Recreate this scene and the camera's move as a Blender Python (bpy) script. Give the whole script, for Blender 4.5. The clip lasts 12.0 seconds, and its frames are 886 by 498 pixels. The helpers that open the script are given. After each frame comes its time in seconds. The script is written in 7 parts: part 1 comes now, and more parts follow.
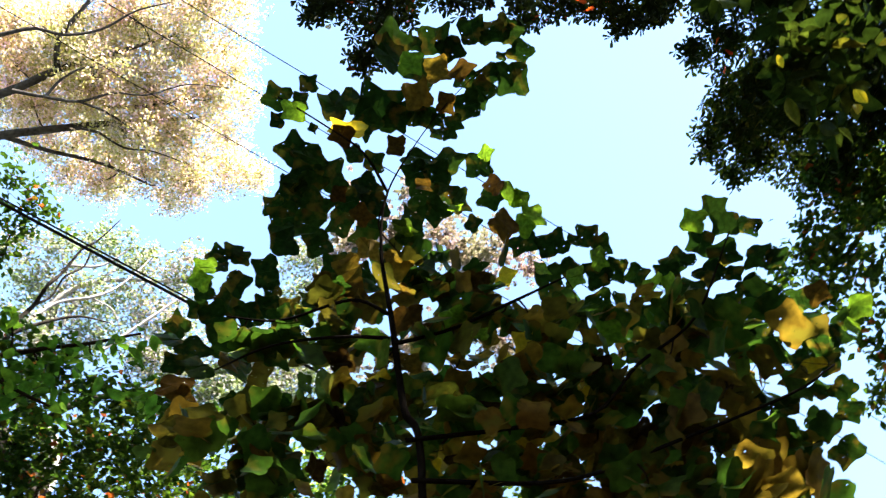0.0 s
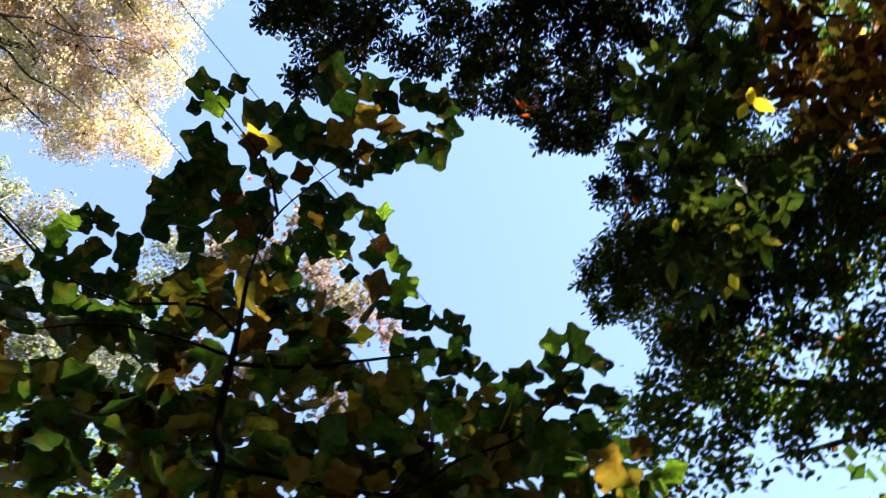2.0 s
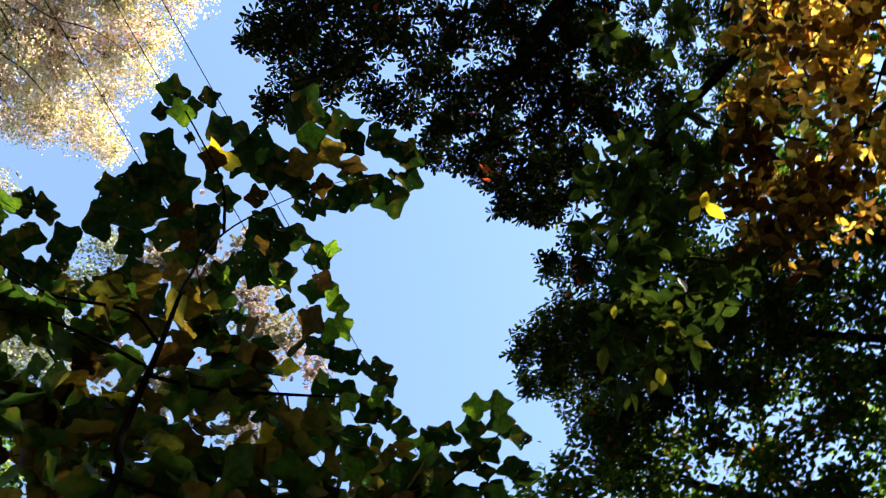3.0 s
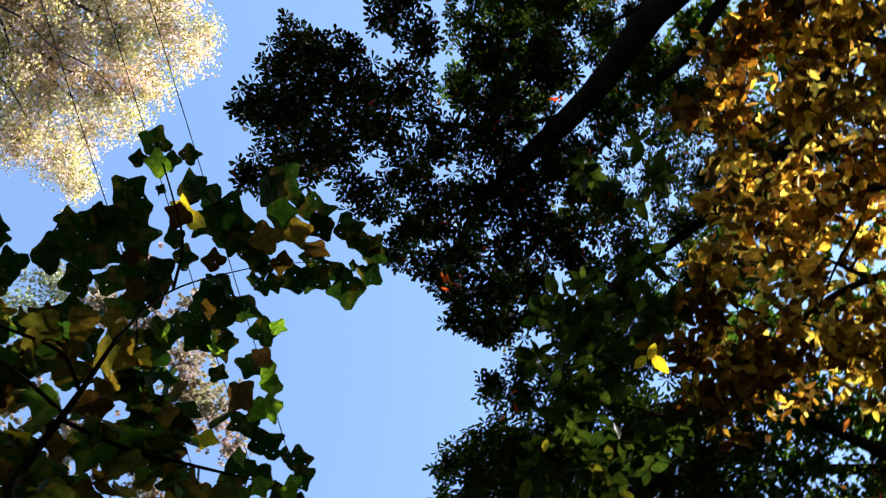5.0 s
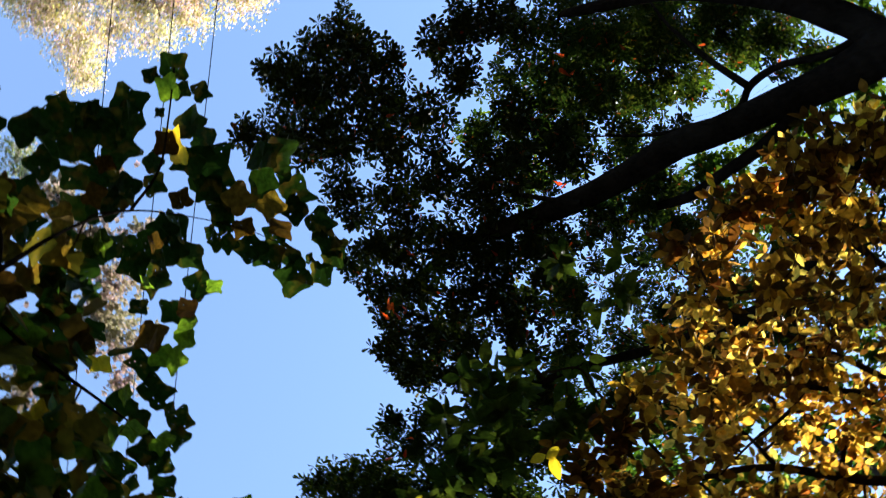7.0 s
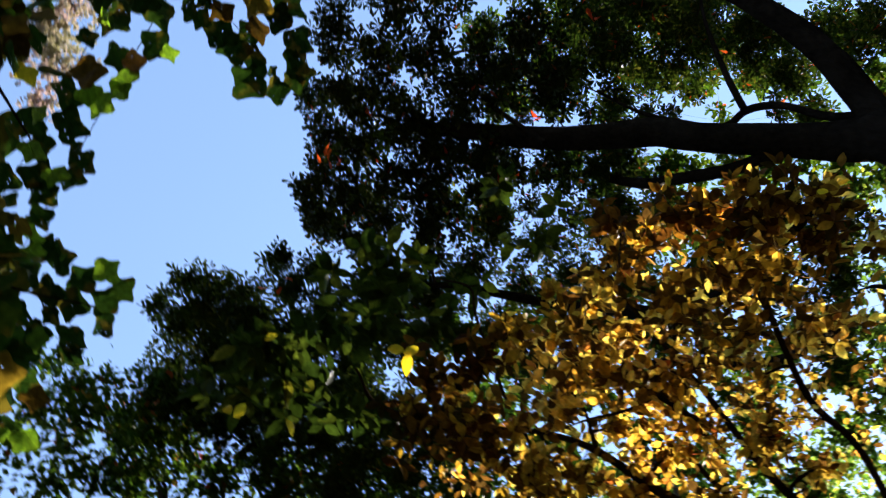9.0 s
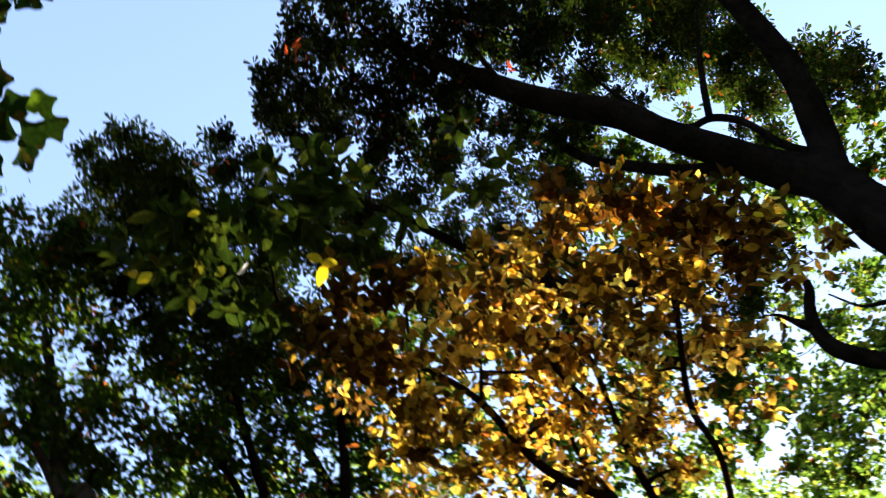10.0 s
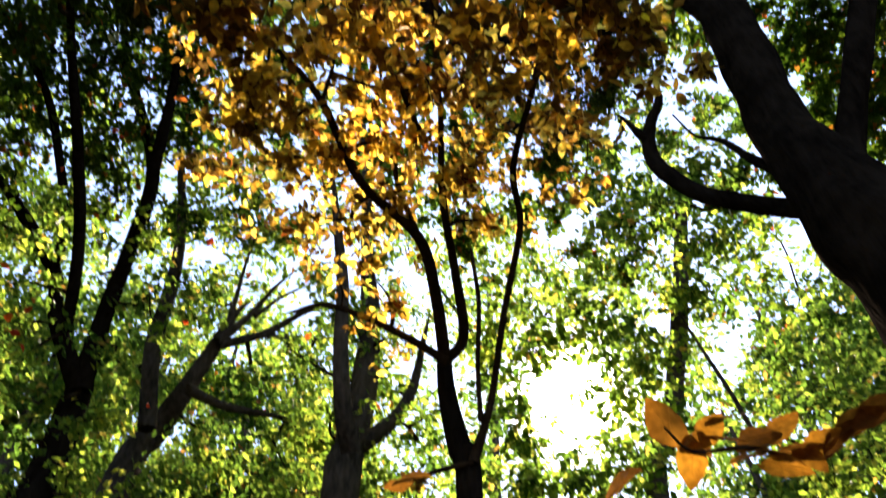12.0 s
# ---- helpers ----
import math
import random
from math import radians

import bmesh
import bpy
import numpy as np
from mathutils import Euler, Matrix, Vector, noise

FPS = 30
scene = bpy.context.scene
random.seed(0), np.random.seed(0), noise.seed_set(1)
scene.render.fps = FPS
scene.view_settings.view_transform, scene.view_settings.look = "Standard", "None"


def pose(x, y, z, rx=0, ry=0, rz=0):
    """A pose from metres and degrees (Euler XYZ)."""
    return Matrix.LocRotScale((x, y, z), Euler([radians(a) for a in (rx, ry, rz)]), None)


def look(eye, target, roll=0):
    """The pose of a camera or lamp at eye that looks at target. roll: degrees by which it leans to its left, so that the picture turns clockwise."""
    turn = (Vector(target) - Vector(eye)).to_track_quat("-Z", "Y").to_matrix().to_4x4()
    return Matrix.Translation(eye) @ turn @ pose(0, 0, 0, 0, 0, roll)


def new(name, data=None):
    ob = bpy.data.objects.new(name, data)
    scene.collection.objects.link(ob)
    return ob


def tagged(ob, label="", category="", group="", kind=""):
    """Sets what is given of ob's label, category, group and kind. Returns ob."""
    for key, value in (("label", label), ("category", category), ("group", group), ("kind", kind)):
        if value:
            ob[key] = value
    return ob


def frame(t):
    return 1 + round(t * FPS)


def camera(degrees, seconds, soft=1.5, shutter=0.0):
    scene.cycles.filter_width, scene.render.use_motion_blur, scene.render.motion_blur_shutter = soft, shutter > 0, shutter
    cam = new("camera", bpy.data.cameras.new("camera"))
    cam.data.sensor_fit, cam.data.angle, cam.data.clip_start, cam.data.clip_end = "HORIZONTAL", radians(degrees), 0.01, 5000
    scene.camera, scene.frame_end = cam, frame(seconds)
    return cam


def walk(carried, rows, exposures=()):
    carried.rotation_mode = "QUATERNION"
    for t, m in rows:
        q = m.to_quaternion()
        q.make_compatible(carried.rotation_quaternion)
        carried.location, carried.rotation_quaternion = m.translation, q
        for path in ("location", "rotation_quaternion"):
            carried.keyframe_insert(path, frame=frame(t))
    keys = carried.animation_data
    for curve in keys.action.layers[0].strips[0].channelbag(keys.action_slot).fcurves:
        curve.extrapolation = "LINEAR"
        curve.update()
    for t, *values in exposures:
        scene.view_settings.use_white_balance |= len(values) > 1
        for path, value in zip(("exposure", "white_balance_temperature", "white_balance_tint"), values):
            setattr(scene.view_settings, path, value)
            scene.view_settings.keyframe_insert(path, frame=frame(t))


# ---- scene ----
cam = camera(54.15, 12.0, soft=1.25, shutter=0.6)
PATH = [
    (0.0, pose(0, 0, 1.6, 155.46, -2.55, -5.56)),
    (0.5, pose(0, 0, 1.6, 156.40, -2.49, -9.38)),
    (1.0, pose(0, 0, 1.6, 157.07, -2.41, -14.80)),
    (1.5, pose(0, 0, 1.6, 158.29, -2.23, -20.05)),
    (2.0, pose(0, 0, 1.6, 160.39, -2.36, -26.67)),
    (2.5, pose(0, 0, 1.6, 163.03, -1.75, -31.45)),
    (3.0, pose(0, 0, 1.6, 164.22, -1.87, -37.22)),
    (3.5, pose(0, 0, 1.6, 165.86, -1.58, -39.53)),
    (5.5, pose(0, 0, 1.6, 172.86, -1.41, -53.85)),
    (6.0, pose(0, 0, 1.6, 173.92, -1.40, -59.53)),
    (6.5, pose(0, 0, 1.6, 174.95, -1.52, -65.33)),
    (8.5, pose(0, 0, 1.6, 169.86, -1.43, -91.47)),
    (9.0, pose(0, 0, 1.6, 167.59, -1.09, -97.78)),
    (9.5, pose(0, 0, 1.6, 164.96, -0.65, -106.13)),
    (10.0, pose(0, 0, 1.6, 163.28, -0.58, -113.25)),
    (10.5, pose(0, 0, 1.6, 158.72, -1.08, -120.43)),
    (11.0, pose(0, 0, 1.6, 154.00, -0.93, -127.23)),
    (11.5, pose(0, 0, 1.6, 149.60, -0.39, -132.65)),
    (12.0, pose(0, 0, 1.6, 144.57, 0.12, -134.99)),
]
EXPOSURES = [(0.0, 3.2, 6500, 10), (0.4, 3.05, 6500, 14), (0.9, 2.87, 6480, 20), (1.6, 2.75, 6480, 21), (2.2, 2.66, 6470, 19), (3.0, 2.43, 6430, 14), (3.7, 2.26, 6380, 12), (5.5, 2.18, 6320, 10), (6.5, 2.22, 6320, 10),
    (8.5, 2.22, 6400, 11), (9.5, 2.34, 6780, 13), (10.0, 2.56, 7050, 15), (10.5, 2.68, 7350, 17), (11.2, 2.86, 7500, 18), (12.0, 2.8, 7450, 19)]
walk(cam, PATH, EXPOSURES)

# ---- sky and sun ----
SUN_AZ, SUN_EL = 146.7, 44.4
sun_way = Vector((math.sin(radians(SUN_AZ)) * math.cos(radians(SUN_EL)), math.cos(radians(SUN_AZ)) * math.cos(radians(SUN_EL)), math.sin(radians(SUN_EL))))
world = bpy.data.worlds.new("world")
scene.world = world
world.use_nodes = True
wn, wl = world.node_tree.nodes, world.node_tree.links
sky = wn.new("ShaderNodeTexSky")
sky.sky_type, sky.sun_disc = "NISHITA", False
sky.sun_elevation, sky.sun_rotation = radians(SUN_EL), radians(SUN_AZ)
sky.air_density, sky.dust_density = 1.0, 0.08
back = wn["Background"]
back.inputs["Strength"].default_value = 0.1
wl.new(sky.outputs["Color"], back.inputs["Color"])
# the bright aureole of the sun in the sky
tc = wn.new("ShaderNodeTexCoord")
dot = wn.new("ShaderNodeVectorMath")
dot.operation = "DOT_PRODUCT"
dot.inputs[1].default_value = sun_way
wl.new(tc.outputs["Generated"], dot.inputs[0])
clampd = wn.new("ShaderNodeMath")
clampd.operation = "MAXIMUM"
clampd.inputs[1].default_value = 0.0
wl.new(dot.outputs["Value"], clampd.inputs[0])
disc = wn.new("ShaderNodeMath")
disc.operation = "POWER"
disc.inputs[1].default_value = 1500.0
wl.new(clampd.outputs[0], disc.inputs[0])
gain = wn.new("ShaderNodeMath")
gain.operation = "MULTIPLY"
gain.inputs[1].default_value = 12.0
wl.new(disc.outputs[0], gain.inputs[0])
wide = wn.new("ShaderNodeMath")
wide.operation = "POWER"
wide.inputs[1].default_value = 220.0
wl.new(clampd.outputs[0], wide.inputs[0])
total = wn.new("ShaderNodeMath")
total.operation = "MULTIPLY_ADD"
total.inputs[1].default_value = 0.12
wl.new(wide.outputs[0], total.inputs[0])
wl.new(gain.outputs[0], total.inputs[2])
glow = wn.new("ShaderNodeBackground")
glow.inputs["Color"].default_value = (1.0, 0.95, 0.86, 1)
wl.new(total.outputs[0], glow.inputs["Strength"])
both = wn.new("ShaderNodeAddShader")
wl.new(back.outputs[0], both.inputs[0])
wl.new(glow.outputs[0], both.inputs[1])
wl.new(both.outputs[0], wn["World Output"].inputs["Surface"])
sun_data = bpy.data.lights.new("sun", "SUN")
sun_data.energy, sun_data.angle, sun_data.color = 5.0, radians(0.53), (1.0, 0.94, 0.84)
sun = new("sun", sun_data)
sun.matrix_world = look(sun_way * 60, (0, 0, 0))


# ---- materials ----
def leaf_material(name, stops, through_amount=0.45, per_object=False, gloss=0.55, through_gain=1.5, blotch=0.5, through_hue=(1.15, 1.25, 0.55), holes=0.0, dry=0.0, season_tints=((0.72, 0.8, 0.85), (1.35, 1.18, 1.0))):
    """A leaf: matt and slightly glossy above, lets light through. stops: (place, colour) over the leaves by chance.
    holes: how many to the unit of length the insects have eaten. dry: scale of the patches that have withered, 0 for none."""
    m = bpy.data.materials.new(name)
    m.use_nodes = True
    n, l = m.node_tree.nodes, m.node_tree.links
    ramp = n.new("ShaderNodeValToRGB")
    while len(ramp.color_ramp.elements) < len(stops):
        ramp.color_ramp.elements.new(0.5)
    for e, (at, c) in zip(ramp.color_ramp.elements, stops):
        e.position, e.color = at, (*c, 1)
    if per_object:
        l.new(n.new("ShaderNodeObjectInfo").outputs["Random"], ramp.inputs["Fac"])
    else:
        l.new(n.new("ShaderNodeNewGeometry").outputs["Random Per Island"], ramp.inputs["Fac"])
    co = n.new("ShaderNodeTexCoord")
    grain = n.new("ShaderNodeTexNoise")
    grain.inputs["Scale"].default_value = 5.0 if per_object else 30.0
    grain.inputs["Detail"].default_value = 4.0
    l.new(co.outputs["Object"], grain.inputs["Vector"])
    spots = n.new("ShaderNodeMapRange")
    spots.inputs["From Min"].default_value, spots.inputs["From Max"].default_value = 0.35, 0.7
    spots.inputs["To Min"].default_value, spots.inputs["To Max"].default_value = 1.0 - blotch, 1.15
    l.new(grain.outputs["Fac"], spots.inputs["Value"])
    broad = n.new("ShaderNodeTexNoise")
    broad.inputs["Scale"].default_value = 0.9
    broad.inputs["Detail"].default_value = 3.0
    l.new(co.outputs["Object"], broad.inputs["Vector"])
    hue = n.new("ShaderNodeMapRange")
    hue.inputs["From Min"].default_value, hue.inputs["From Max"].default_value = 0.36, 0.64
    l.new(broad.outputs["Fac"], hue.inputs["Value"])
    season = n.new("ShaderNodeMix")
    season.data_type = "RGBA"
    season.inputs[6].default_value, season.inputs[7].default_value = (*season_tints[0], 1), (*season_tints[1], 1)
    l.new(hue.outputs["Result"], season.inputs[0])
    turned = n.new("ShaderNodeVectorMath")
    turned.operation = "MULTIPLY"
    l.new(ramp.outputs["Color"], turned.inputs[0])
    l.new(season.outputs[2], turned.inputs[1])
    tone = n.new("ShaderNodeVectorMath")
    tone.operation = "SCALE"
    l.new(turned.outputs[0], tone.inputs[0])
    l.new(spots.outputs["Result"], tone.inputs["Scale"])
    if dry:
        patch = n.new("ShaderNodeTexNoise")
        patch.noise_dimensions = "4D"
        patch.inputs["Scale"].default_value = dry
        patch.inputs["Detail"].default_value = 3.0
        l.new(co.outputs["Object"], patch.inputs["Vector"])
        chance = n.new("ShaderNodeMath")
        chance.operation = "MULTIPLY"
        chance.inputs[1].default_value = 40.0
        l.new(ramp.inputs["Fac"].links[0].from_socket, chance.inputs[0])
        l.new(chance.outputs[0], patch.inputs["W"])
        withered = n.new("ShaderNodeMapRange")
        withered.inputs["From Min"].default_value, withered.inputs["From Max"].default_value = 0.54, 0.64
        l.new(patch.outputs["Fac"], withered.inputs["Value"])
        colours = n.new("ShaderNodeMix")
        colours.data_type = "RGBA"
        colours.inputs[6].default_value = (0.05, 0.026, 0.008, 1)
        colours.inputs[7].default_value = (0.14, 0.12, 0.022, 1)
        l.new(hue.outputs["Result"], colours.inputs[0])
        autumn = n.new("ShaderNodeMix")
        autumn.data_type = "RGBA"
        l.new(withered.outputs["Result"], autumn.inputs[0])
        l.new(tone.outputs[0], autumn.inputs[6])
        l.new(colours.outputs[2], autumn.inputs[7])
        tone = n.new("ShaderNodeVectorMath")
        tone.operation = "SCALE"
        tone.inputs["Scale"].default_value = 1.0
        l.new(autumn.outputs[2], tone.inputs[0])
    face = n["Principled BSDF"]
    face.inputs["Roughness"].default_value = gloss
    face.inputs["Specular IOR Level"].default_value = 0.06
    l.new(tone.outputs[0], face.inputs["Base Color"])
    warm = n.new("ShaderNodeVectorMath")
    warm.operation = "MULTIPLY"
    warm.inputs[1].default_value = tuple(h * through_gain for h in through_hue)
    l.new(tone.outputs[0], warm.inputs[0])
    trans = n.new("ShaderNodeBsdfTranslucent")
    l.new(warm.outputs[0], trans.inputs["Color"])
    mix = n.new("ShaderNodeMixShader")
    mix.inputs["Fac"].default_value = through_amount
    l.new(face.outputs[0], mix.inputs[1])
    l.new(trans.outputs[0], mix.inputs[2])
    out = mix
    if holes:
        eaten = n.new("ShaderNodeTexVoronoi")
        eaten.inputs["Scale"].default_value = holes
        shift = n.new("ShaderNodeVectorMath")
        shift.operation = "MULTIPLY_ADD"
        shift.inputs[1].default_value = (37.0, 53.0, 0.0)
        l.new(n.new("ShaderNodeObjectInfo").outputs["Random"], shift.inputs[0])
        l.new(co.outputs["Object"], shift.inputs[2])
        l.new(shift.outputs[0], eaten.inputs["Vector"])
        pick = n.new("ShaderNodeSeparateColor")
        l.new(eaten.outputs["Color"], pick.inputs[0])
        reach = n.new("ShaderNodeMath")
        reach.operation = "MULTIPLY_ADD"
        reach.inputs[1].default_value, reach.inputs[2].default_value = 0.9, -0.68
        l.new(pick.outputs[0], reach.inputs[0])
        gap = n.new("ShaderNodeMath")
        gap.operation = "LESS_THAN"
        l.new(eaten.outputs["Distance"], gap.inputs[0])
        l.new(reach.outputs[0], gap.inputs[1])
        out = n.new("ShaderNodeMixShader")
        l.new(gap.outputs[0], out.inputs["Fac"])
        l.new(mix.outputs[0], out.inputs[1])
        l.new(n.new("ShaderNodeBsdfTransparent").outputs[0], out.inputs[2])
    l.new(out.outputs[0], n["Material Output"].inputs["Surface"])
    return m


def rough_material(name, dark, light, scale, stretch=(1, 1, 1), bump=0.5, roughness=0.9):
    """Bark, soil and the like: two scales of noise in colour and relief."""
    m = bpy.data.materials.new(name)
    m.use_nodes = True
    n, l = m.node_tree.nodes, m.node_tree.links
    co, place = n.new("ShaderNodeTexCoord"), n.new("ShaderNodeMapping")
    place.inputs["Scale"].default_value = stretch
    l.new(co.outputs["Object"], place.inputs["Vector"])
    fine, broad = n.new("ShaderNodeTexNoise"), n.new("ShaderNodeTexNoise")
    fine.inputs["Scale"].default_value, fine.inputs["Detail"].default_value = scale, 6.0
    broad.inputs["Scale"].default_value = scale * 0.13
    l.new(place.outputs[0], fine.inputs["Vector"])
    l.new(co.outputs["Object"], broad.inputs["Vector"])
    blend = n.new("ShaderNodeMath")
    blend.operation = "MULTIPLY_ADD"
    blend.inputs[1].default_value = 0.6
    l.new(broad.outputs["Fac"], blend.inputs[0])
    half = n.new("ShaderNodeMath")
    half.operation = "MULTIPLY"
    half.inputs[1].default_value = 0.5
    l.new(fine.outputs["Fac"], half.inputs[0])
    l.new(half.outputs[0], blend.inputs[2])
    ramp = n.new("ShaderNodeValToRGB")
    ramp.color_ramp.elements[0].position, ramp.color_ramp.elements[0].color = 0.38, (*dark, 1)
    ramp.color_ramp.elements[1].position, ramp.color_ramp.elements[1].color = 0.68, (*light, 1)
    l.new(blend.outputs[0], ramp.inputs["Fac"])
    l.new(ramp.outputs["Color"], n["Principled BSDF"].inputs["Base Color"])
    n["Principled BSDF"].inputs["Roughness"].default_value = roughness
    n["Principled BSDF"].inputs["Specular IOR Level"].default_value = 0.0
    b = n.new("ShaderNodeBump")
    b.inputs["Strength"].default_value, b.inputs["Distance"].default_value = bump, 0.03
    l.new(fine.outputs["Fac"], b.inputs["Height"])
    l.new(b.outputs["Normal"], n["Principled BSDF"].inputs["Normal"])
    return m


# Near-black oak leaf: shade from the canopy above is put into the colour.
OAK_SHADED = leaf_material("oak_leaf", [(0.0, (0.009, 0.017, 0.006)), (0.55, (0.014, 0.025, 0.008)), (0.9, (0.022, 0.037, 0.01)), (0.985, (0.05, 0.05, 0.016)), (0.998, (0.28, 0.03, 0.015))], 0.12, through_gain=0.6)
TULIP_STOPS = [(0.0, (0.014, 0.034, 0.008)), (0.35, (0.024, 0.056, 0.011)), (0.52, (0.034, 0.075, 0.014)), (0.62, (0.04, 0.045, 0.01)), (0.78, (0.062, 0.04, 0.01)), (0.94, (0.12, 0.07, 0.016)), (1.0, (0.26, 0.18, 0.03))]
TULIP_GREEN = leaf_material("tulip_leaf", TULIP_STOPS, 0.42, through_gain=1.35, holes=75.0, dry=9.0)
# Browner, brighter copy: its colour makes up for light the lower crown lacks.
TULIP_LOWER_LIT = leaf_material("tulip_leaf_lower_lit", [(0.0, (0.017, 0.04, 0.01)), (0.35, (0.032, 0.072, 0.014)), (0.52, (0.05, 0.092, 0.018)), (0.6, (0.045, 0.046, 0.012)), (0.76, (0.085, 0.05, 0.012)), (0.93, (0.14, 0.085, 0.018)), (1.0, (0.2, 0.14, 0.03))], 0.44, through_gain=1.7, holes=75.0, dry=9.0)
TULIP_MIX = leaf_material("tulip_leaf_mixed", TULIP_STOPS, 0.42, True, through_gain=1.35, holes=8.0, dry=1.6)
# Dull green copy with the oak's shade put into the leaf colour.
TULIP_SHADED = leaf_material("tulip_leaf_shaded", [(0.0, (0.009, 0.023, 0.007)), (0.55, (0.015, 0.037, 0.009)), (1.0, (0.026, 0.052, 0.011))], 0.38, True, through_gain=1.1, holes=8.0, dry=1.6)
TULIP_BROWN = leaf_material("tulip_leaf_brown", [(0.0, (0.024, 0.012, 0.006)), (0.5, (0.052, 0.026, 0.008)), (0.85, (0.1, 0.052, 0.012)), (1.0, (0.2, 0.125, 0.025))], 0.4, True, through_gain=1.1, holes=8.0)
YELLOW_SINGLE = leaf_material("yellow_leaf_single", [(0.0, (0.38, 0.24, 0.02)), (1.0, (0.55, 0.4, 0.03))], 0.5, True, blotch=0.2)
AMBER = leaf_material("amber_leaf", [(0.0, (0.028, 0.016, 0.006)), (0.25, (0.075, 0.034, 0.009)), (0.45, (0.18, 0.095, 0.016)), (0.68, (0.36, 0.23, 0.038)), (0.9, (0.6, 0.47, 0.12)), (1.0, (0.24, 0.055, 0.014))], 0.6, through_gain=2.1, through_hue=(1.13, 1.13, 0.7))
# Browner and darkened amber: the oak's shade on these boughs is in the colour.
SHADED_BRONZE = leaf_material("shaded_bronze_leaf", [(0.0, (0.025, 0.023, 0.007)), (0.3, (0.05, 0.022, 0.007)), (0.6, (0.095, 0.045, 0.01)), (0.85, (0.21, 0.115, 0.018)), (1.0, (0.44, 0.32, 0.05))], 0.5, through_gain=1.3, through_hue=(1.18, 1.08, 0.58))
# Amber dimmed halfway, with half shade put into the leaf colour.
HALF_SHADED_AMBER = leaf_material("half_shaded_amber_leaf", [(0.0, (0.034, 0.024, 0.007)), (0.3, (0.085, 0.042, 0.01)), (0.55, (0.18, 0.1, 0.016)), (0.8, (0.37, 0.24, 0.034)), (1.0, (0.56, 0.43, 0.09))], 0.57, through_gain=1.6, through_hue=(1.14, 1.13, 0.64))
AMBER_SINGLE = leaf_material("amber_leaf_single", [(0.0, (0.05, 0.018, 0.006)), (0.5, (0.18, 0.085, 0.014)), (1.0, (0.5, 0.34, 0.08))], 0.55, True, through_gain=1.9, through_hue=(1.15, 1.18, 0.7))
# Bright green that carries light from behind the dogwood's leaves in its colour.
BACKLIT_GREEN = leaf_material("backlit_green_leaf", [(0.0, (0.03, 0.075, 0.013)), (0.6, (0.055, 0.12, 0.018)), (1.0, (0.1, 0.17, 0.025))], 0.5, through_gain=1.7)
# Olive leaf darkened, so that shade among the high boughs lies in its colour.
OLIVE_SHADED = leaf_material("olive_leaf_shaded", [(0.0, (0.01, 0.02, 0.006)), (0.6, (0.019, 0.034, 0.008)), (0.96, (0.034, 0.045, 0.01)), (1.0, (0.07, 0.07, 0.013))], 0.32, through_gain=1.0)
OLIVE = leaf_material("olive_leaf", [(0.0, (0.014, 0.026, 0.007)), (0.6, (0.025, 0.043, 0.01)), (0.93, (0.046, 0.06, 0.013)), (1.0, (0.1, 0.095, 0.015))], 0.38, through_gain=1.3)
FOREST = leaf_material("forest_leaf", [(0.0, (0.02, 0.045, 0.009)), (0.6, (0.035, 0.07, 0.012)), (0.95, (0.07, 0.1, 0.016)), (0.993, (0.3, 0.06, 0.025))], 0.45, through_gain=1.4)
# Sunlit copy of the forest leaf: the backlit glow is in colour and gain.
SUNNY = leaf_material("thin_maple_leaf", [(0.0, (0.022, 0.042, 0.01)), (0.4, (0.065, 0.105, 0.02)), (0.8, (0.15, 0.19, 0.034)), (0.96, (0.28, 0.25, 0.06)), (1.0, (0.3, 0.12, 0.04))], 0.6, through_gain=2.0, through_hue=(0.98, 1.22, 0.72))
# Yellowish green leaf brightened in colour to pass for one in the sun.
LIT_LIME_SINGLE = leaf_material("lit_lime_leaf_single", [(0.0, (0.07, 0.13, 0.015)), (1.0, (0.12, 0.19, 0.02))], 0.5, True, through_gain=1.7)
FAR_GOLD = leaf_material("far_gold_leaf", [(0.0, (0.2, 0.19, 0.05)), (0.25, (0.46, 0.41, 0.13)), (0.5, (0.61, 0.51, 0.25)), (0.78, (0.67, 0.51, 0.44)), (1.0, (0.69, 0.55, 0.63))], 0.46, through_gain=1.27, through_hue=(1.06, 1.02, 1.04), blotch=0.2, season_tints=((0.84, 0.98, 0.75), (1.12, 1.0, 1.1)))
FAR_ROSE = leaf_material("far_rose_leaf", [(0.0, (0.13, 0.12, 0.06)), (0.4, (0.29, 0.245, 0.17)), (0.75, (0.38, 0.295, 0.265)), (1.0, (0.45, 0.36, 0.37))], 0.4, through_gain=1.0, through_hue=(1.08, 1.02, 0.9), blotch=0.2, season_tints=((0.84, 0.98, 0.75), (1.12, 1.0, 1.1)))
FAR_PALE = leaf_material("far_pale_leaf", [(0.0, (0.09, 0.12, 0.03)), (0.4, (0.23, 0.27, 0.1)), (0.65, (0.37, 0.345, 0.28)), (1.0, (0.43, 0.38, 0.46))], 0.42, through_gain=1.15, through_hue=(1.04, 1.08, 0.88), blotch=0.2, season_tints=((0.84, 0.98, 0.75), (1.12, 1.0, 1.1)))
# Lighter copy of the oak leaf for boughs that catch light.
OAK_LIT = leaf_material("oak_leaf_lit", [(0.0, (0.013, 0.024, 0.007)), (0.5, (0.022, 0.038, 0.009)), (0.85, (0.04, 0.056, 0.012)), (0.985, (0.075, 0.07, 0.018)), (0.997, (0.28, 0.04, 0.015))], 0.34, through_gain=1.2)
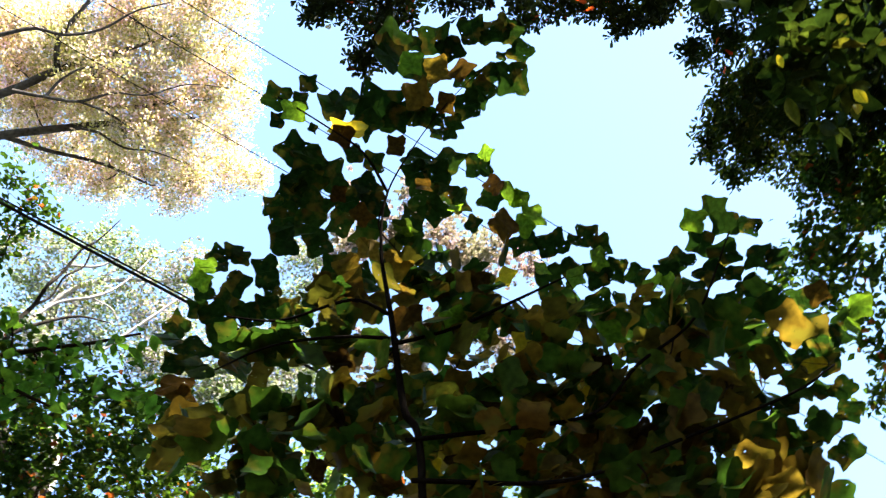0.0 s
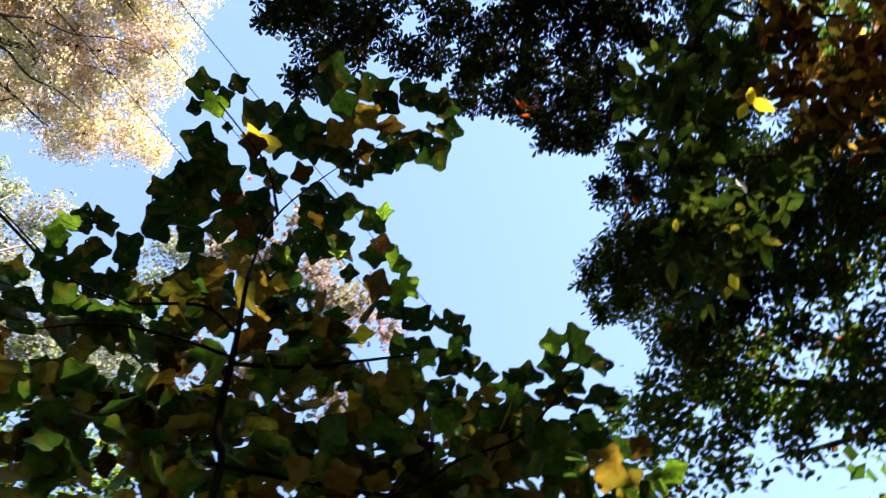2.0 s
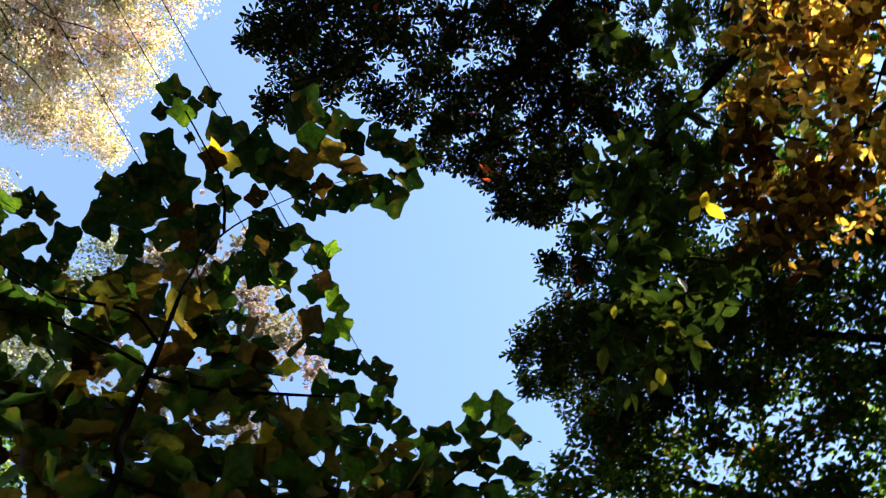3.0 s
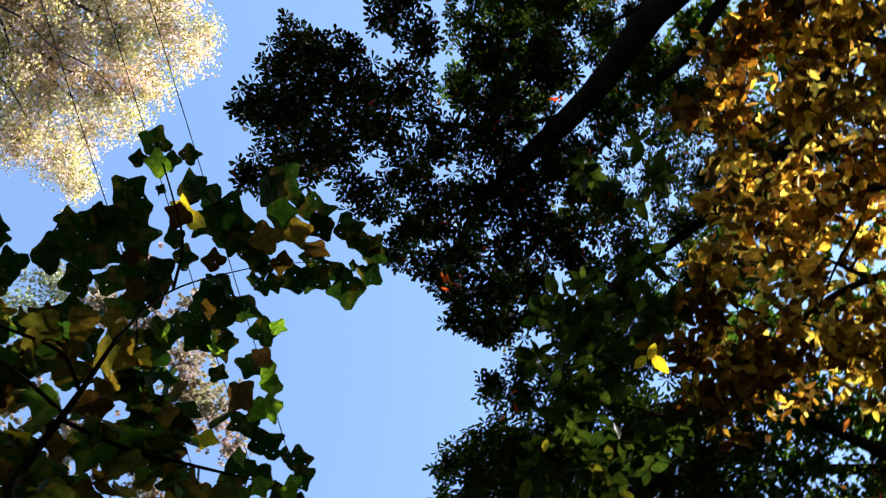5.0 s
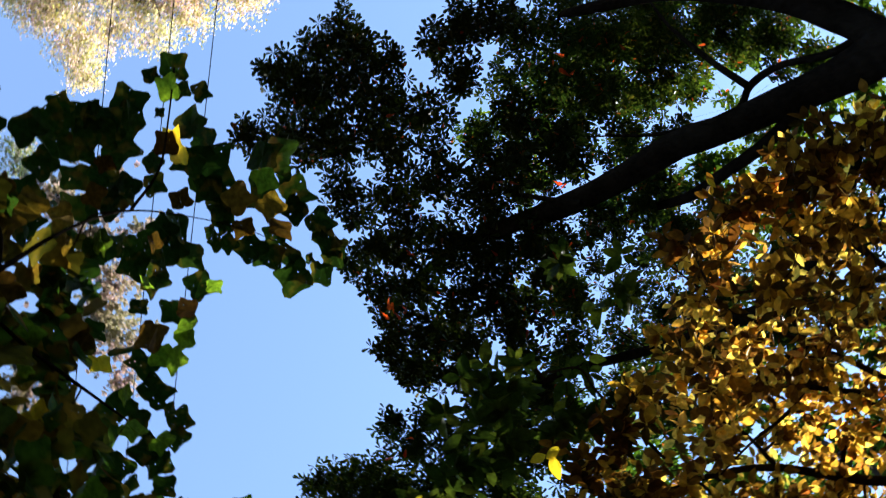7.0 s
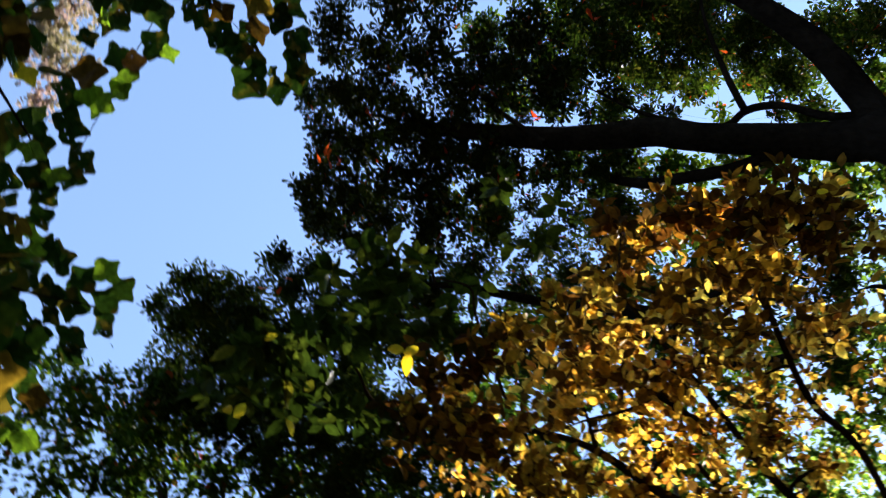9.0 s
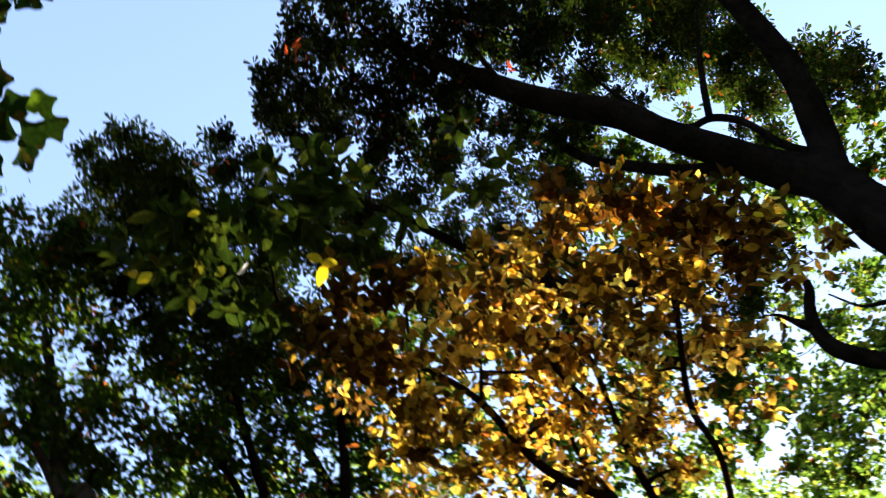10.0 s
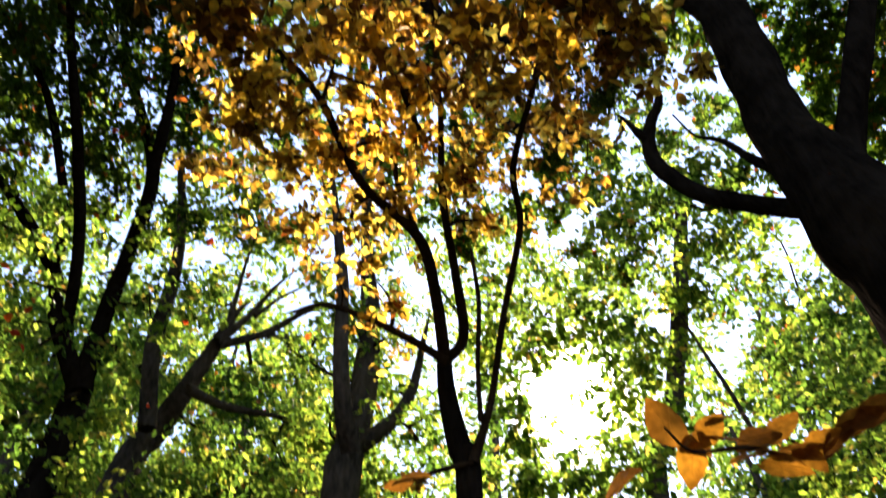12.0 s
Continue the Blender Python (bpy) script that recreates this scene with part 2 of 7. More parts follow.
OAK_SINGLE = leaf_material("oak_leaf_single", [(0.0, (0.009, 0.017, 0.006)), (1.0, (0.02, 0.034, 0.01))], 0.12, True, through_gain=0.6)
SUNNY_SINGLE = leaf_material("thin_sunlit_maple_leaf_single", [(0.0, (0.05, 0.08, 0.015)), (0.6, (0.12, 0.15, 0.028)), (1.0, (0.22, 0.22, 0.04))], 0.6, True, through_gain=2.0, through_hue=(1.05, 1.22, 0.8))
FOREST_SINGLE = leaf_material("forest_leaf_single", [(0.0, (0.02, 0.045, 0.009)), (0.7, (0.04, 0.075, 0.013)), (1.0, (0.08, 0.1, 0.018))], 0.45, True, through_gain=1.4)
RED_SINGLE = leaf_material("red_leaf_single", [(0.0, (0.3, 0.02, 0.012)), (1.0, (0.5, 0.07, 0.02))], 0.5, True, through_gain=1.3, blotch=0.2)
PALE_SINGLE = leaf_material("pale_leaf_single", [(0.0, (0.45, 0.4, 0.32)), (1.0, (0.55, 0.5, 0.42))], 0.5, True, through_gain=1.4, blotch=0.2)
RUSSET = leaf_material("russet_leaf_single", [(0.0, (0.1, 0.035, 0.012)), (1.0, (0.26, 0.1, 0.02))], 0.45, True, through_gain=1.1, blotch=0.45)
# Well below any real bark: the backlit trunk's shade is put into the colour.
BARK = rough_material("silhouette_bark", (0.0035, 0.003, 0.0026), (0.0125, 0.0102, 0.0083), 22, (1, 1, 0.25), 0.9)
GREY_BARK = rough_material("grey_bark", (0.015, 0.013, 0.012), (0.09, 0.078, 0.07), 16, (1, 1, 0.4), 0.7)
# Lighter than the oak's bark: the veil of glare over farther trunks, as colour.
WOOD_BARK = rough_material("wood_bark", (0.014, 0.012, 0.01), (0.055, 0.046, 0.038), 20, (1, 1, 0.3), 0.8)
TWIG = rough_material("twig_bark", (0.01, 0.007, 0.005), (0.03, 0.021, 0.014), 40, (1, 1, 1), 0.3)
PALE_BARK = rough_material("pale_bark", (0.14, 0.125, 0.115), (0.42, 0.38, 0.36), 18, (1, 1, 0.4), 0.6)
# Darker than real litter, in place of canopy shade missing over the floor.
LITTER = rough_material("leaf_litter", (0.015, 0.01, 0.006), (0.04, 0.027, 0.015), 9, (1, 1, 1), 1.0)
CABLE = rough_material("cable_rubber", (0.012, 0.012, 0.012), (0.03, 0.03, 0.03), 60, (1, 1, 1), 0.1, 0.6)


# ---- mesh helpers ----
def mesh_object(name, verts, faces, material, parent=None, smooth=True):
    me = bpy.data.meshes.new(name)
    me.from_pydata(verts, [], faces)
    if smooth:
        me.polygons.foreach_set("use_smooth", [True] * len(me.polygons))
    me.materials.append(material)
    ob = new(name, me)
    ob.parent = parent
    return ob


def spline(points, steps):
    """A smooth line through (x, y, z, radius) points."""
    p = np.array(points, float)
    q = np.vstack([2 * p[0] - p[1], p, 2 * p[-1] - p[-2]])
    s = (np.arange(steps) / steps)[None, :, None]
    a, b, c, d = q[:-3, None], q[1:-2, None], q[2:-1, None], q[3:, None]
    out = 0.5 * (2 * b + (c - a) * s + (2 * a - 5 * b + 4 * c - d) * s * s + (3 * b - a - 3 * c + d) * s ** 3)
    out = np.vstack([out.reshape(-1, 4), p[-1:]])
    out[:, 3] = np.maximum(out[:, 3], 0.0015)
    return out


def tube_data(line, sides, start=0, knots=0.0):
    """Rings of a tapered tube along a line of (x, y, z, radius); knots: unevenness of the girth."""
    pts, rad = line[:, :3], line[:, 3]
    tan = np.empty_like(pts)
    tan[1:-1], tan[0], tan[-1] = pts[2:] - pts[:-2], pts[1] - pts[0], pts[-1] - pts[-2]
    tan /= np.sqrt((tan * tan).sum(1))[:, None] + 1e-9
    turn = 2 * math.pi * np.arange(sides) / sides
    cos, sin = np.cos(turn)[None, :, None], np.sin(turn)[None, :, None]
    ref = np.array((0.31, 0.87, 0.13)) if abs(tan[0] @ np.array((0.32, 0.9, 0.13))) < 0.9 else np.array((0.9, 0.1, 0.3))
    side = np.array((tan[0][1] * ref[2] - tan[0][2] * ref[1], tan[0][2] * ref[0] - tan[0][0] * ref[2], tan[0][0] * ref[1] - tan[0][1] * ref[0]))
    sides_at = np.empty_like(pts)
    for i in range(len(pts)):
        side = side - tan[i] * (side @ tan[i])
        side = side / (math.sqrt(side @ side) + 1e-9)
        sides_at[i] = side
    up = np.stack([tan[:, 1] * sides_at[:, 2] - tan[:, 2] * sides_at[:, 1], tan[:, 2] * sides_at[:, 0] - tan[:, 0] * sides_at[:, 2], tan[:, 0] * sides_at[:, 1] - tan[:, 1] * sides_at[:, 0]], 1)
    r = np.repeat(rad[:, None], sides, 1)
    if knots:
        for i in range(len(pts)):
            for k in range(sides):
                ring = Vector((math.cos(turn[k]), math.sin(turn[k]), 0))
                r[i, k] *= 1 + knots * noise.noise(Vector(pts[i] * 2.1) + ring * 1.7) + 0.5 * knots * noise.noise(Vector(pts[i] * 0.9) + ring * 6.0)
    v = pts[:, None, :] + (sides_at[:, None, :] * cos + up[:, None, :] * sin) * r[:, :, None]
    ring = np.arange(sides)
    a = (start + np.arange(len(pts) - 1) * sides)[:, None] + ring[None, :]
    c = (start + np.arange(len(pts) - 1) * sides)[:, None] + ((ring + 1) % sides)[None, :]
    faces = np.stack([a, c, c + sides, a + sides], 2).reshape(-1, 4).tolist()
    faces.append([start + (len(pts) - 1) * sides + k for k in range(sides)])
    return v.reshape(-1, 3).tolist(), faces


def limb(name, points, parent, material=None, sides=10, knots=0.12, steps=6, label="", tip=True):
    if tip and points[-1][3] > 0.008:
        p, q = np.array(points[-2]), np.array(points[-1])
        way = (q[:3] - p[:3]) / np.linalg.norm(q[:3] - p[:3])
        points = list(points) + [(*(q[:3] + way * q[3] * 6), q[3] * 0.5), (*(q[:3] + (way + np.array((0.2, -0.15, 0.1))) * q[3] * 11), q[3] * 0.12)]
    v, f = tube_data(spline(points, steps), sides, 0, knots)
    ob = mesh_object(name, v, f, material or BARK, parent)
    return tagged(ob, label) if label else ob


def halves(outline, fold=0.12, droop=0.18):
    """A leaf of length 1 from its right-hand outline: two halves, folded along the midrib and drooping at the tip."""
    mid = [y for y in (0.33, 0.66)]
    v = [(0, outline[0][1], 0)] + [(0, y, -droop * y * y) for y in mid] + [(0, outline[-1][1], -droop * outline[-1][1] ** 2)]
    right, left = [], []
    for x, y in outline[1:-1]:
        z = fold * abs(x) - droop * y * y
        right.append(len(v))
        v.append((x, y, z))
        left.append(len(v))
        v.append((-x, y, z))
    return np.array(v), [[0, *right, 3, 2, 1], [0, 1, 2, 3, *reversed(left)]]


OAK_LEAF = halves([(0, 0), (0.03, 0.2), (0.09, 0.4), (0.075, 0.47), (0.15, 0.62), (0.12, 0.68), (0.17, 0.83), (0.08, 0.95), (0, 1)], 0.1, 0.1)
LEAFLET = halves([(0, 0), (0.05, 0.12), (0.17, 0.4), (0.2, 0.62), (0.11, 0.84), (0, 1)], 0.2, 0.22)
TULIP = halves([(0, 0), (0.12, -0.08), (0.36, -0.07), (0.54, 0.07), (0.52, 0.22), (0.46, 0.36), (0.47, 0.52), (0.53, 0.78), (0.4, 0.86), (0.2, 0.82), (0, 0.77)], 0.14, 0.14)
OVATE = halves([(0, 0), (0.1, 0.08), (0.23, 0.3), (0.26, 0.48), (0.2, 0.7), (0.08, 0.9), (0, 1)], 0.2, 0.2)
SMALL = (np.array([(0, 0, 0), (0.3, 0.4, 0.06), (0.16, 0.8, -0.02), (0, 1, -0.12), (-0.16, 0.8, -0.02), (-0.3, 0.4, 0.06), (0, 0.5, -0.03)]), [[0, 1, 2, 3, 6], [0, 6, 3, 4, 5]])


FAR = (np.array([(0, 0, 0), (0.34, 0.5, 0.08), (0, 1, -0.1), (-0.34, 0.5, 0.08)]), [[0, 1, 2], [0, 2, 3]])
SHAPE_AREA = {id(FAR): 0.34, id(OAK_LEAF): 0.17, id(LEAFLET): 0.24, id(TULIP): 0.7, id(OVATE): 0.4, id(SMALL): 0.37}


def leaf_sheet(name, shape, where, along, normal, size, material, parent):
    """Many leaves as one mesh: their stalks' places, the ways they point, the ways they face, and their lengths."""
    tv, tf = shape
    n, k = len(where), len(tv)
    along = along / (np.linalg.norm(along, axis=1)[:, None] + 1e-9)
    side = np.cross(along, normal)
    side /= np.linalg.norm(side, axis=1)[:, None] + 1e-9
    up = np.cross(side, along)
    wide = np.random.uniform(0.8, 1.2, n)
    curl = np.random.normal(1.0, 0.9, n)
    v = where[:, None, :] + size[:, None, None] * (tv[None, :, 0, None] * side[:, None, :] * wide[:, None, None] + tv[None, :, 1, None] * along[:, None, :] + tv[None, :, 2, None] * up[:, None, :] * curl[:, None, None])
    flat = np.concatenate([np.array(f) for f in tf])
    loops = (flat[None, :] + (np.arange(n) * k)[:, None]).reshape(-1)
    totals = np.tile([len(f) for f in tf], n)
    starts = np.concatenate([[0], np.cumsum(totals)[:-1]])
    me = bpy.data.meshes.new(name)
    me.vertices.add(n * k)
    me.vertices.foreach_set("co", v.reshape(-1).astype(np.float32))
    me.loops.add(len(loops))
    me.loops.foreach_set("vertex_index", loops.astype(np.int32))
    me.polygons.add(len(totals))
    me.polygons.foreach_set("loop_start", starts.astype(np.int32))
    me.update(calc_edges=True)
    me.validate()
    me.materials.append(material)
    ob = new(name, me)
    ob.parent = parent
    return tagged(ob, kind="stuff")


def rand_dirs(n, flat=0.5):
    d = np.random.normal(size=(n, 3)) * (1, 1, flat)
    return d / (np.linalg.norm(d, axis=1)[:, None] + 1e-9)


def crown(parent, boughs, shape, material, leaf=0.15, cover=2.0, per_spray=8, limbs=(), rosette=False, flat=0.6, tilt=0.55, name="crown", thick=1.0, spray=0.3, ragged=0.3, grow=1.0, fine=3, echo=0, twig_bark=None):
    """Foliage in boughs (x, y, z, radius): leafy sprays on twigs; each bough hangs on the nearest limb or bough.
    cover: how many leaves lie over one another on the average."""
    where, along, normal, size, tv, tf = [], [], [], [], [], []
    area = leaf * leaf * SHAPE_AREA[id(shape)]
    anchors = np.vstack([spline(l, 5)[:, :3] for l in limbs])
    girth = np.concatenate([spline(l, 5)[:, 3] for l in limbs])
    left = [np.array(b) for b in boughs]
    for b in list(left):
        for _ in range(echo):
            left.append(np.array((*(b[:3] + rand_dirs(1, 0.8)[0] * b[3] * np.random.uniform(1.2, 2.2)), b[3] * np.random.uniform(0.6, 1.0))))
    while left:
        gaps = [np.min(np.linalg.norm(anchors - b[:3], axis=1)) for b in left]
        x, y, z, r = left.pop(int(np.argmin(gaps)))
        r = r * grow
        c = np.array((x, y, z))
        k = int(np.argmin(np.linalg.norm(anchors - c, axis=1)))
        root, g = anchors[k], min(girth[k] * 0.7, 0.03 * thick)
        mid = (root + c) / 2 + np.random.normal(size=3) * 0.1 * np.linalg.norm(root - c)
        line = spline([(*root, g), (*mid, g * 0.8), (*c, g * 0.6)], 3)
        a, f = tube_data(line, 4, len(tv))
        tv += a
        tf += f
        anchors = np.vstack([anchors, line[2:, :3]])
        girth = np.concatenate([girth, line[2:, 3] * 1.2])
        n = max(2, int(cover * math.pi * r * r / area / per_spray))
        way = rand_dirs(n, 1.0)
        reach = np.random.uniform(0.02, 1, n) ** 0.5 * (1 + ragged * np.random.normal(size=n))
        at = c + way * reach[:, None] * np.array((r, r, r * flat))
        for s in at[::fine]:
            bend = (c + s) / 2 + np.random.normal(size=3) * 0.12 * r
            a, f = tube_data(spline([(*c, 0.006 * thick), (*bend, 0.004 * thick), (*s, 0.002 * thick)], 1), 3, len(tv))
            tv += a
            tf += f
        for s in at:
            m = max(2, int(np.random.normal(per_spray, per_spray * 0.25)))
            d = rand_dirs(m, 0.35)
            if rosette:
                axis = np.array((0, 0, 1.0)) + np.random.normal(size=3) * 0.3
                one = np.cross(axis, (0.6, 0.8, 0.1))
                two = np.cross(axis, one)
                one, two = one / np.linalg.norm(one), two / np.linalg.norm(two)
                turn = 2 * math.pi * (np.arange(m) + np.random.uniform(-0.3, 0.3, m)) / m + np.random.uniform(0, 6)
                d = np.cos(turn)[:, None] * one + np.sin(turn)[:, None] * two + np.random.normal(size=(m, 3)) * 0.15
                pos = s + d * leaf * 0.04
            else:
                twig = rand_dirs(1, 0.4)[0]
                pos = s + twig * np.random.uniform(-1, 1, m)[:, None] * spray * 0.8 + np.random.normal(size=(m, 3)) * spray * 0.22
                d = d + twig * 0.6
            d[:, 2] -= np.random.uniform(0, 0.2 if rosette else 0.5, m)
            where.append(pos)
            along.append(d)
            normal.append(np.array((0, 0, 1.0)) + np.random.normal(size=(m, 3)) * tilt)
            size.append(leaf * np.random.uniform(0.65, 1.2, m))
    leaf_sheet(name, shape, np.vstack(where), np.vstack(along), np.vstack(normal), np.concatenate(size), material, parent)
    tagged(mesh_object("branchwork", tv, tf, twig_bark or TWIG, parent), kind="stuff")


def rooted(points, lean=(0.0, 0.0)):
    """A trunk from its upper points (x, y, z, radius) down to a flared foot in the ground."""
    x, y, z, r = points[0]
    x, y = x + lean[0], y + lean[1]
    return [(x, y, -0.3, r * 2.0), (x, y, 0.25, r * 1.35), (x * 0.97 + points[0][0] * 0.03, y * 0.97 + points[0][1] * 0.03, 1.2, r * 1.1)] + points


def thing(name, place, label, category, group=""):
    ob = new(name)
    ob.location = place
    ob.empty_display_size = 0.2
    tagged(ob, label, category, group)
    return ob


def under(parent):
    """Parts are made in world places: hang all new children of a thing so that they stay there."""
    shift = Matrix.Translation(parent.location).inverted()
    for ob in parent.children_recursive:
        if ob.parent == parent:
            ob.matrix_parent_inverse = shift


def single_leaves(spots, parent, shape, material, label="", tilt=0.5, name="leaf", size_gain=1.0, variants=4):
    """Leaves as parts of their own, on a few shared meshes, each under the nearest branch of its tree. spots: (x, y, z, length)."""
    limbs = [c for c in parent.children if c.name.split(".")[0] in ("limb", "branch", "trunk")]
    middles = [np.array([tuple(v.co) for v in c.data.vertices])[::7] for c in limbs]
    meshes = []
    tv, tf = shape
    for i in range(variants):
        me = bpy.data.meshes.new(name)
        bent = tv.copy()
        bent[:, 2] = bent[:, 2] * random.uniform(-0.5, 2.5) + 0.06 * np.sin(bent[:, 0] * random.uniform(3, 7) + bent[:, 1] * random.uniform(2, 6))
        bent[:, 0] *= random.uniform(0.85, 1.15)
        me.from_pydata([tuple(p) for p in bent], [], tf)
        me.materials.append(material)
        meshes.append(me)
    for x, y, z, s in spots:
        ob = new(name, random.choice(meshes))
        ob.parent = limbs[int(np.argmin([np.min(np.sum((p - np.array((x, y, z))) ** 2, axis=1)) for p in middles]))]
        nrm = Vector((random.gauss(0, tilt), random.gauss(0, tilt), 1)).normalized()
        m = nrm.to_track_quat("Z", "Y").to_matrix().to_4x4() @ pose(0, 0, 0, random.uniform(-25, 5), 0, random.uniform(0, 360))
        k = s * size_gain * random.uniform(0.85, 1.15)
        ob.matrix_basis = Matrix.Translation((x, y, z)) @ m @ Matrix.Scale(k, 4) @ Matrix.Translation((0, -0.45, 0))
        if label:
            tagged(ob, label)


def placed_leaves(spots, parent, shape, material, label="", tilt=0.3, name="leaf", variants=5):
    """Leaves that hang nearly level. spots: (x, y, z, length, heading of the tip in plan, degrees)."""
    limbs = [c for c in parent.children if c.name.split(".")[0] in ("limb", "branch", "trunk")]
    middles = [np.array([tuple(v.co) for v in c.data.vertices])[::7] for c in limbs]
    tv, tf = shape
    meshes = []
    for i in range(variants):
        bent = tv.copy()
        bent[:, 2] = bent[:, 2] * random.uniform(-0.4, 2.0) + 0.05 * np.sin(bent[:, 0] * random.uniform(3, 8) + bent[:, 1] * random.uniform(2, 6))
        bent[:, 0] = bent[:, 0] * random.uniform(0.85, 1.1) + 0.04 * np.sin(bent[:, 1] * random.uniform(3, 6))
        bent[:, 1] += 0.05 * np.sin(bent[:, 0] * random.uniform(3, 7))
        me = bpy.data.meshes.new(name)
        me.from_pydata([tuple(p) for p in bent], [], tf)
        me.materials.append(material)
        meshes.append(me)
    for x, y, z, s, way in spots:
        ob = new(name, random.choice(meshes))
        ob.parent = limbs[int(np.argmin([np.min(np.sum((p - np.array((x, y, z))) ** 2, axis=1)) for p in middles]))]
        nrm = Vector((random.gauss(0, tilt), random.gauss(0, tilt), 1)).normalized()
        lean = Vector((0, 0, 1)).rotation_difference(nrm).to_matrix().to_4x4()
        ob.matrix_basis = Matrix.Translation((x, y, z)) @ lean @ pose(0, 0, 0, 0, 0, way - 90) @ Matrix.Scale(s, 4) @ Matrix.Translation((0, -0.4, 0))
        if label:
            tagged(ob, label)


def spots_in(boughs, count, leaf):
    """Places for single leaves, strewn through boughs."""
    out = []
    for i in range(count):
        x, y, z, r = boughs[i % len(boughs)]
        d = Vector((random.gauss(0, 1), random.gauss(0, 1), random.gauss(0, 0.8))).normalized() * r * random.uniform(0.2, 1.05)
        out.append((x + d.x, y + d.y, z + d.z, leaf * random.uniform(0.75, 1.15)))
    return out


# ---- ground ----
def make_ground():
    n = 90
    verts, faces = [], []
    axis = [math.copysign(abs(u) ** 3, u) * 1500 for u in np.linspace(-1, 1, n)]
    for yy in axis:
        for xx in axis:
            d = math.hypot(xx, yy)
            verts.append((xx, yy, 0.12 * noise.noise(Vector((xx * 0.25, yy * 0.25, 0))) * min(1, d / 3) + 0.5 * noise.noise(Vector((xx * 0.02, yy * 0.02, 3))) * min(1, d / 30)))
    for j in range(n - 1):
        for i in range(n - 1):
            a = j * n + i
            faces.append((a, a + 1, a + n + 1, a + n))
    g = mesh_object("ground", verts, faces, LITTER)
    tagged(g, "woodland floor covered with brown leaf litter", "ground", kind="structure")


make_ground()

# ---- the great oak ----
oak = thing("oak_tree", (0.3, -3.6, 0), "tall oak with bark dark as a backlit silhouette and dense green foliage overhead", "tree")
OAK_TRUNK = rooted([(0.09, -3.60, 4.72, 0.366), (0.21, -3.59, 5.57, 0.322), (0.28, -3.59, 6.30, 0.239), (0.31, -3.59, 6.86, 0.2), (0.26, -3.59, 7.52, 0.199),
    (0.21, -3.59, 8.19, 0.206), (0.14, -3.60, 9.02, 0.215)])
OAK_LIMB_A = [(0.15, -3.60, 8.87, 0.217), (0.26, -3.44, 9.48, 0.185), (0.38, -2.94, 10.10, 0.158), (0.46, -2.48, 10.66, 0.153),
    (0.51, -2.14, 11.15, 0.153)] + [(0.77, -1.21, 11.90, 0.142), (0.87, -0.22, 12.56, 0.108), (1.00, 0.59, 13.14, 0.068), (1.30, 1.25, 13.67, 0.048)]
OAK_LIMB_B = [(0.17, -3.60, 8.76, 0.167), (-0.13, -3.63, 9.51, 0.142), (-0.49, -3.46, 10.11, 0.138), (-0.83, -3.19, 10.83, 0.128),
    (-1.21, -2.77, 11.97, 0.106), (-1.49, -2.04, 13.33, 0.07)]
OAK_LIMB_C = [(0.35, -3.59, 5.88, 0.067), (0.55, -3.74, 6.31, 0.066), (0.75, -3.73, 6.58, 0.065), (1.01, -3.70, 6.96, 0.066), (1.15, -3.64, 7.29, 0.065), (1.22, -3.60, 7.58, 0.063),
    (1.18, -3.53, 7.76, 0.054), (1.09, -3.50, 7.94, 0.046), (0.97, -3.50, 8.12, 0.037), (0.91, -3.45, 8.30, 0.024)]
OAK_LIMB_D = [(0.36, -3.58, 6.32, 0.07), (0.59, -3.82, 7.07, 0.039), (0.73, -3.81, 7.55, 0.023), (0.90, -3.82, 7.88, 0.012),
    (0.96, -3.70, 8.17, 0.0074)]
OAK_LIMB_E = [(0.02, -3.65, 9.50, 0.056), (0.06, -3.51, 9.99, 0.042), (0.02, -3.31, 10.61, 0.038), (0.12, -3.14, 11.09, 0.043),
    (0.35, -3.02, 11.44, 0.041), (0.38, -2.68, 12.06, 0.035), (0.35, -2.33, 12.65, 0.024), (0.20, -1.92, 13.24, 0.017)]
OAK_LIMB_F = [(0.12, -3.11, 11.10, 0.041), (-0.18, -3.01, 11.55, 0.038), (-0.51, -2.95, 12.08, 0.030), (-0.87, -2.89, 12.59, 0.021),
    (-1.26, -2.91, 13.17, 0.016)]
OAK_LIMB_G = [(0.47, -3.10, 9.93, 0.081), (0.69, -2.85, 10.22, 0.065), (0.93, -2.47, 10.83, 0.063), (1.11, -2.21, 11.50, 0.06),
    (1.19, -1.71, 12.40, 0.043), (1.43, -1.22, 13.05, 0.03)]
OAK_LIMB_H = [(0.81, -1.11, 11.71, 0.032), (0.45, -0.38, 12.58, 0.030), (-0.18, 0.29, 13.10, 0.027), (-0.99, 0.95, 13.52, 0.019),
    (-1.84, 1.45, 13.78, 0.014)]
OAK_LIMB_I = [(0.59, -3.57, 9.62, 0.069), (1.65, -3.40, 10.43, 0.063), (2.45, -2.90, 11.07, 0.073), (2.61, -2.47, 11.47, 0.089),
    (2.82, -1.75, 12.09, 0.065), (2.89, -1.01, 12.48, 0.059), (2.95, -0.37, 12.81, 0.053), (3.10, 0.08, 13.09, 0.031)]
OAK_LIMB_J = [(1.92, -3.94, 9.46, 0.047), (2.56, -3.65, 10.10, 0.05), (2.86, -3.06, 10.68, 0.052), (3.12, -2.66, 11.16, 0.041),
    (3.49, -2.32, 11.55, 0.028)]
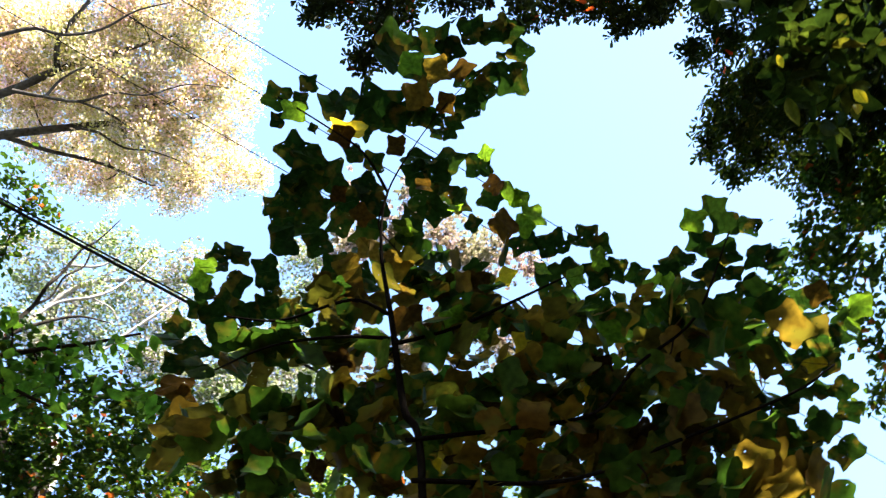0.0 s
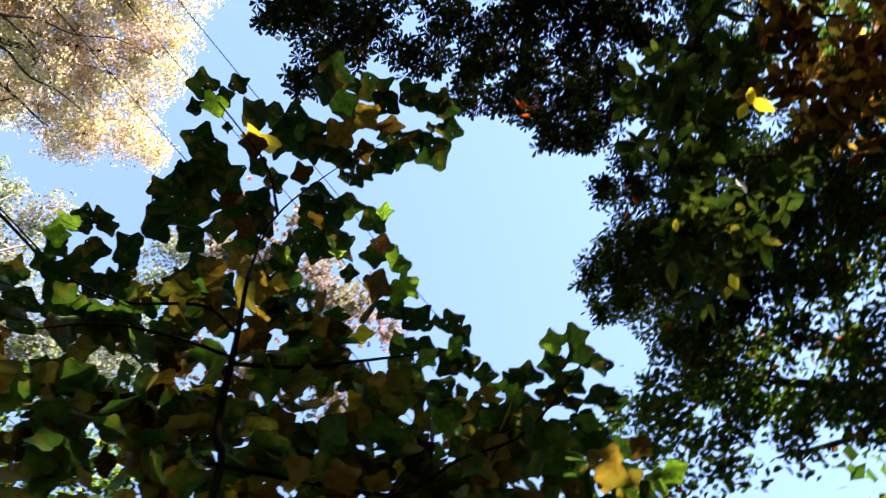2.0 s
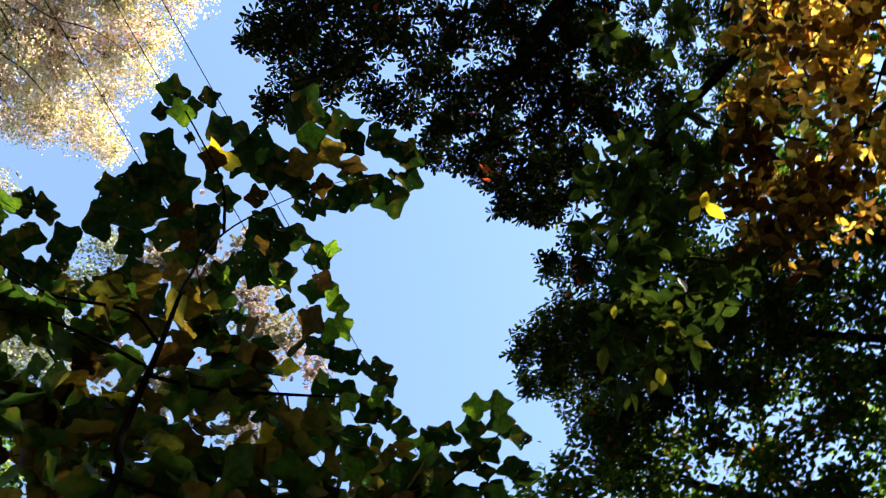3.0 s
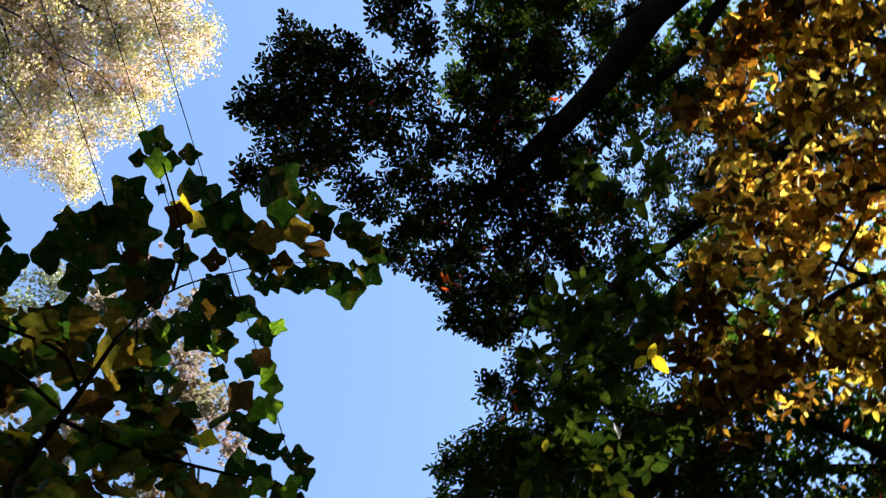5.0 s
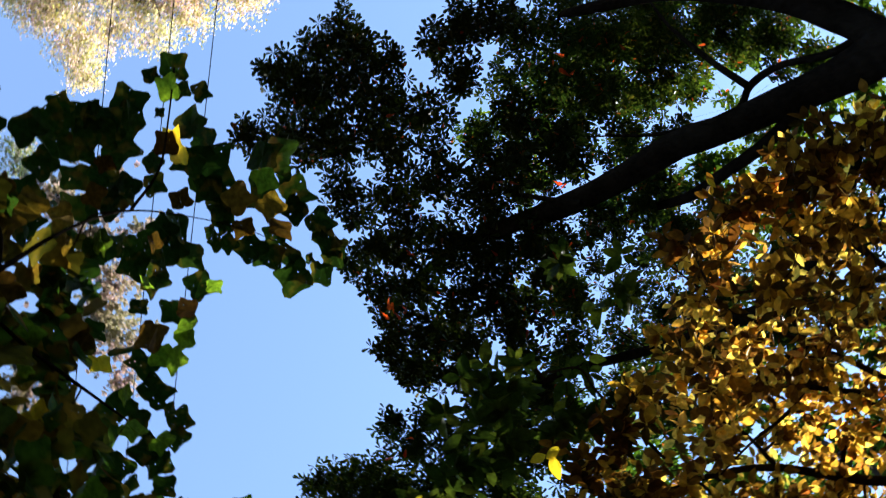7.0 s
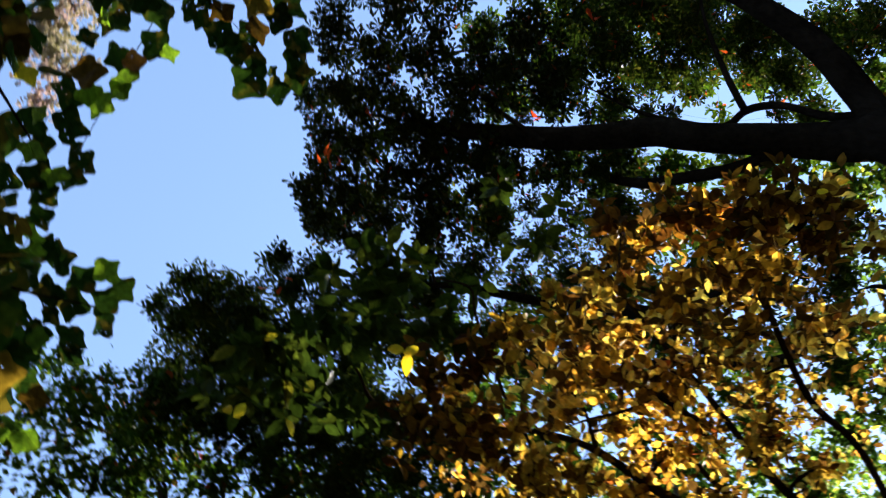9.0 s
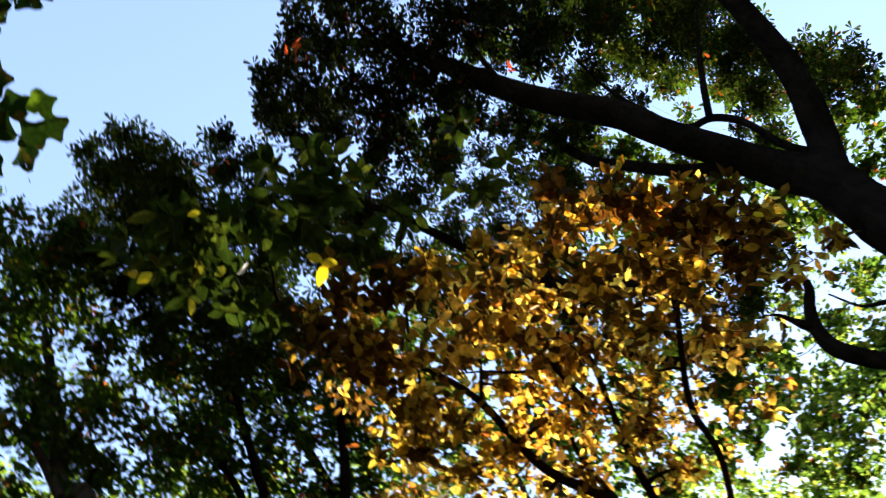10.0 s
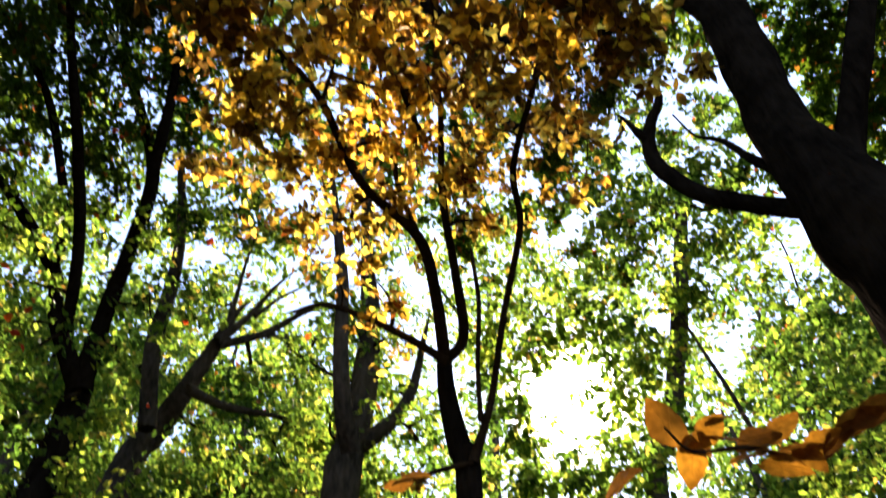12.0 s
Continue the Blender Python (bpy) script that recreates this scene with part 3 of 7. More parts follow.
OAK_LIMB_K = [(0.17, -3.60, 5.70, 0.121), (0.11, -3.71, 6.31, 0.102), (-0.09, -3.81, 6.87, 0.097), (-0.36, -3.85, 7.44, 0.1),
    (-0.66, -3.90, 8.09, 0.099), (-1.07, -3.92, 8.95, 0.088), (-1.56, -3.85, 10.03, 0.061), (-2.01, -3.59, 11.15, 0.034)]
OAK_LIMB_L = [(1.17, -3.53, 7.76, 0.045), (1.20, -3.45, 7.82, 0.036), (1.21, -3.42, 7.86, 0.027)]
OAK_LIMBS = [OAK_LIMB_K, OAK_LIMB_I, OAK_LIMB_J, OAK_LIMB_L, OAK_LIMB_A, OAK_LIMB_B, OAK_LIMB_C, OAK_LIMB_D, OAK_LIMB_E, OAK_LIMB_F, OAK_LIMB_G, OAK_LIMB_H]
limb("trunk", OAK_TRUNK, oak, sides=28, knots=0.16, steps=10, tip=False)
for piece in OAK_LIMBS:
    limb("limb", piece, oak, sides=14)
OAK_OUTER = [(-2.43, 1.05, 13.82, 0.277), (-2.19, 1.47, 13.82, 0.342), (-2.01, 0.92, 13.70, 0.353), (-1.70, 0.63, 13.66, 0.302),
    (-2.04, 2.11, 13.65, 0.323), (-1.69, 1.82, 13.54, 0.445), (-1.52, 1.29, 13.43, 0.438), (-1.21, 0.82, 13.31, 0.4),
    (-1.32, 2.69, 13.22, 0.235), (-1.21, 2.34, 13.31, 0.329), (-1.04, 1.89, 13.20, 0.4), (-0.81, 1.48, 13.08, 0.393),
    (-0.59, 0.92, 13.05, 0.375), (-0.81, 0.33, 13.17, 0.378), (-0.27, 1.76, 13.26, 0.262), (0.07, 1.59, 13.29, 0.308),
    (0.01, 1.03, 13.05, 0.375), (-0.00, 0.44, 12.89, 0.368), (-1.72, -0.08, 13.48, 0.25), (-1.80, -0.53, 13.45, 0.352),
    (-1.80, -0.87, 13.43, 0.329), (-1.17, -0.25, 13.34, 0.308)]
OAK_INNER = [(0.65, 1.52, 13.28, 0.339), (0.72, 1.04, 13.13, 0.393), (0.85, 0.51, 12.86, 0.383), (0.99, 0.01, 12.76, 0.402),
    (0.78, 1.97, 13.61, 0.239), (1.27, 1.67, 13.62, 0.334), (1.36, 1.17, 13.26, 0.385), (1.57, 0.59, 12.98, 0.39),
    (1.55, 0.09, 12.99, 0.375), (1.48, -0.56, 12.69, 0.321), (1.76, 1.72, 13.55, 0.286), (2.00, 1.30, 13.36, 0.36),
    (2.19, 0.79, 13.17, 0.354), (2.13, 1.84, 13.47, 0.239), (2.52, 1.54, 13.44, 0.318), (2.60, 1.06, 13.27, 0.329),
    (0.19, -0.50, 12.59, 0.394), (0.30, -0.06, 12.60, 0.394), (0.17, -1.13, 12.54, 0.359), (-0.34, -0.77, 13.17, 0.378),
    (0.99, -0.58, 12.34, 0.317), (2.13, 0.10, 13.00, 0.378)]
OAK_UPPER = [(-1.51, -1.34, 13.94, 0.505), (-1.20, -1.92, 14.20, 0.501), (-0.97, -2.46, 13.82, 0.505), (-0.84, -3.05, 13.69, 0.424),
    (-0.65, -1.43, 13.50, 0.438), (-0.32, -2.10, 13.41, 0.391), (-0.25, -2.91, 13.86, 0.411), (-0.03, -1.49, 13.51, 0.313),
    (-0.87, -0.88, 14.04, 0.342), (-0.52, -3.52, 14.10, 0.381), (-0.30, -0.34, 13.19, 0.318), (-1.43, -3.06, 14.15, 0.509),
    (-2.03, -2.03, 14.28, 0.509), (-0.95, -4.22, 14.39, 0.44), (1.00, -1.78, 11.90, 0.274), (1.08, -1.32, 11.96, 0.274),
    (0.86, -2.11, 11.85, 0.246), (1.98, -0.69, 12.40, 0.323), (2.56, -0.53, 12.49, 0.292)]
OAK_SOUTH = [(2.00, -2.42, 13.70, 0.448), (1.72, -3.16, 13.57, 0.448), (1.75, -3.72, 12.87, 0.469), (1.48, -4.18, 12.21, 0.45),
    (1.24, -4.54, 11.54, 0.43), (2.67, -2.89, 13.46, 0.489), (2.48, -3.61, 12.77, 0.509), (2.30, -4.20, 12.06, 0.45),
    (1.87, -4.62, 11.41, 0.43), (2.76, -2.00, 13.73, 0.411), (3.16, -1.39, 13.93, 0.417), (3.56, -2.36, 13.67, 0.501),
    (3.38, -3.34, 13.16, 0.448), (3.81, -1.08, 13.77, 0.417), (2.60, -4.78, 11.16, 0.359), (3.21, -0.32, 13.99, 0.334),
    (3.92, -0.42, 13.78, 0.417), (3.55, 0.25, 13.90, 0.417), (4.15, -1.73, 13.58, 0.417), (3.13, -4.13, 12.42, 0.313)]
OAK_BACK = [(-1.18, -2.27, 14.85, 0.528), (-0.95, -2.93, 14.74, 0.44), (-0.43, -1.92, 14.45, 0.466), (-0.20, -2.65, 14.33, 0.381),
    (0.23, -1.42, 14.02, 0.407), (0.28, -2.20, 13.90, 0.285), (-0.95, -4.07, 14.44, 0.396), (-0.39, -4.45, 13.81, 0.381),
    (-0.88, -4.61, 13.19, 0.448), (-0.41, -4.30, 14.50, 0.266), (0.12, -4.64, 13.20, 0.244), (-0.98, -4.87, 12.52, 0.469),
    (-1.29, -3.52, 14.88, 0.378), (0.02, -3.42, 14.76, 0.195), (1.70, -2.32, 13.25, 0.352), (1.81, -2.90, 13.10, 0.313),
    (2.12, -0.67, 13.60, 0.398), (1.98, -0.12, 13.64, 0.358), (2.35, -1.44, 13.28, 0.313), (2.20, 1.01, 13.76, 0.323),
    (2.56, 1.66, 13.82, 0.279)]
OAK_FILL = [(1.42, -0.82, 13.29, 0.308), (2.59, 0.06, 13.11, 0.262), (3.16, -0.03, 13.18, 0.313), (3.18, 0.81, 13.35, 0.318),
    (3.81, 0.43, 13.18, 0.318)]
crown(oak, OAK_OUTER + OAK_INNER + OAK_FILL, OAK_LEAF, OAK_SHADED, 0.125, 2.9, 10, OAK_LIMBS, grow=1.06, rosette=True, flat=0.7, tilt=0.35, thick=0.9, ragged=0.15)
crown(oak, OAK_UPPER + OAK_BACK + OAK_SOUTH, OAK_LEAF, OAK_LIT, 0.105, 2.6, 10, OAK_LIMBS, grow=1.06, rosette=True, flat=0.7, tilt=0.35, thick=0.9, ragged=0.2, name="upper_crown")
OAK_HALF_LIT = [(-0.02, -1.24, 15.75, 0.352), (-0.60, -1.59, 15.70, 0.352), (0.57, -0.87, 15.76, 0.333), (0.47, -2.48, 15.57, 0.315), (-0.09, -2.99, 15.48, 0.315), (-0.77, -3.53, 15.33, 0.352),
    (-0.54, -2.48, 15.57, 0.352), (-0.45, -4.32, 15.12, 0.315), (-0.31, -5.11, 14.84, 0.315), (1.37, -1.91, 15.60, 0.315), (1.13, -2.68, 15.50, 0.278), (1.25, -3.48, 15.31, 0.278),
    (0.96, -4.42, 15.06, 0.278), (-0.12, -3.82, 15.28, 0.241), (-0.42, -0.27, 15.79, 0.352), (-1.00, -4.67, 14.97, 0.333), (-1.23, -3.19, 15.38, 0.370), (-1.00, -2.04, 15.62, 0.333),
    (-1.27, -4.22, 15.10, 0.333), (-1.10, -5.51, 14.64, 0.333)]
# Forest green here paints in light that reaches the boughs behind the limb.
crown(oak, OAK_HALF_LIT, OAK_LEAF, FOREST, 0.135, 2.2, 8, OAK_LIMBS, rosette=True, flat=0.7, tilt=0.4, thick=0.9, ragged=0.25, name="inner_crown", echo=1)
OAK_STRIP = [(0.84, -0.17, 14.97, 0.227), (0.70, -0.59, 14.97, 0.227), (0.72, -1.02, 14.94, 0.210), (0.61, -1.52, 14.90, 0.210), (0.58, -2.03, 14.83, 0.192), (0.56, -2.44, 14.76, 0.175),
    (0.45, -2.84, 14.69, 0.192), (0.35, -3.22, 14.60, 0.175), (1.45, -0.43, 14.91, 0.210), (1.42, -0.95, 14.89, 0.210), (1.47, -1.48, 14.84, 0.245), (1.67, -1.86, 14.76, 0.262),
    (2.00, -1.39, 14.78, 0.262), (1.69, -2.29, 14.69, 0.245), (1.83, -0.84, 14.85, 0.262), (1.37, -2.66, 14.66, 0.210), (1.47, -3.08, 14.56, 0.227), (2.16, -2.02, 14.67, 0.262),
    (0.17, -4.63, 14.17, 0.175), (0.08, -4.97, 14.04, 0.192)]
crown(oak, OAK_STRIP, OAK_LEAF, OAK_SHADED, 0.105, 2.2, 9, OAK_LIMBS, rosette=True, flat=0.8, tilt=0.4, thick=0.8, ragged=0.25, name="middle_crown")
RED_SPOTS = [(1.48, 1.54, 13.00, 0.151), (1.38, 1.57, 13.01, 0.136), (1.58, 1.53, 13.09, 0.137), (1.49, 1.42, 13.02, 0.121),
    (1.52, 1.69, 13.08, 0.122), (-0.76, -1.61, 13.27, 0.138), (-0.75, -1.70, 13.25, 0.108), (0.52, -0.96, 12.14, 0.124),
    (0.59, -1.01, 12.14, 0.097), (-1.05, -1.61, 13.45, 0.11), (1.80, 0.21, 12.85, 0.089)] + [(2.79, 1.65, 11.48, 0.095), (2.92, 1.73, 11.43, 0.095), (2.92, 1.92, 11.39, 0.081)]
single_leaves(RED_SPOTS, oak, OAK_LEAF, RED_SINGLE, "scarlet turned leaf", name="leaf", size_gain=1.3)
single_leaves(spots_in(OAK_OUTER + OAK_INNER, 120, 0.135), oak, OAK_LEAF, OAK_SINGLE, tilt=0.4)
under(oak)

# ---- the slim tulip tree ----
tulip = thing("tulip_tree", (0.2, 2.4, 0), "young tulip tree with big lobed green and browning leaves", "tree")
TULIP_STEM = [(0.2, 2.4, -0.1, 0.0280), (0.16, 2.25, 1.6, 0.0240)] + [(0.02, 1.67, 3.51, 0.0129), (-0.07, 1.57, 3.83, 0.0119), (-0.15, 1.43, 4.14, 0.0098), (-0.22, 1.31, 4.4, 0.0061),
    (-0.23, 1.19, 4.65, 0.0036), (-0.14, 1.05, 4.91, 0.0023), (-0.03, 0.91, 5.05, 0.0018), (0.11, 0.78, 5.18, 0.0012)]
TULIP_B = [(-0.15, 1.43, 4.14, 0.0071), (-0.29, 1.41, 4.18, 0.0058), (-0.52, 1.50, 4.15, 0.0045), (-0.70, 1.49, 4.12, 0.0030)]
TULIP_C = [(-0.12, 1.47, 4.06, 0.0071), (-0.30, 1.45, 4.00, 0.0056), (-0.51, 1.48, 3.95, 0.0042), (-0.67, 1.54, 3.87, 0.0028)]
TULIP_D = [(-0.12, 1.46, 4.01, 0.0070), (0.06, 1.45, 4.13, 0.0058), (0.24, 1.40, 4.25, 0.0059), (0.44, 1.33, 4.37, 0.0030)]
TULIP_E = [(-0.05, 1.60, 3.70, 0.0078), (0.26, 1.59, 3.80, 0.0068), (0.53, 1.56, 3.89, 0.0056), (0.67, 1.45, 4.03, 0.0058),
    (0.86, 1.33, 4.17, 0.0045), (0.96, 1.08, 4.34, 0.0030)]
TULIP_F = [(-0.23, 1.19, 4.65, 0.0065), (-0.35, 1.09, 4.79, 0.0050), (-0.53, 1.02, 4.88, 0.0034), (-0.72, 0.96, 4.97, 0.0035)]
TULIP_G = [(-0.02, 1.63, 3.56, 0.0078), (0.42, 1.63, 3.63, 0.0065), (0.75, 1.52, 3.73, 0.0054), (1.08, 1.37, 3.82, 0.0042),
    (1.22, 1.30, 3.90, 0.0029)]
TULIP_LIMBS = [TULIP_B, TULIP_C, TULIP_D, TULIP_E, TULIP_F, TULIP_G]
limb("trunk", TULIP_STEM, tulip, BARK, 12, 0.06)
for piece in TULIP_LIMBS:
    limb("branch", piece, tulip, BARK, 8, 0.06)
TULIP_GREEN_A = [(-0.76, 1.00, 5.12, 0.122, -165), (-0.66, 1.01, 5.13, 0.083, -6), (-0.74, 1.08, 5.05, 0.072, 174), (-0.64, 0.95, 5.19, 0.079, -102), (-0.59, 1.10, 5.05, 0.043, 15),
    (-0.53, 1.02, 5.13, 0.140, 154), (-0.44, 1.00, 5.17, 0.136, -64), (-0.33, 1.01, 5.16, 0.203, -84), (-0.25, 1.04, 5.13, 0.125, 14), (-0.37, 1.07, 5.09, 0.120, 36),
    (-0.65, 1.17, 4.97, 0.142, -143), (-0.58, 1.20, 4.94, 0.141, 58), (-0.41, 1.17, 4.99, 0.094, 153), (-0.32, 1.19, 4.98, 0.094, -94), (-0.14, 1.17, 4.99, 0.131, 25),
    (-0.15, 1.21, 4.95, 0.112, 153), (-0.30, 0.77, 5.37, 0.176, -64), (-0.32, 0.82, 5.32, 0.145, -156), (-0.21, 0.78, 5.36, 0.060, -6)]
TULIP_GREEN_B = [(-0.13, 0.75, 5.39, 0.151, -105), (-0.06, 0.78, 5.36, 0.120, 54), (-0.17, 0.88, 5.28, 0.133, 115), (0.01, 0.88, 5.27, 0.108, 84), (0.03, 0.70, 5.42, 0.137, -117),
    (0.11, 0.70, 5.42, 0.116, -16), (0.16, 0.67, 5.43, 0.102, -67), (0.20, 0.70, 5.40, 0.106, 4), (0.24, 0.76, 5.35, 0.110, 23), (0.16, 0.78, 5.34, 0.050, -97),
    (0.21, 0.86, 5.27, 0.158, 73), (0.12, 0.86, 5.28, 0.113, -47), (0.09, 0.92, 5.23, 0.122, 24), (0.03, 0.97, 5.19, 0.131, 153), (-0.19, 1.01, 5.16, 0.130, 134),
    (-0.14, 1.03, 5.15, 0.101, 85), (-0.08, 1.03, 5.13, 0.067, -6), (-0.08, 1.08, 5.09, 0.062, 85), (-0.01, 1.04, 5.13, 0.086, -27)]
TULIP_GREEN_C = [(-0.03, 1.07, 5.09, 0.072, 65), (-0.01, 1.16, 5.00, 0.136, -67), (0.11, 1.16, 4.99, 0.112, -106), (-0.06, 1.21, 4.95, 0.125, 153), (-0.60, 1.25, 4.88, 0.158, -154),
    (-0.47, 1.24, 4.90, 0.130, -27), (-0.63, 1.30, 4.82, 0.124, -176), (-0.69, 1.34, 4.76, 0.087, 173), (-0.56, 1.28, 4.85, 0.134, 26), (-0.64, 1.37, 4.72, 0.131, 163),
    (-0.62, 1.43, 4.64, 0.129, 158), (-0.54, 1.39, 4.71, 0.139, 15), (-0.52, 1.33, 4.79, 0.132, -65), (-0.33, 1.27, 4.89, 0.115, -47), (-0.41, 1.32, 4.82, 0.119, 153),
    (-0.29, 1.32, 4.82, 0.123, 57), (-0.42, 1.38, 4.74, 0.113, 96), (-0.49, 1.44, 4.66, 0.120, 152), (-0.10, 1.28, 4.87, 0.133, -7)]
TULIP_GREEN_D = [(-0.01, 1.26, 4.89, 0.115, -86), (-0.05, 1.32, 4.82, 0.123, 36), (0.05, 1.28, 4.87, 0.105, -28), (-0.13, 1.41, 4.71, 0.103, -67), (-0.29, 1.38, 4.75, 0.104, -154),
    (-0.35, 1.29, 4.85, 0.092, -7), (0.17, 1.26, 4.87, 0.105, 15), (0.11, 1.34, 4.79, 0.077, -68), (-0.18, 1.48, 4.62, 0.110, 26), (-0.05, 1.47, 4.63, 0.123, -28),
    (-0.08, 1.52, 4.54, 0.121, 151), (-0.30, 1.51, 4.57, 0.109, -122), (-0.41, 1.49, 4.59, 0.114, 173), (-0.41, 1.54, 4.50, 0.108, 59), (0.05, 1.50, 4.57, 0.108, -50),
    (0.16, 1.49, 4.56, 0.104, 4)]
TULIP_SIDE_A = [(-0.79, 1.46, 4.56, 0.084, -81), (-0.76, 1.48, 4.55, 0.079, 4), (-0.84, 1.47, 4.53, 0.093, -152), (-0.82, 1.50, 4.49, 0.053, 91), (-0.86, 1.55, 4.39, 0.091, 152),
    (-0.75, 1.54, 4.44, 0.104, 28), (-0.66, 1.51, 4.52, 0.105, 162), (-0.62, 1.55, 4.45, 0.078, 152), (-0.76, 1.58, 4.37, 0.103, -64), (-0.86, 1.59, 4.32, 0.085, 173),
    (-0.79, 1.61, 4.31, 0.123, -38), (-0.91, 1.62, 4.24, 0.097, -151), (-0.92, 1.65, 4.19, 0.100, 152), (-0.83, 1.67, 4.17, 0.112, 41), (-0.63, 1.59, 4.39, 0.107, -176),
    (-0.68, 1.61, 4.34, 0.106, 62), (-0.81, 1.70, 4.11, 0.115, 142), (-0.74, 1.65, 4.24, 0.125, -28), (-0.67, 1.71, 4.15, 0.111, 17)]
TULIP_SIDE_B = [(-0.88, 1.69, 4.11, 0.090, -175), (0.31, 1.37, 4.71, 0.111, 55), (0.42, 1.35, 4.70, 0.116, -126), (0.50, 1.33, 4.71, 0.054, -7), (0.56, 1.31, 4.72, 0.107, -109),
    (0.61, 1.33, 4.68, 0.084, -29), (0.66, 1.38, 4.58, 0.092, -7), (0.59, 1.40, 4.58, 0.109, 151), (0.74, 1.38, 4.56, 0.092, -73), (0.49, 1.41, 4.60, 0.105, 25),
    (0.42, 1.45, 4.56, 0.117, -29), (1.02, 1.14, 4.74, 0.091, -94), (1.05, 1.18, 4.67, 0.099, 68), (1.13, 1.17, 4.64, 0.099, -7), (0.96, 1.25, 4.63, 0.111, 87),
    (0.88, 1.31, 4.58, 0.119, -155), (0.84, 1.35, 4.54, 0.105, 150), (1.04, 1.26, 4.56, 0.128, -42), (1.15, 1.24, 4.53, 0.106, -7)]
TULIP_SIDE_C = [(1.21, 1.23, 4.51, 0.093, -18), (1.07, 1.30, 4.49, 0.066, -7), (0.99, 1.32, 4.51, 0.118, 34), (0.92, 1.37, 4.47, 0.095, 173), (1.12, 1.32, 4.42, 0.108, 24),
    (1.04, 1.38, 4.38, 0.115, -19), (0.87, 1.43, 4.40, 0.119, 15), (0.74, 1.47, 4.40, 0.119, -176), (0.60, 1.47, 4.46, 0.115, -30), (1.34, 1.35, 4.18, 0.088, 24),
    (1.37, 1.31, 4.23, 0.085, -56), (1.31, 1.41, 4.10, 0.086, 148), (1.32, 1.44, 3.99, 0.081, 25), (1.32, 1.47, 3.91, 0.087, -7), (1.29, 1.34, 4.26, 0.097, -44),
    (1.27, 1.30, 4.34, 0.099, -130), (1.22, 1.43, 4.13, 0.082, 51), (1.13, 1.42, 4.24, 0.104, -31), (1.08, 1.41, 4.29, 0.101, 173)]
TULIP_SIDE_D = [(0.97, 1.46, 4.28, 0.117, -55), (1.24, 1.52, 3.87, 0.090, 16), (1.15, 1.52, 3.98, 0.103, 147), (1.07, 1.55, 4.00, 0.099, -45), (1.26, 1.46, 4.01, 0.081, -165),
    (1.28, 1.53, 3.78, 0.092, 35), (1.18, 1.56, 3.81, 0.104, -34)]
TULIP_BROWN_A = [(-0.45, 1.06, 4.89, 0.100, 106), (-0.23, 1.08, 4.88, 0.081, 174), (-0.10, 0.82, 5.13, 0.113, -26), (-0.00, 0.81, 5.13, 0.113, -66), (-0.05, 0.93, 5.03, 0.083, -6),
    (-0.17, 0.91, 5.05, 0.126, -115), (0.18, 1.16, 4.77, 0.097, -68), (-0.52, 1.52, 4.29, 0.077, -91), (-0.81, 1.65, 3.91, 0.112, 17), (-0.78, 1.67, 3.88, 0.080, 151),
    (0.22, 1.27, 4.63, 0.120, 25), (-0.32, 1.29, 4.64, 0.078, -47), (-0.34, 1.43, 4.44, 0.113, 152), (-0.28, 1.38, 4.53, 0.093, 87), (-0.42, 1.46, 4.39, 0.083, 59),
    (-0.42, 1.24, 4.70, 0.066, -7), (-0.19, 1.39, 4.51, 0.072, 58), (-0.10, 1.19, 4.76, 0.075, -17), (0.14, 1.42, 4.44, 0.095, 75)]
TULIP_BROWN_B = [(-0.10, 1.53, 4.30, 0.113, 85), (-0.03, 1.55, 4.25, 0.100, 67), (0.28, 1.59, 4.11, 0.117, 173), (0.36, 1.58, 4.10, 0.097, -19), (-0.31, 1.62, 4.12, 0.102, 151),
    (-0.20, 1.66, 4.03, 0.096, 28), (-0.08, 1.61, 4.14, 0.098, 94), (-0.30, 1.71, 3.92, 0.109, 87), (-0.31, 1.67, 4.02, 0.085, 161), (0.15, 1.69, 3.91, 0.086, 39),
    (0.22, 1.66, 3.97, 0.095, -19), (0.45, 1.54, 4.15, 0.102, 149), (0.58, 1.53, 4.11, 0.094, -31), (0.88, 1.41, 4.17, 0.092, 25), (1.26, 1.22, 4.22, 0.082, -43),
    (0.13, 1.73, 3.79, 0.098, 59), (0.24, 1.72, 3.79, 0.091, 39), (-0.08, 1.77, 3.70, 0.097, -32), (-0.32, 1.76, 3.73, 0.080, 96)]
TULIP_BROWN_C = [(0.69, 1.60, 3.88, 0.093, -55), (0.94, 1.48, 3.97, 0.088, 16)]
TULIP_LIT_A = [(-0.65, 1.00, 4.93, 0.097, 89), (-0.21, 0.81, 5.14, 0.109, -6), (0.13, 1.07, 4.88, 0.067, -68), (0.24, 1.18, 4.74, 0.088, -69), (0.28, 1.19, 4.72, 0.079, -7),
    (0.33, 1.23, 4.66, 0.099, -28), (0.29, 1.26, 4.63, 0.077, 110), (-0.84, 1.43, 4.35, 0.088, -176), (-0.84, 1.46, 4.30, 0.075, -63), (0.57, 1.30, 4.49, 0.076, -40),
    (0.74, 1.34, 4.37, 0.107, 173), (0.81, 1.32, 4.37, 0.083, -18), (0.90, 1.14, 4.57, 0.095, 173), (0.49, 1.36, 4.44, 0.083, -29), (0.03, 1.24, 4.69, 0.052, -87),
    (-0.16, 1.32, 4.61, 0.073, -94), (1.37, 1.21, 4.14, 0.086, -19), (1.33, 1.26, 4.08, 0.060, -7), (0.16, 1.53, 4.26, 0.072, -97)]
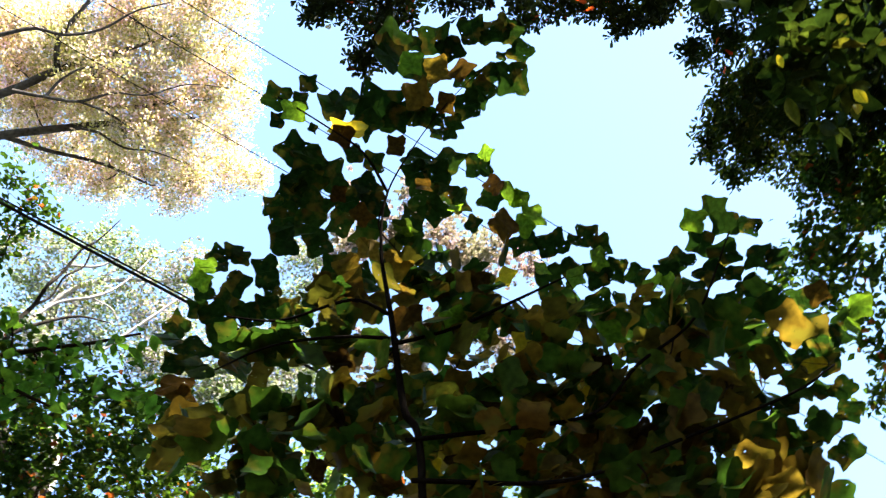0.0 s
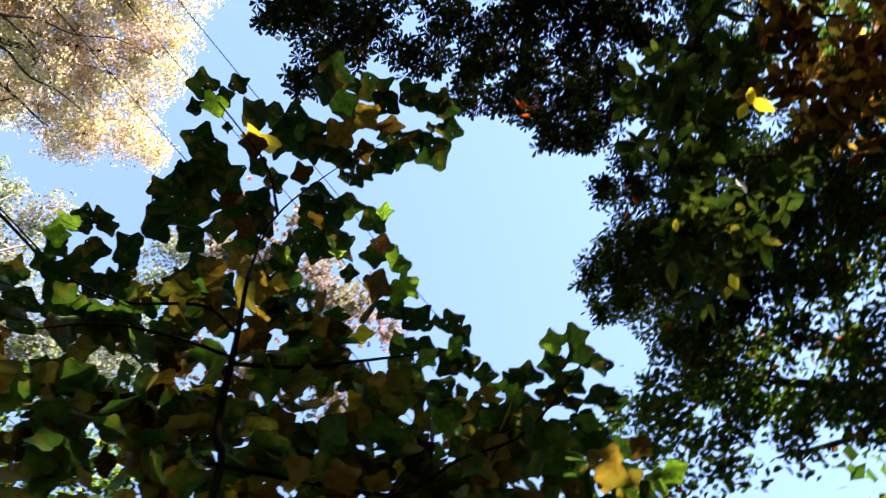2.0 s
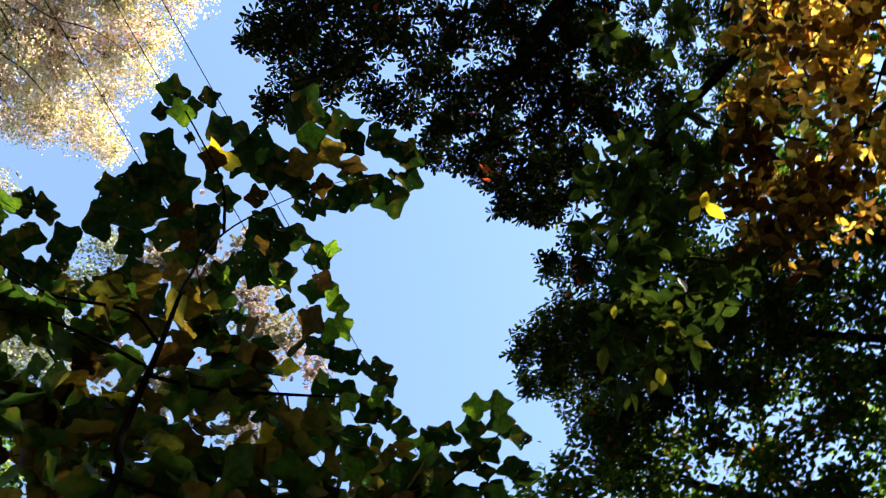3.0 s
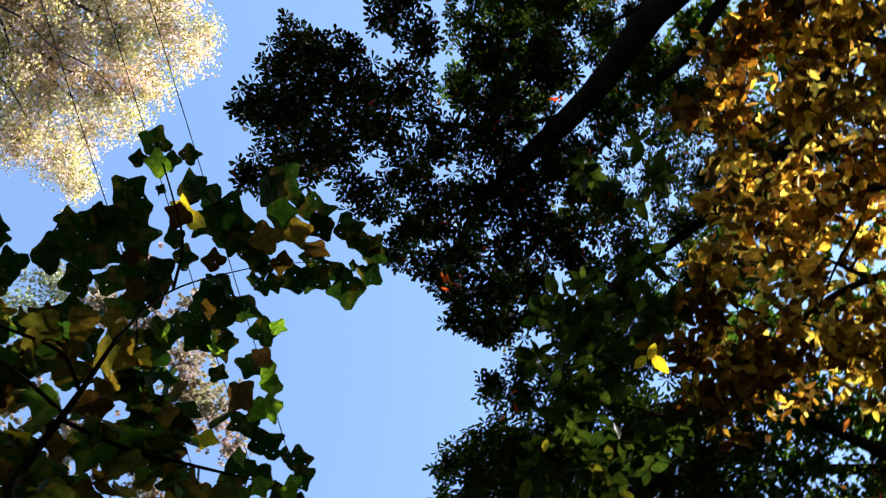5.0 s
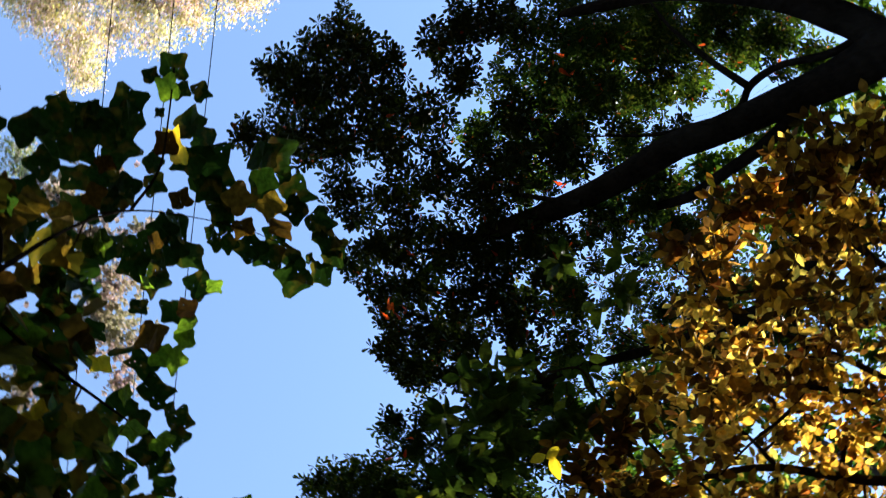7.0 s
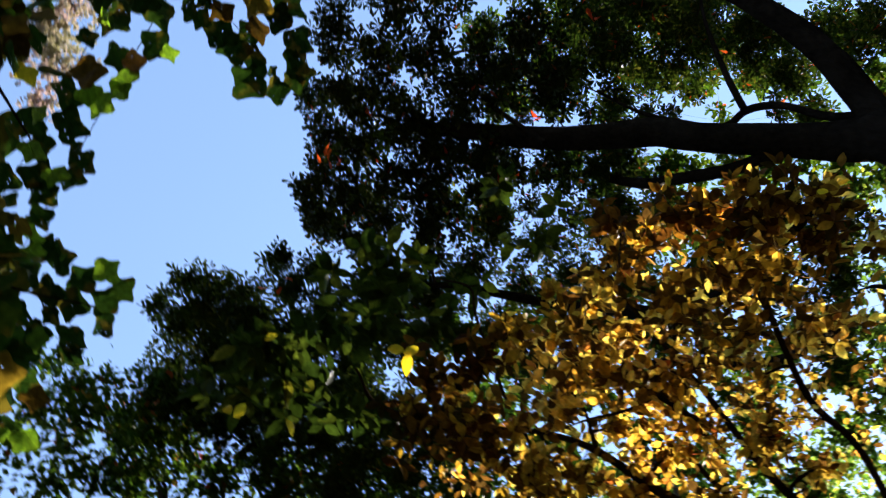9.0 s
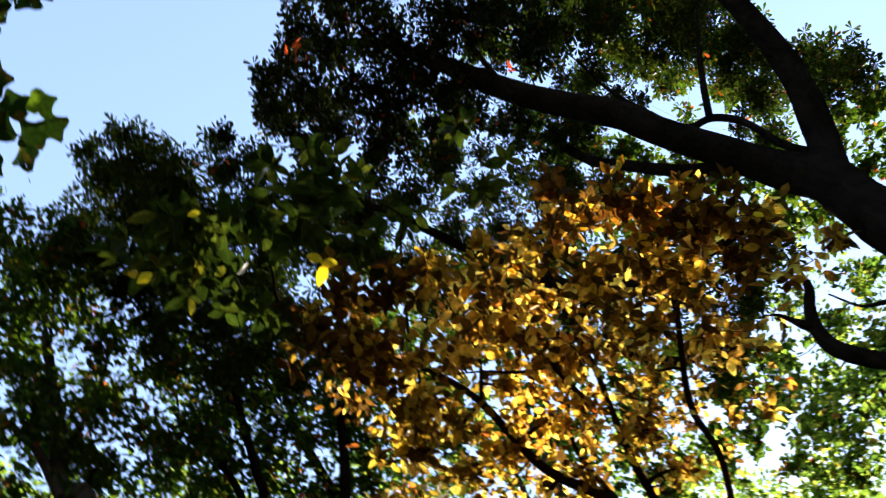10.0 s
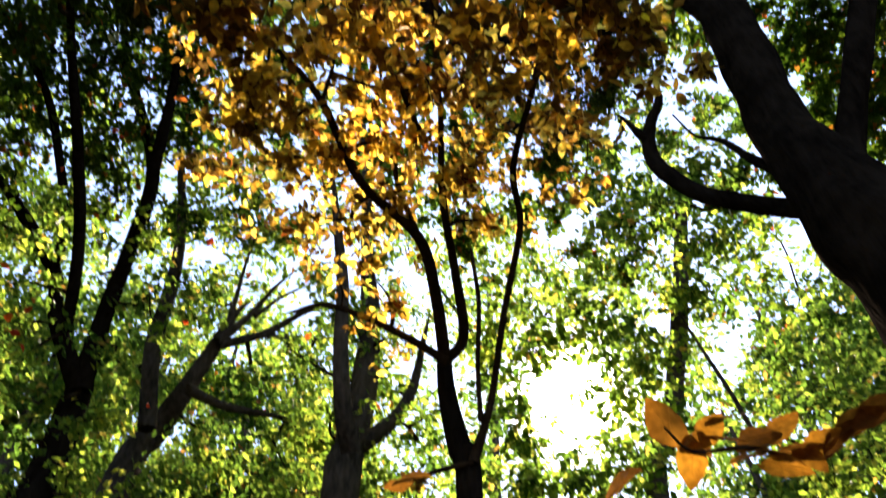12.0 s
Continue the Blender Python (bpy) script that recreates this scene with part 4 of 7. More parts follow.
TULIP_LIT_B = [(0.06, 1.51, 4.32, 0.081, 57), (0.37, 1.36, 4.48, 0.063, -29), (0.61, 1.46, 4.23, 0.092, -30), (1.24, 1.31, 4.06, 0.052, -106)]
TULIP_YELLOW = [(-0.43, 1.04, 4.92, 0.151, 97), (0.24, 1.40, 4.46, 0.071, 15), (0.32, 1.53, 4.21, 0.099, 150), (0.55, 1.58, 4.02, 0.077, 72), (-0.17, 1.64, 4.07, 0.070, 59),
    (0.04, 1.75, 3.75, 0.083, -20), (0.26, 1.57, 4.15, 0.071, -175), (1.21, 1.36, 4.00, 0.067, 42), (0.34, 1.68, 3.87, 0.074, -152), (1.12, 1.28, 4.23, 0.056, 34),
    (0.24, 1.71, 3.83, 0.055, -105)]
placed_leaves(TULIP_GREEN_A + TULIP_GREEN_B + TULIP_GREEN_C + TULIP_GREEN_D, tulip, TULIP, TULIP_SHADED)
placed_leaves(TULIP_SIDE_A + TULIP_SIDE_B + TULIP_SIDE_C + TULIP_SIDE_D, tulip, TULIP, TULIP_SHADED)
placed_leaves(TULIP_BROWN_A + TULIP_BROWN_B + TULIP_BROWN_C, tulip, TULIP, TULIP_BROWN, "dry brown leaf", 0.45)
# Leaves in patches of sun, their light painted as a lime colour.
placed_leaves(TULIP_LIT_A + TULIP_LIT_B, tulip, TULIP, LIT_LIME_SINGLE, "leaf coloured lime green for sunlight", 0.5)
placed_leaves(TULIP_YELLOW, tulip, TULIP, YELLOW_SINGLE, "bright yellow leaf", 0.6)
TULIP_MASS = [(-0.19, 1.43, 4.68, 0.08), (-0.27, 1.54, 4.39, 0.167),
    (-0.04, 1.50, 4.54, 0.151), (0.16, 1.54, 4.40, 0.167), (-0.45, 1.60, 4.22, 0.162), (-0.65, 1.64, 4.15, 0.08),
    (-0.16, 1.61, 4.13, 0.176), (0.08, 1.62, 4.12, 0.176), (0.34, 1.54, 4.27, 0.162), (0.51, 1.49, 4.39, 0.125), (0.66, 1.52, 4.22, 0.141),
    (0.39, 1.64, 4.08, 0.176), (0.80, 1.42, 4.24, 0.141), (0.97, 1.34, 4.22, 0.141), (0.61, 1.63, 4.04, 0.156), (-0.66, 1.74, 3.96, 0.1),
    (-0.42, 1.70, 3.91, 0.17)]
TULIP_LOW = [(-0.20, 1.74, 3.91, 0.17), (0.06, 1.69, 3.83, 0.164), (0.27, 1.69, 3.82, 0.164), (0.48, 1.70, 3.78, 0.164), (0.72, 1.65, 3.87, 0.151),
    (0.89, 1.52, 4.03, 0.156), (1.05, 1.40, 4.04, 0.137), (0.93, 1.61, 3.82, 0.151), (1.09, 1.53, 3.81, 0.113), (-0.58, 1.82, 3.78, 0.17),
    (-0.35, 1.80, 3.72, 0.164), (-0.10, 1.82, 3.72, 0.164), (0.14, 1.75, 3.65, 0.158), (0.68, 1.65, 3.63, 0.158), (0.90, 1.60, 3.58, 0.158),
    (-0.74, 1.76, 3.79, 0.113), (1.13, 1.54, 3.64, 0.091), (1.17, 1.36, 4.00, 0.098)]
TULIP_FILL = [(0.45, 1.54, 4.14, 0.117), (0.68, 1.59, 4.05, 0.117), (0.56, 1.67, 3.90, 0.132), (0.38, 1.68, 3.93, 0.113), (0.23, 1.64, 3.98, 0.113),
    (0.79, 1.59, 4.02, 0.117), (0.85, 1.60, 3.86, 0.113), (0.62, 1.67, 3.76, 0.128), (0.42, 1.73, 3.76, 0.128), (-0.38, 1.68, 4.06, 0.117),
    (-0.52, 1.74, 3.86, 0.113), (-0.26, 1.80, 3.86, 0.113), (-0.03, 1.67, 3.97, 0.113), (1.04, 1.52, 3.97, 0.098),
    (1.05, 1.58, 3.66, 0.091), (0.79, 1.49, 4.14, 0.099), (0.03, 1.58, 4.27, 0.101)]
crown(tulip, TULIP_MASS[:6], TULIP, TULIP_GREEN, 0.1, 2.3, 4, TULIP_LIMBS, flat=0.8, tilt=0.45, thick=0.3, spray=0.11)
crown(tulip, TULIP_MASS[6:] + TULIP_LOW + TULIP_FILL, TULIP, TULIP_LOWER_LIT, 0.1, 2.3, 4, TULIP_LIMBS, flat=0.8, tilt=0.6, thick=0.3, spray=0.12, name="lower_crown")
single_leaves(spots_in(TULIP_MASS + TULIP_LOW, 90, 0.09), tulip, TULIP, TULIP_MIX, tilt=0.6)
under(tulip)

# ---- the amber understorey tree ----
amber = thing("hickory_tree", (2.9, -3.1, 0), "slender understorey tree with sunlit golden yellow leaves", "tree")
AMBER_STEM = rooted([(2.88, -3.12, 4.91, 0.084), (2.92, -3.09, 5.35, 0.074), (2.98, -3.03, 5.85, 0.063), (2.96, -2.98, 6.13, 0.052)])
AMBER_A = [(2.87, -2.90, 6.00, 0.045), (2.62, -2.56, 6.23, 0.039), (2.44, -2.22, 6.37, 0.036), (2.40, -1.67, 6.38, 0.029),
    (2.12, -1.11, 6.33, 0.022), (2.01, -0.75, 6.23, 0.017), (1.95, -0.45, 6.07, 0.012)] + [(1.78, 0.13, 5.73, 0.012), (1.50, 0.29, 5.51, 0.0055)]
AMBER_B = [(2.87, -2.90, 6.00, 0.04), (2.69, -2.90, 6.12, 0.037), (2.44, -2.57, 6.32, 0.03), (2.17, -2.18, 6.52, 0.025), (1.77, -1.76, 6.61, 0.018),
    (1.47, -1.41, 6.60, 0.013), (1.14, -1.05, 6.56, 0.0075)]
AMBER_C = [(2.81, -3.08, 5.18, 0.036), (2.64, -3.09, 5.60, 0.024), (2.33, -2.91, 6.04, 0.022), (1.91, -2.65, 6.39, 0.022),
    (1.69, -2.35, 6.51, 0.022), (1.21, -2.02, 6.57, 0.018), (0.84, -1.72, 6.54, 0.012), (0.55, -1.34, 6.49, 0.0073)]
AMBER_D = [(2.44, -2.22, 6.37, 0.022), (2.24, -1.81, 6.52, 0.016), (1.92, -1.61, 6.61, 0.011), (1.72, -1.33, 6.54, 0.0077)]
AMBER_E = [(2.12, -1.11, 6.33, 0.015), (1.86, -0.98, 6.36, 0.0098), (1.65, -0.76, 6.26, 0.0072)]
AMBER_F = [(1.21, -2.02, 6.57, 0.018), (0.87, -1.85, 6.49, 0.014), (0.56, -1.80, 6.34, 0.01), (0.28, -1.78, 6.26, 0.0065)]
AMBER_G = [(1.80, -1.61, 6.21, 0.017), (1.63, -1.23, 6.17, 0.013), (1.59, -0.93, 6.14, 0.008), (1.48, -0.82, 6.09, 0.0063),
    (1.25, -0.64, 6.09, 0.0061), (1.04, -0.47, 6.06, 0.0036)]
AMBER_H = [(1.51, -1.50, 6.13, 0.013), (1.71, -1.19, 6.03, 0.0096), (1.78, -0.95, 5.96, 0.0063), (1.86, -0.72, 5.86, 0.0037)]
AMBER_I = [(1.66, -1.52, 6.18, 0.013), (1.41, -1.41, 6.19, 0.013), (1.13, -1.30, 6.19, 0.0096), (1.04, -1.02, 6.18, 0.0063),
    (0.82, -0.84, 6.15, 0.0037)]
AMBER_J = [(1.69, -0.48, 5.85, 0.009), (1.29, -0.27, 5.90, 0.0073), (1.12, -0.21, 5.85, 0.0057), (1.07, -0.04, 5.76, 0.0042)]
AMBER_K = [(2.83, -2.89, 5.96, 0.035), (2.98, -2.64, 6.13, 0.027), (3.15, -2.41, 6.29, 0.024), (3.36, -2.18, 6.42, 0.020), (3.61, -2.08, 6.47, 0.012)]
AMBER_L = [(2.71, -3.06, 5.45, 0.018), (2.64, -2.98, 5.89, 0.015), (2.54, -2.91, 6.34, 0.016), (2.47, -2.79, 6.69, 0.012)]
AMBER_LIMBS = [AMBER_K, AMBER_L, AMBER_G, AMBER_H, AMBER_I, AMBER_J, AMBER_A, AMBER_B, AMBER_C, AMBER_D, AMBER_E, AMBER_F]
limb("trunk", AMBER_STEM, amber, sides=16, knots=0.12, tip=False)
for piece in AMBER_LIMBS:
    limb("limb", piece, amber, TWIG, 9, 0.12)
AMBER_SHADE = [(0.78, -0.97, 6.13, 0.153), (0.64, -1.27, 6.08, 0.184), (0.56, -1.53, 6.01, 0.215), (0.46, -1.77, 5.93, 0.184),
    (0.60, -1.94, 5.95, 0.188), (0.99, -0.93, 5.99, 0.135), (1.08, -1.23, 6.01, 0.169), (0.90, -1.49, 6.07, 0.188),
    (0.82, -1.78, 5.98, 0.188), (1.19, -1.69, 6.04, 0.16), (1.20, -1.39, 6.03, 0.156), (1.23, -0.73, 5.97, 0.15), (1.36, -0.44, 5.87, 0.161),
    (1.48, -0.81, 5.99, 0.199), (1.51, -1.11, 6.02, 0.219), (1.51, -1.42, 6.04, 0.208), (1.51, -0.27, 5.83, 0.176),
    (1.55, -0.04, 5.61, 0.154), (1.79, 0.01, 5.62, 0.172), (1.83, -0.28, 5.81, 0.21), (1.84, -0.65, 5.99, 0.219), (1.09, -2.03, 6.04, 0.163)]
AMBER_LIT = [(2.04, -0.39, 6.15, 0.196), (2.22, -0.70, 6.25, 0.203), (2.27, -1.03, 6.28, 0.207), (1.91, -0.88, 6.36, 0.203),
    (1.67, -1.01, 6.42, 0.22), (1.49, -1.21, 6.54, 0.225), (2.00, -1.22, 6.47, 0.229), (1.81, -1.42, 6.49, 0.229),
    (2.37, -1.42, 6.35, 0.197), (2.14, -1.54, 6.43, 0.215), (2.01, -1.79, 6.51, 0.219), (1.50, -1.70, 6.61, 0.233),
    (1.23, -1.47, 6.54, 0.225), (1.58, -2.08, 6.55, 0.201), (1.97, -2.17, 6.49, 0.186), (1.19, -1.77, 6.56, 0.176),
    (2.39, -1.92, 6.40, 0.186), (2.63, -1.79, 6.33, 0.167), (2.08, -2.45, 6.43, 0.132), (2.53, -1.21, 6.22, 0.158),
    (1.30, -2.21, 6.58, 0.131), (2.77, -1.54, 6.21, 0.11)]
AMBER_EDGE = [(0.76, -1.90, 6.38, 0.186), (0.69, -2.16, 6.28, 0.153), (0.53, -2.40, 6.18, 0.122), (0.38, -2.45, 6.17, 0.136),
    (0.92, -1.75, 6.41, 0.17), (1.18, -2.46, 6.37, 0.093), (1.45, -2.66, 6.31, 0.088), (2.86, -0.80, 6.11, 0.141),
    (2.85, -2.36, 6.19, 0.154), (2.80, -2.10, 6.22, 0.132), (0.55, -1.77, 6.25, 0.196), (0.40, -2.00, 6.16, 0.163),
    (1.23, -0.88, 6.37, 0.228), (0.88, -1.18, 6.38, 0.228), (0.60, -1.45, 6.24, 0.192), (1.56, -0.60, 6.31, 0.196),
    (2.85, -0.94, 6.21, 0.108), (3.06, -2.81, 5.04, 0.12)]
AMBER_THIN = [(2.73, -1.23, 6.21, 0.108), (2.61, -0.87, 6.25, 0.127), (2.62, -1.49, 6.32, 0.11), (2.86, -1.90, 6.27, 0.106),
    (2.89, -1.64, 6.23, 0.089), (1.81, -2.44, 6.54, 0.106), (1.13, -1.97, 6.61, 0.129), (1.85, -2.27, 6.61, 0.106),
    (2.19, -2.07, 6.56, 0.113), (3.10, -2.32, 6.19, 0.102), (2.97, -2.63, 6.10, 0.086), (3.05, -1.35, 6.23, 0.089),
    (3.10, -2.66, 6.00, 0.078), (2.46, -0.63, 6.14, 0.122), (2.25, -0.31, 6.05, 0.13), (1.91, -2.72, 6.47, 0.077)]
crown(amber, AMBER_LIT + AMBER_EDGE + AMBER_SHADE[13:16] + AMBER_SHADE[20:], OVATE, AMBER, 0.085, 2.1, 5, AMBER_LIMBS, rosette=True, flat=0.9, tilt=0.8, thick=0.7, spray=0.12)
AMBER_HALF_SHADE = [(1.86, -0.26, 6.12, 0.192), (2.05, -0.44, 6.03, 0.204), (2.12, -0.71, 5.96, 0.204), (2.28, -0.85, 5.85, 0.204), (2.33, -0.69, 5.86, 0.192)]
# Shade on the upper boughs comes from the darkened leaf colour.
crown(amber, AMBER_SHADE[:5] + AMBER_SHADE[16:20], OVATE, SHADED_BRONZE, 0.086, 2.3, 5, AMBER_LIMBS, rosette=True, flat=0.9, tilt=0.6, name="upper_crown", thick=0.7, spray=0.12, grow=1.1)
crown(amber, AMBER_HALF_SHADE + AMBER_SHADE[5:13], OVATE, HALF_SHADED_AMBER, 0.085, 1.8, 5, AMBER_LIMBS, rosette=True, flat=0.9, tilt=0.8, thick=0.7, spray=0.12, name="lower_crown")
AMBER_FALL = [(1.91, -2.12, 6.88, 0.149), (1.96, -2.42, 6.73, 0.141), (1.74, -2.42, 6.81, 0.141), (1.53, -2.43, 6.87, 0.133), (1.43, -2.62, 6.80, 0.125), (1.44, -2.84, 6.69, 0.110),
    (2.23, -2.50, 6.58, 0.117), (2.11, -2.68, 6.54, 0.102), (2.17, -2.24, 6.73, 0.141), (1.24, -2.48, 6.92, 0.133), (1.18, -2.71, 6.82, 0.110), (1.71, -2.69, 6.68, 0.110),
    (3.11, -1.17, 6.59, 0.125), (3.10, -1.47, 6.52, 0.133), (3.10, -1.80, 6.41, 0.125), (3.07, -2.07, 6.32, 0.117), (2.75, -2.05, 6.52, 0.133), (2.55, -2.13, 6.60, 0.141),
    (2.86, -1.08, 6.76, 0.133), (2.59, -2.39, 6.46, 0.117), (3.10, -0.99, 6.64, 0.110), (2.92, -1.71, 6.55, 0.133), (2.63, -1.75, 6.70, 0.149)]
crown(amber, AMBER_FALL, OVATE, AMBER, 0.075, 1.7, 5, AMBER_LIMBS, flat=0.9, tilt=0.9, thick=0.3, spray=0.13, name="hanging_crown", ragged=0.4)
crown(amber, AMBER_THIN, OVATE, AMBER, 0.068, 1.5, 5, AMBER_LIMBS, flat=1.0, tilt=0.8, name="thin_crown", thick=0.3, spray=0.14, ragged=0.5)
AMBER_GREEN = [(1.11, 0.33, 6.05, 0.15), (1.05, 0.16, 6.08, 0.135), (1.25, 0.41, 5.90, 0.132), (1.22, 0.21, 5.93, 0.147), (0.76, -0.57, 6.31, 0.156),
    (0.92, -0.45, 6.29, 0.125), (1.44, 0.47, 5.73, 0.158), (1.38, 0.25, 5.77, 0.158), (1.49, 0.69, 5.68, 0.143), (1.53, 0.90, 5.62, 0.129),
    (1.71, 0.84, 5.57, 0.158), (1.69, 0.57, 5.62, 0.172), (1.75, 0.29, 5.63, 0.172), (1.70, 1.02, 5.53, 0.115), (1.30, -0.12, 5.91, 0.147),
    (1.17, -0.27, 6.14, 0.11)]
AMBER_DEEP = [(0.63, -0.33, 6.55, 0.117), (1.24, 0.12, 6.13, 0.11), (1.43, 0.03, 5.97, 0.12), (1.44, 0.29, 5.96, 0.108)]
crown(amber, AMBER_GREEN + AMBER_DEEP, OVATE, OLIVE, 0.12, 2.2, 5, AMBER_LIMBS, rosette=True, flat=0.7, tilt=0.4, name="green_crown", thick=0.3, spray=0.13)
single_leaves([(1.14, 0.04, 4.70, 0.103), (1.09, 0.03, 4.71, 0.073), (1.35, 0.66, 4.54, 0.069), (1.35, 0.62, 4.55, 0.06), (1.13, 0.09, 4.81, 0.058),
    (1.13, 0.57, 4.76, 0.053), (0.37, -1.75, 5.62, 0.069), (0.44, -1.09, 5.84, 0.063)], amber, OVATE, YELLOW_SINGLE, "bright yellow leaf", tilt=0.3)
single_leaves(spots_in(AMBER_LIT + AMBER_SHADE[13:16], 260, 0.08), amber, OVATE, AMBER_SINGLE, tilt=0.7)
under(amber)

# ---- the branch that hangs close by ----
near = thing("beech_tree", (1.9, -2.6, 0), "small beech sapling with russet leaves", "tree")
NEAR_STEM = [(1.9, -2.6, -0.1, 0.02), (1.6, -2.2, 1.3, 0.016)] + [(0.23, -1.52, 2.72, 0.0099), (0.23, -1.24, 2.59, 0.0052), (0.33, -1.14, 2.51, 0.0039), (0.38, -1.02, 2.48, 0.0037),
    (0.43, -0.95, 2.46, 0.0026), (0.43, -0.88, 2.46, 0.0017)]
limb("trunk", NEAR_STEM, near, TWIG, 8, 0.05)
BEECH_LEAVES = [(0.46, -0.96, 2.53, 0.106, 91), (0.45, -0.99, 2.51, 0.100, -89), (0.39, -1.00, 2.53, 0.094, 174), (0.41, -1.01, 2.51, 0.078, -165), (0.37, -1.04, 2.50, 0.100, 166),
    (0.39, -1.04, 2.48, 0.078, -174), (0.36, -1.06, 2.48, 0.089, -99), (0.33, -1.05, 2.50, 0.078, 149), (0.33, -1.07, 2.47, 0.089, -166), (0.30, -1.08, 2.47, 0.078, 171),
    (0.27, -1.09, 2.47, 0.089, 178), (0.24, -1.09, 2.48, 0.089, 178), (0.21, -1.09, 2.48, 0.089, -174), (0.36, -1.07, 2.46, 0.078, -135), (0.46, -1.00, 2.50, 0.089, -48),
    (0.56, -0.96, 2.49, 0.100, 45), (0.80, -0.74, 2.51, 0.078, 74), (0.82, -0.73, 2.50, 0.056, 17), (0.32, -1.08, 2.46, 0.067, -109), (0.42, -1.00, 2.52, 0.078, 148)]
placed_leaves(BEECH_LEAVES, near, OVATE, RUSSET, tilt=0.45)
under(near)


# ---- the trees behind ----
def wood_tree(name, place, label, trunk, limbs, boughs, material, leaf, cover, per_spray=9, spray=0.22, bark=None, shape=SMALL, flat=0.8, thick=1.0, grow=1.15, more=(), bright=(), forked=False, fine=3, echo=0, singles=None, tilt=0.7, ragged=0.3):
    ob = thing(name, place, label, "tree", "woodland trees")
    limb("trunk", trunk, ob, bark or WOOD_BARK, 14, 0.14, tip=not forked)
    for piece in limbs:
        limb("limb", piece, ob, bark or WOOD_BARK, 9 if fine < 10 else 6, 0.12, 6 if fine < 10 else 4)
    crown(ob, boughs, shape, material, leaf, cover, per_spray, [trunk[1:]] + list(limbs), flat=flat, tilt=tilt, thick=thick, spray=spray, ragged=ragged, grow=grow, fine=fine, echo=echo, twig_bark=bark)
    if singles:
        single_leaves(spots_in(boughs, 90, leaf * 1.1), ob, shape, singles, tilt=0.7)
    # Sunlit boughs: their light is put in by a lighter leaf colour.
    if bright:
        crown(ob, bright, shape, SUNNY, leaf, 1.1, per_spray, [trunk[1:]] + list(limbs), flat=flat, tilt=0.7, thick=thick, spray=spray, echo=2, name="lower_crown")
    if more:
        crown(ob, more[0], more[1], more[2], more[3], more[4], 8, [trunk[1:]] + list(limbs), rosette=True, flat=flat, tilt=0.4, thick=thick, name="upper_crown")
    under(ob)
    return ob


EAST_TRUNK = rooted([(7.73, -2.05, 6.87, 0.180), (7.73, -2.05, 7.86, 0.169), (7.74, -2.01, 8.59, 0.153), (7.76, -1.95, 8.72, 0.143)])
EAST_A = [(7.43, -1.93, 8.31, 0.124), (7.39, -1.38, 8.93, 0.088), (7.30, -1.06, 9.49, 0.084), (7.25, -0.39, 10.00, 0.068),
    (7.27, -0.04, 10.25, 0.050), (7.17, 0.78, 10.68, 0.025), (7.05, 1.39, 11.09, 0.014)]
EAST_B = [(7.30, -1.06, 9.49, 0.060), (6.83, -0.76, 10.19, 0.061), (6.34, -0.24, 10.95, 0.050), (5.90, 0.46, 11.58, 0.038),
    (5.53, 0.95, 11.98, 0.026)]
EAST_C = [(7.43, -1.93, 8.31, 0.124), (7.12, -1.75, 9.12, 0.099), (6.69, -1.56, 9.94, 0.090), (6.15, -1.27, 10.63, 0.079),
    (5.78, -0.51, 11.29, 0.056), (5.40, 0.10, 11.87, 0.038), (4.97, 0.64, 12.28, 0.026)]
EAST_D = [(6.15, -1.27, 10.63, 0.057), (5.72, -1.00, 11.29, 0.052), (5.22, -0.53, 11.95, 0.038)]
EAST_E = [(5.74, -1.20, 9.90, 0.075), (5.35, -1.00, 10.19, 0.063), (4.93, -0.76, 10.52, 0.050), (4.52, -0.46, 10.88, 0.038), (4.12, -0.13, 11.25, 0.025)]
EAST_F = [(7.02, -1.45, 8.51, 0.065), (6.38, -1.00, 9.06, 0.065), (5.81, -0.41, 9.65, 0.059), (5.34, 0.14, 10.16, 0.047), (4.88, 0.64, 10.64, 0.036)]
EAST_G = [(6.16, -0.54, 9.41, 0.047), (5.75, 0.07, 9.92, 0.042), (5.61, 0.59, 10.25, 0.030), (5.54, 0.99, 10.49, 0.024)]
EAST_HIGH = [(3.33, 3.17, 11.59, 0.244), (3.05, 2.93, 11.75, 0.244), (3.14, 2.57, 11.83, 0.301), (3.18, 2.23, 11.89, 0.301),
    (2.77, 1.92, 12.28, 0.248), (3.06, 1.70, 12.03, 0.344), (3.54, 2.81, 11.41, 0.352), (3.57, 2.36, 11.52, 0.352),
    (3.97, 2.84, 11.23, 0.31), (3.46, 1.81, 11.46, 0.359), (2.84, 1.46, 12.34, 0.263), (4.29, 2.93, 10.84, 0.249),
    (4.33, 2.50, 10.95, 0.346), (4.12, 2.02, 11.15, 0.387), (4.08, 1.37, 11.29, 0.387), (4.44, 3.20, 10.68, 0.249),
    (3.59, 1.40, 11.47, 0.346), (3.59, 0.80, 11.54, 0.346)]
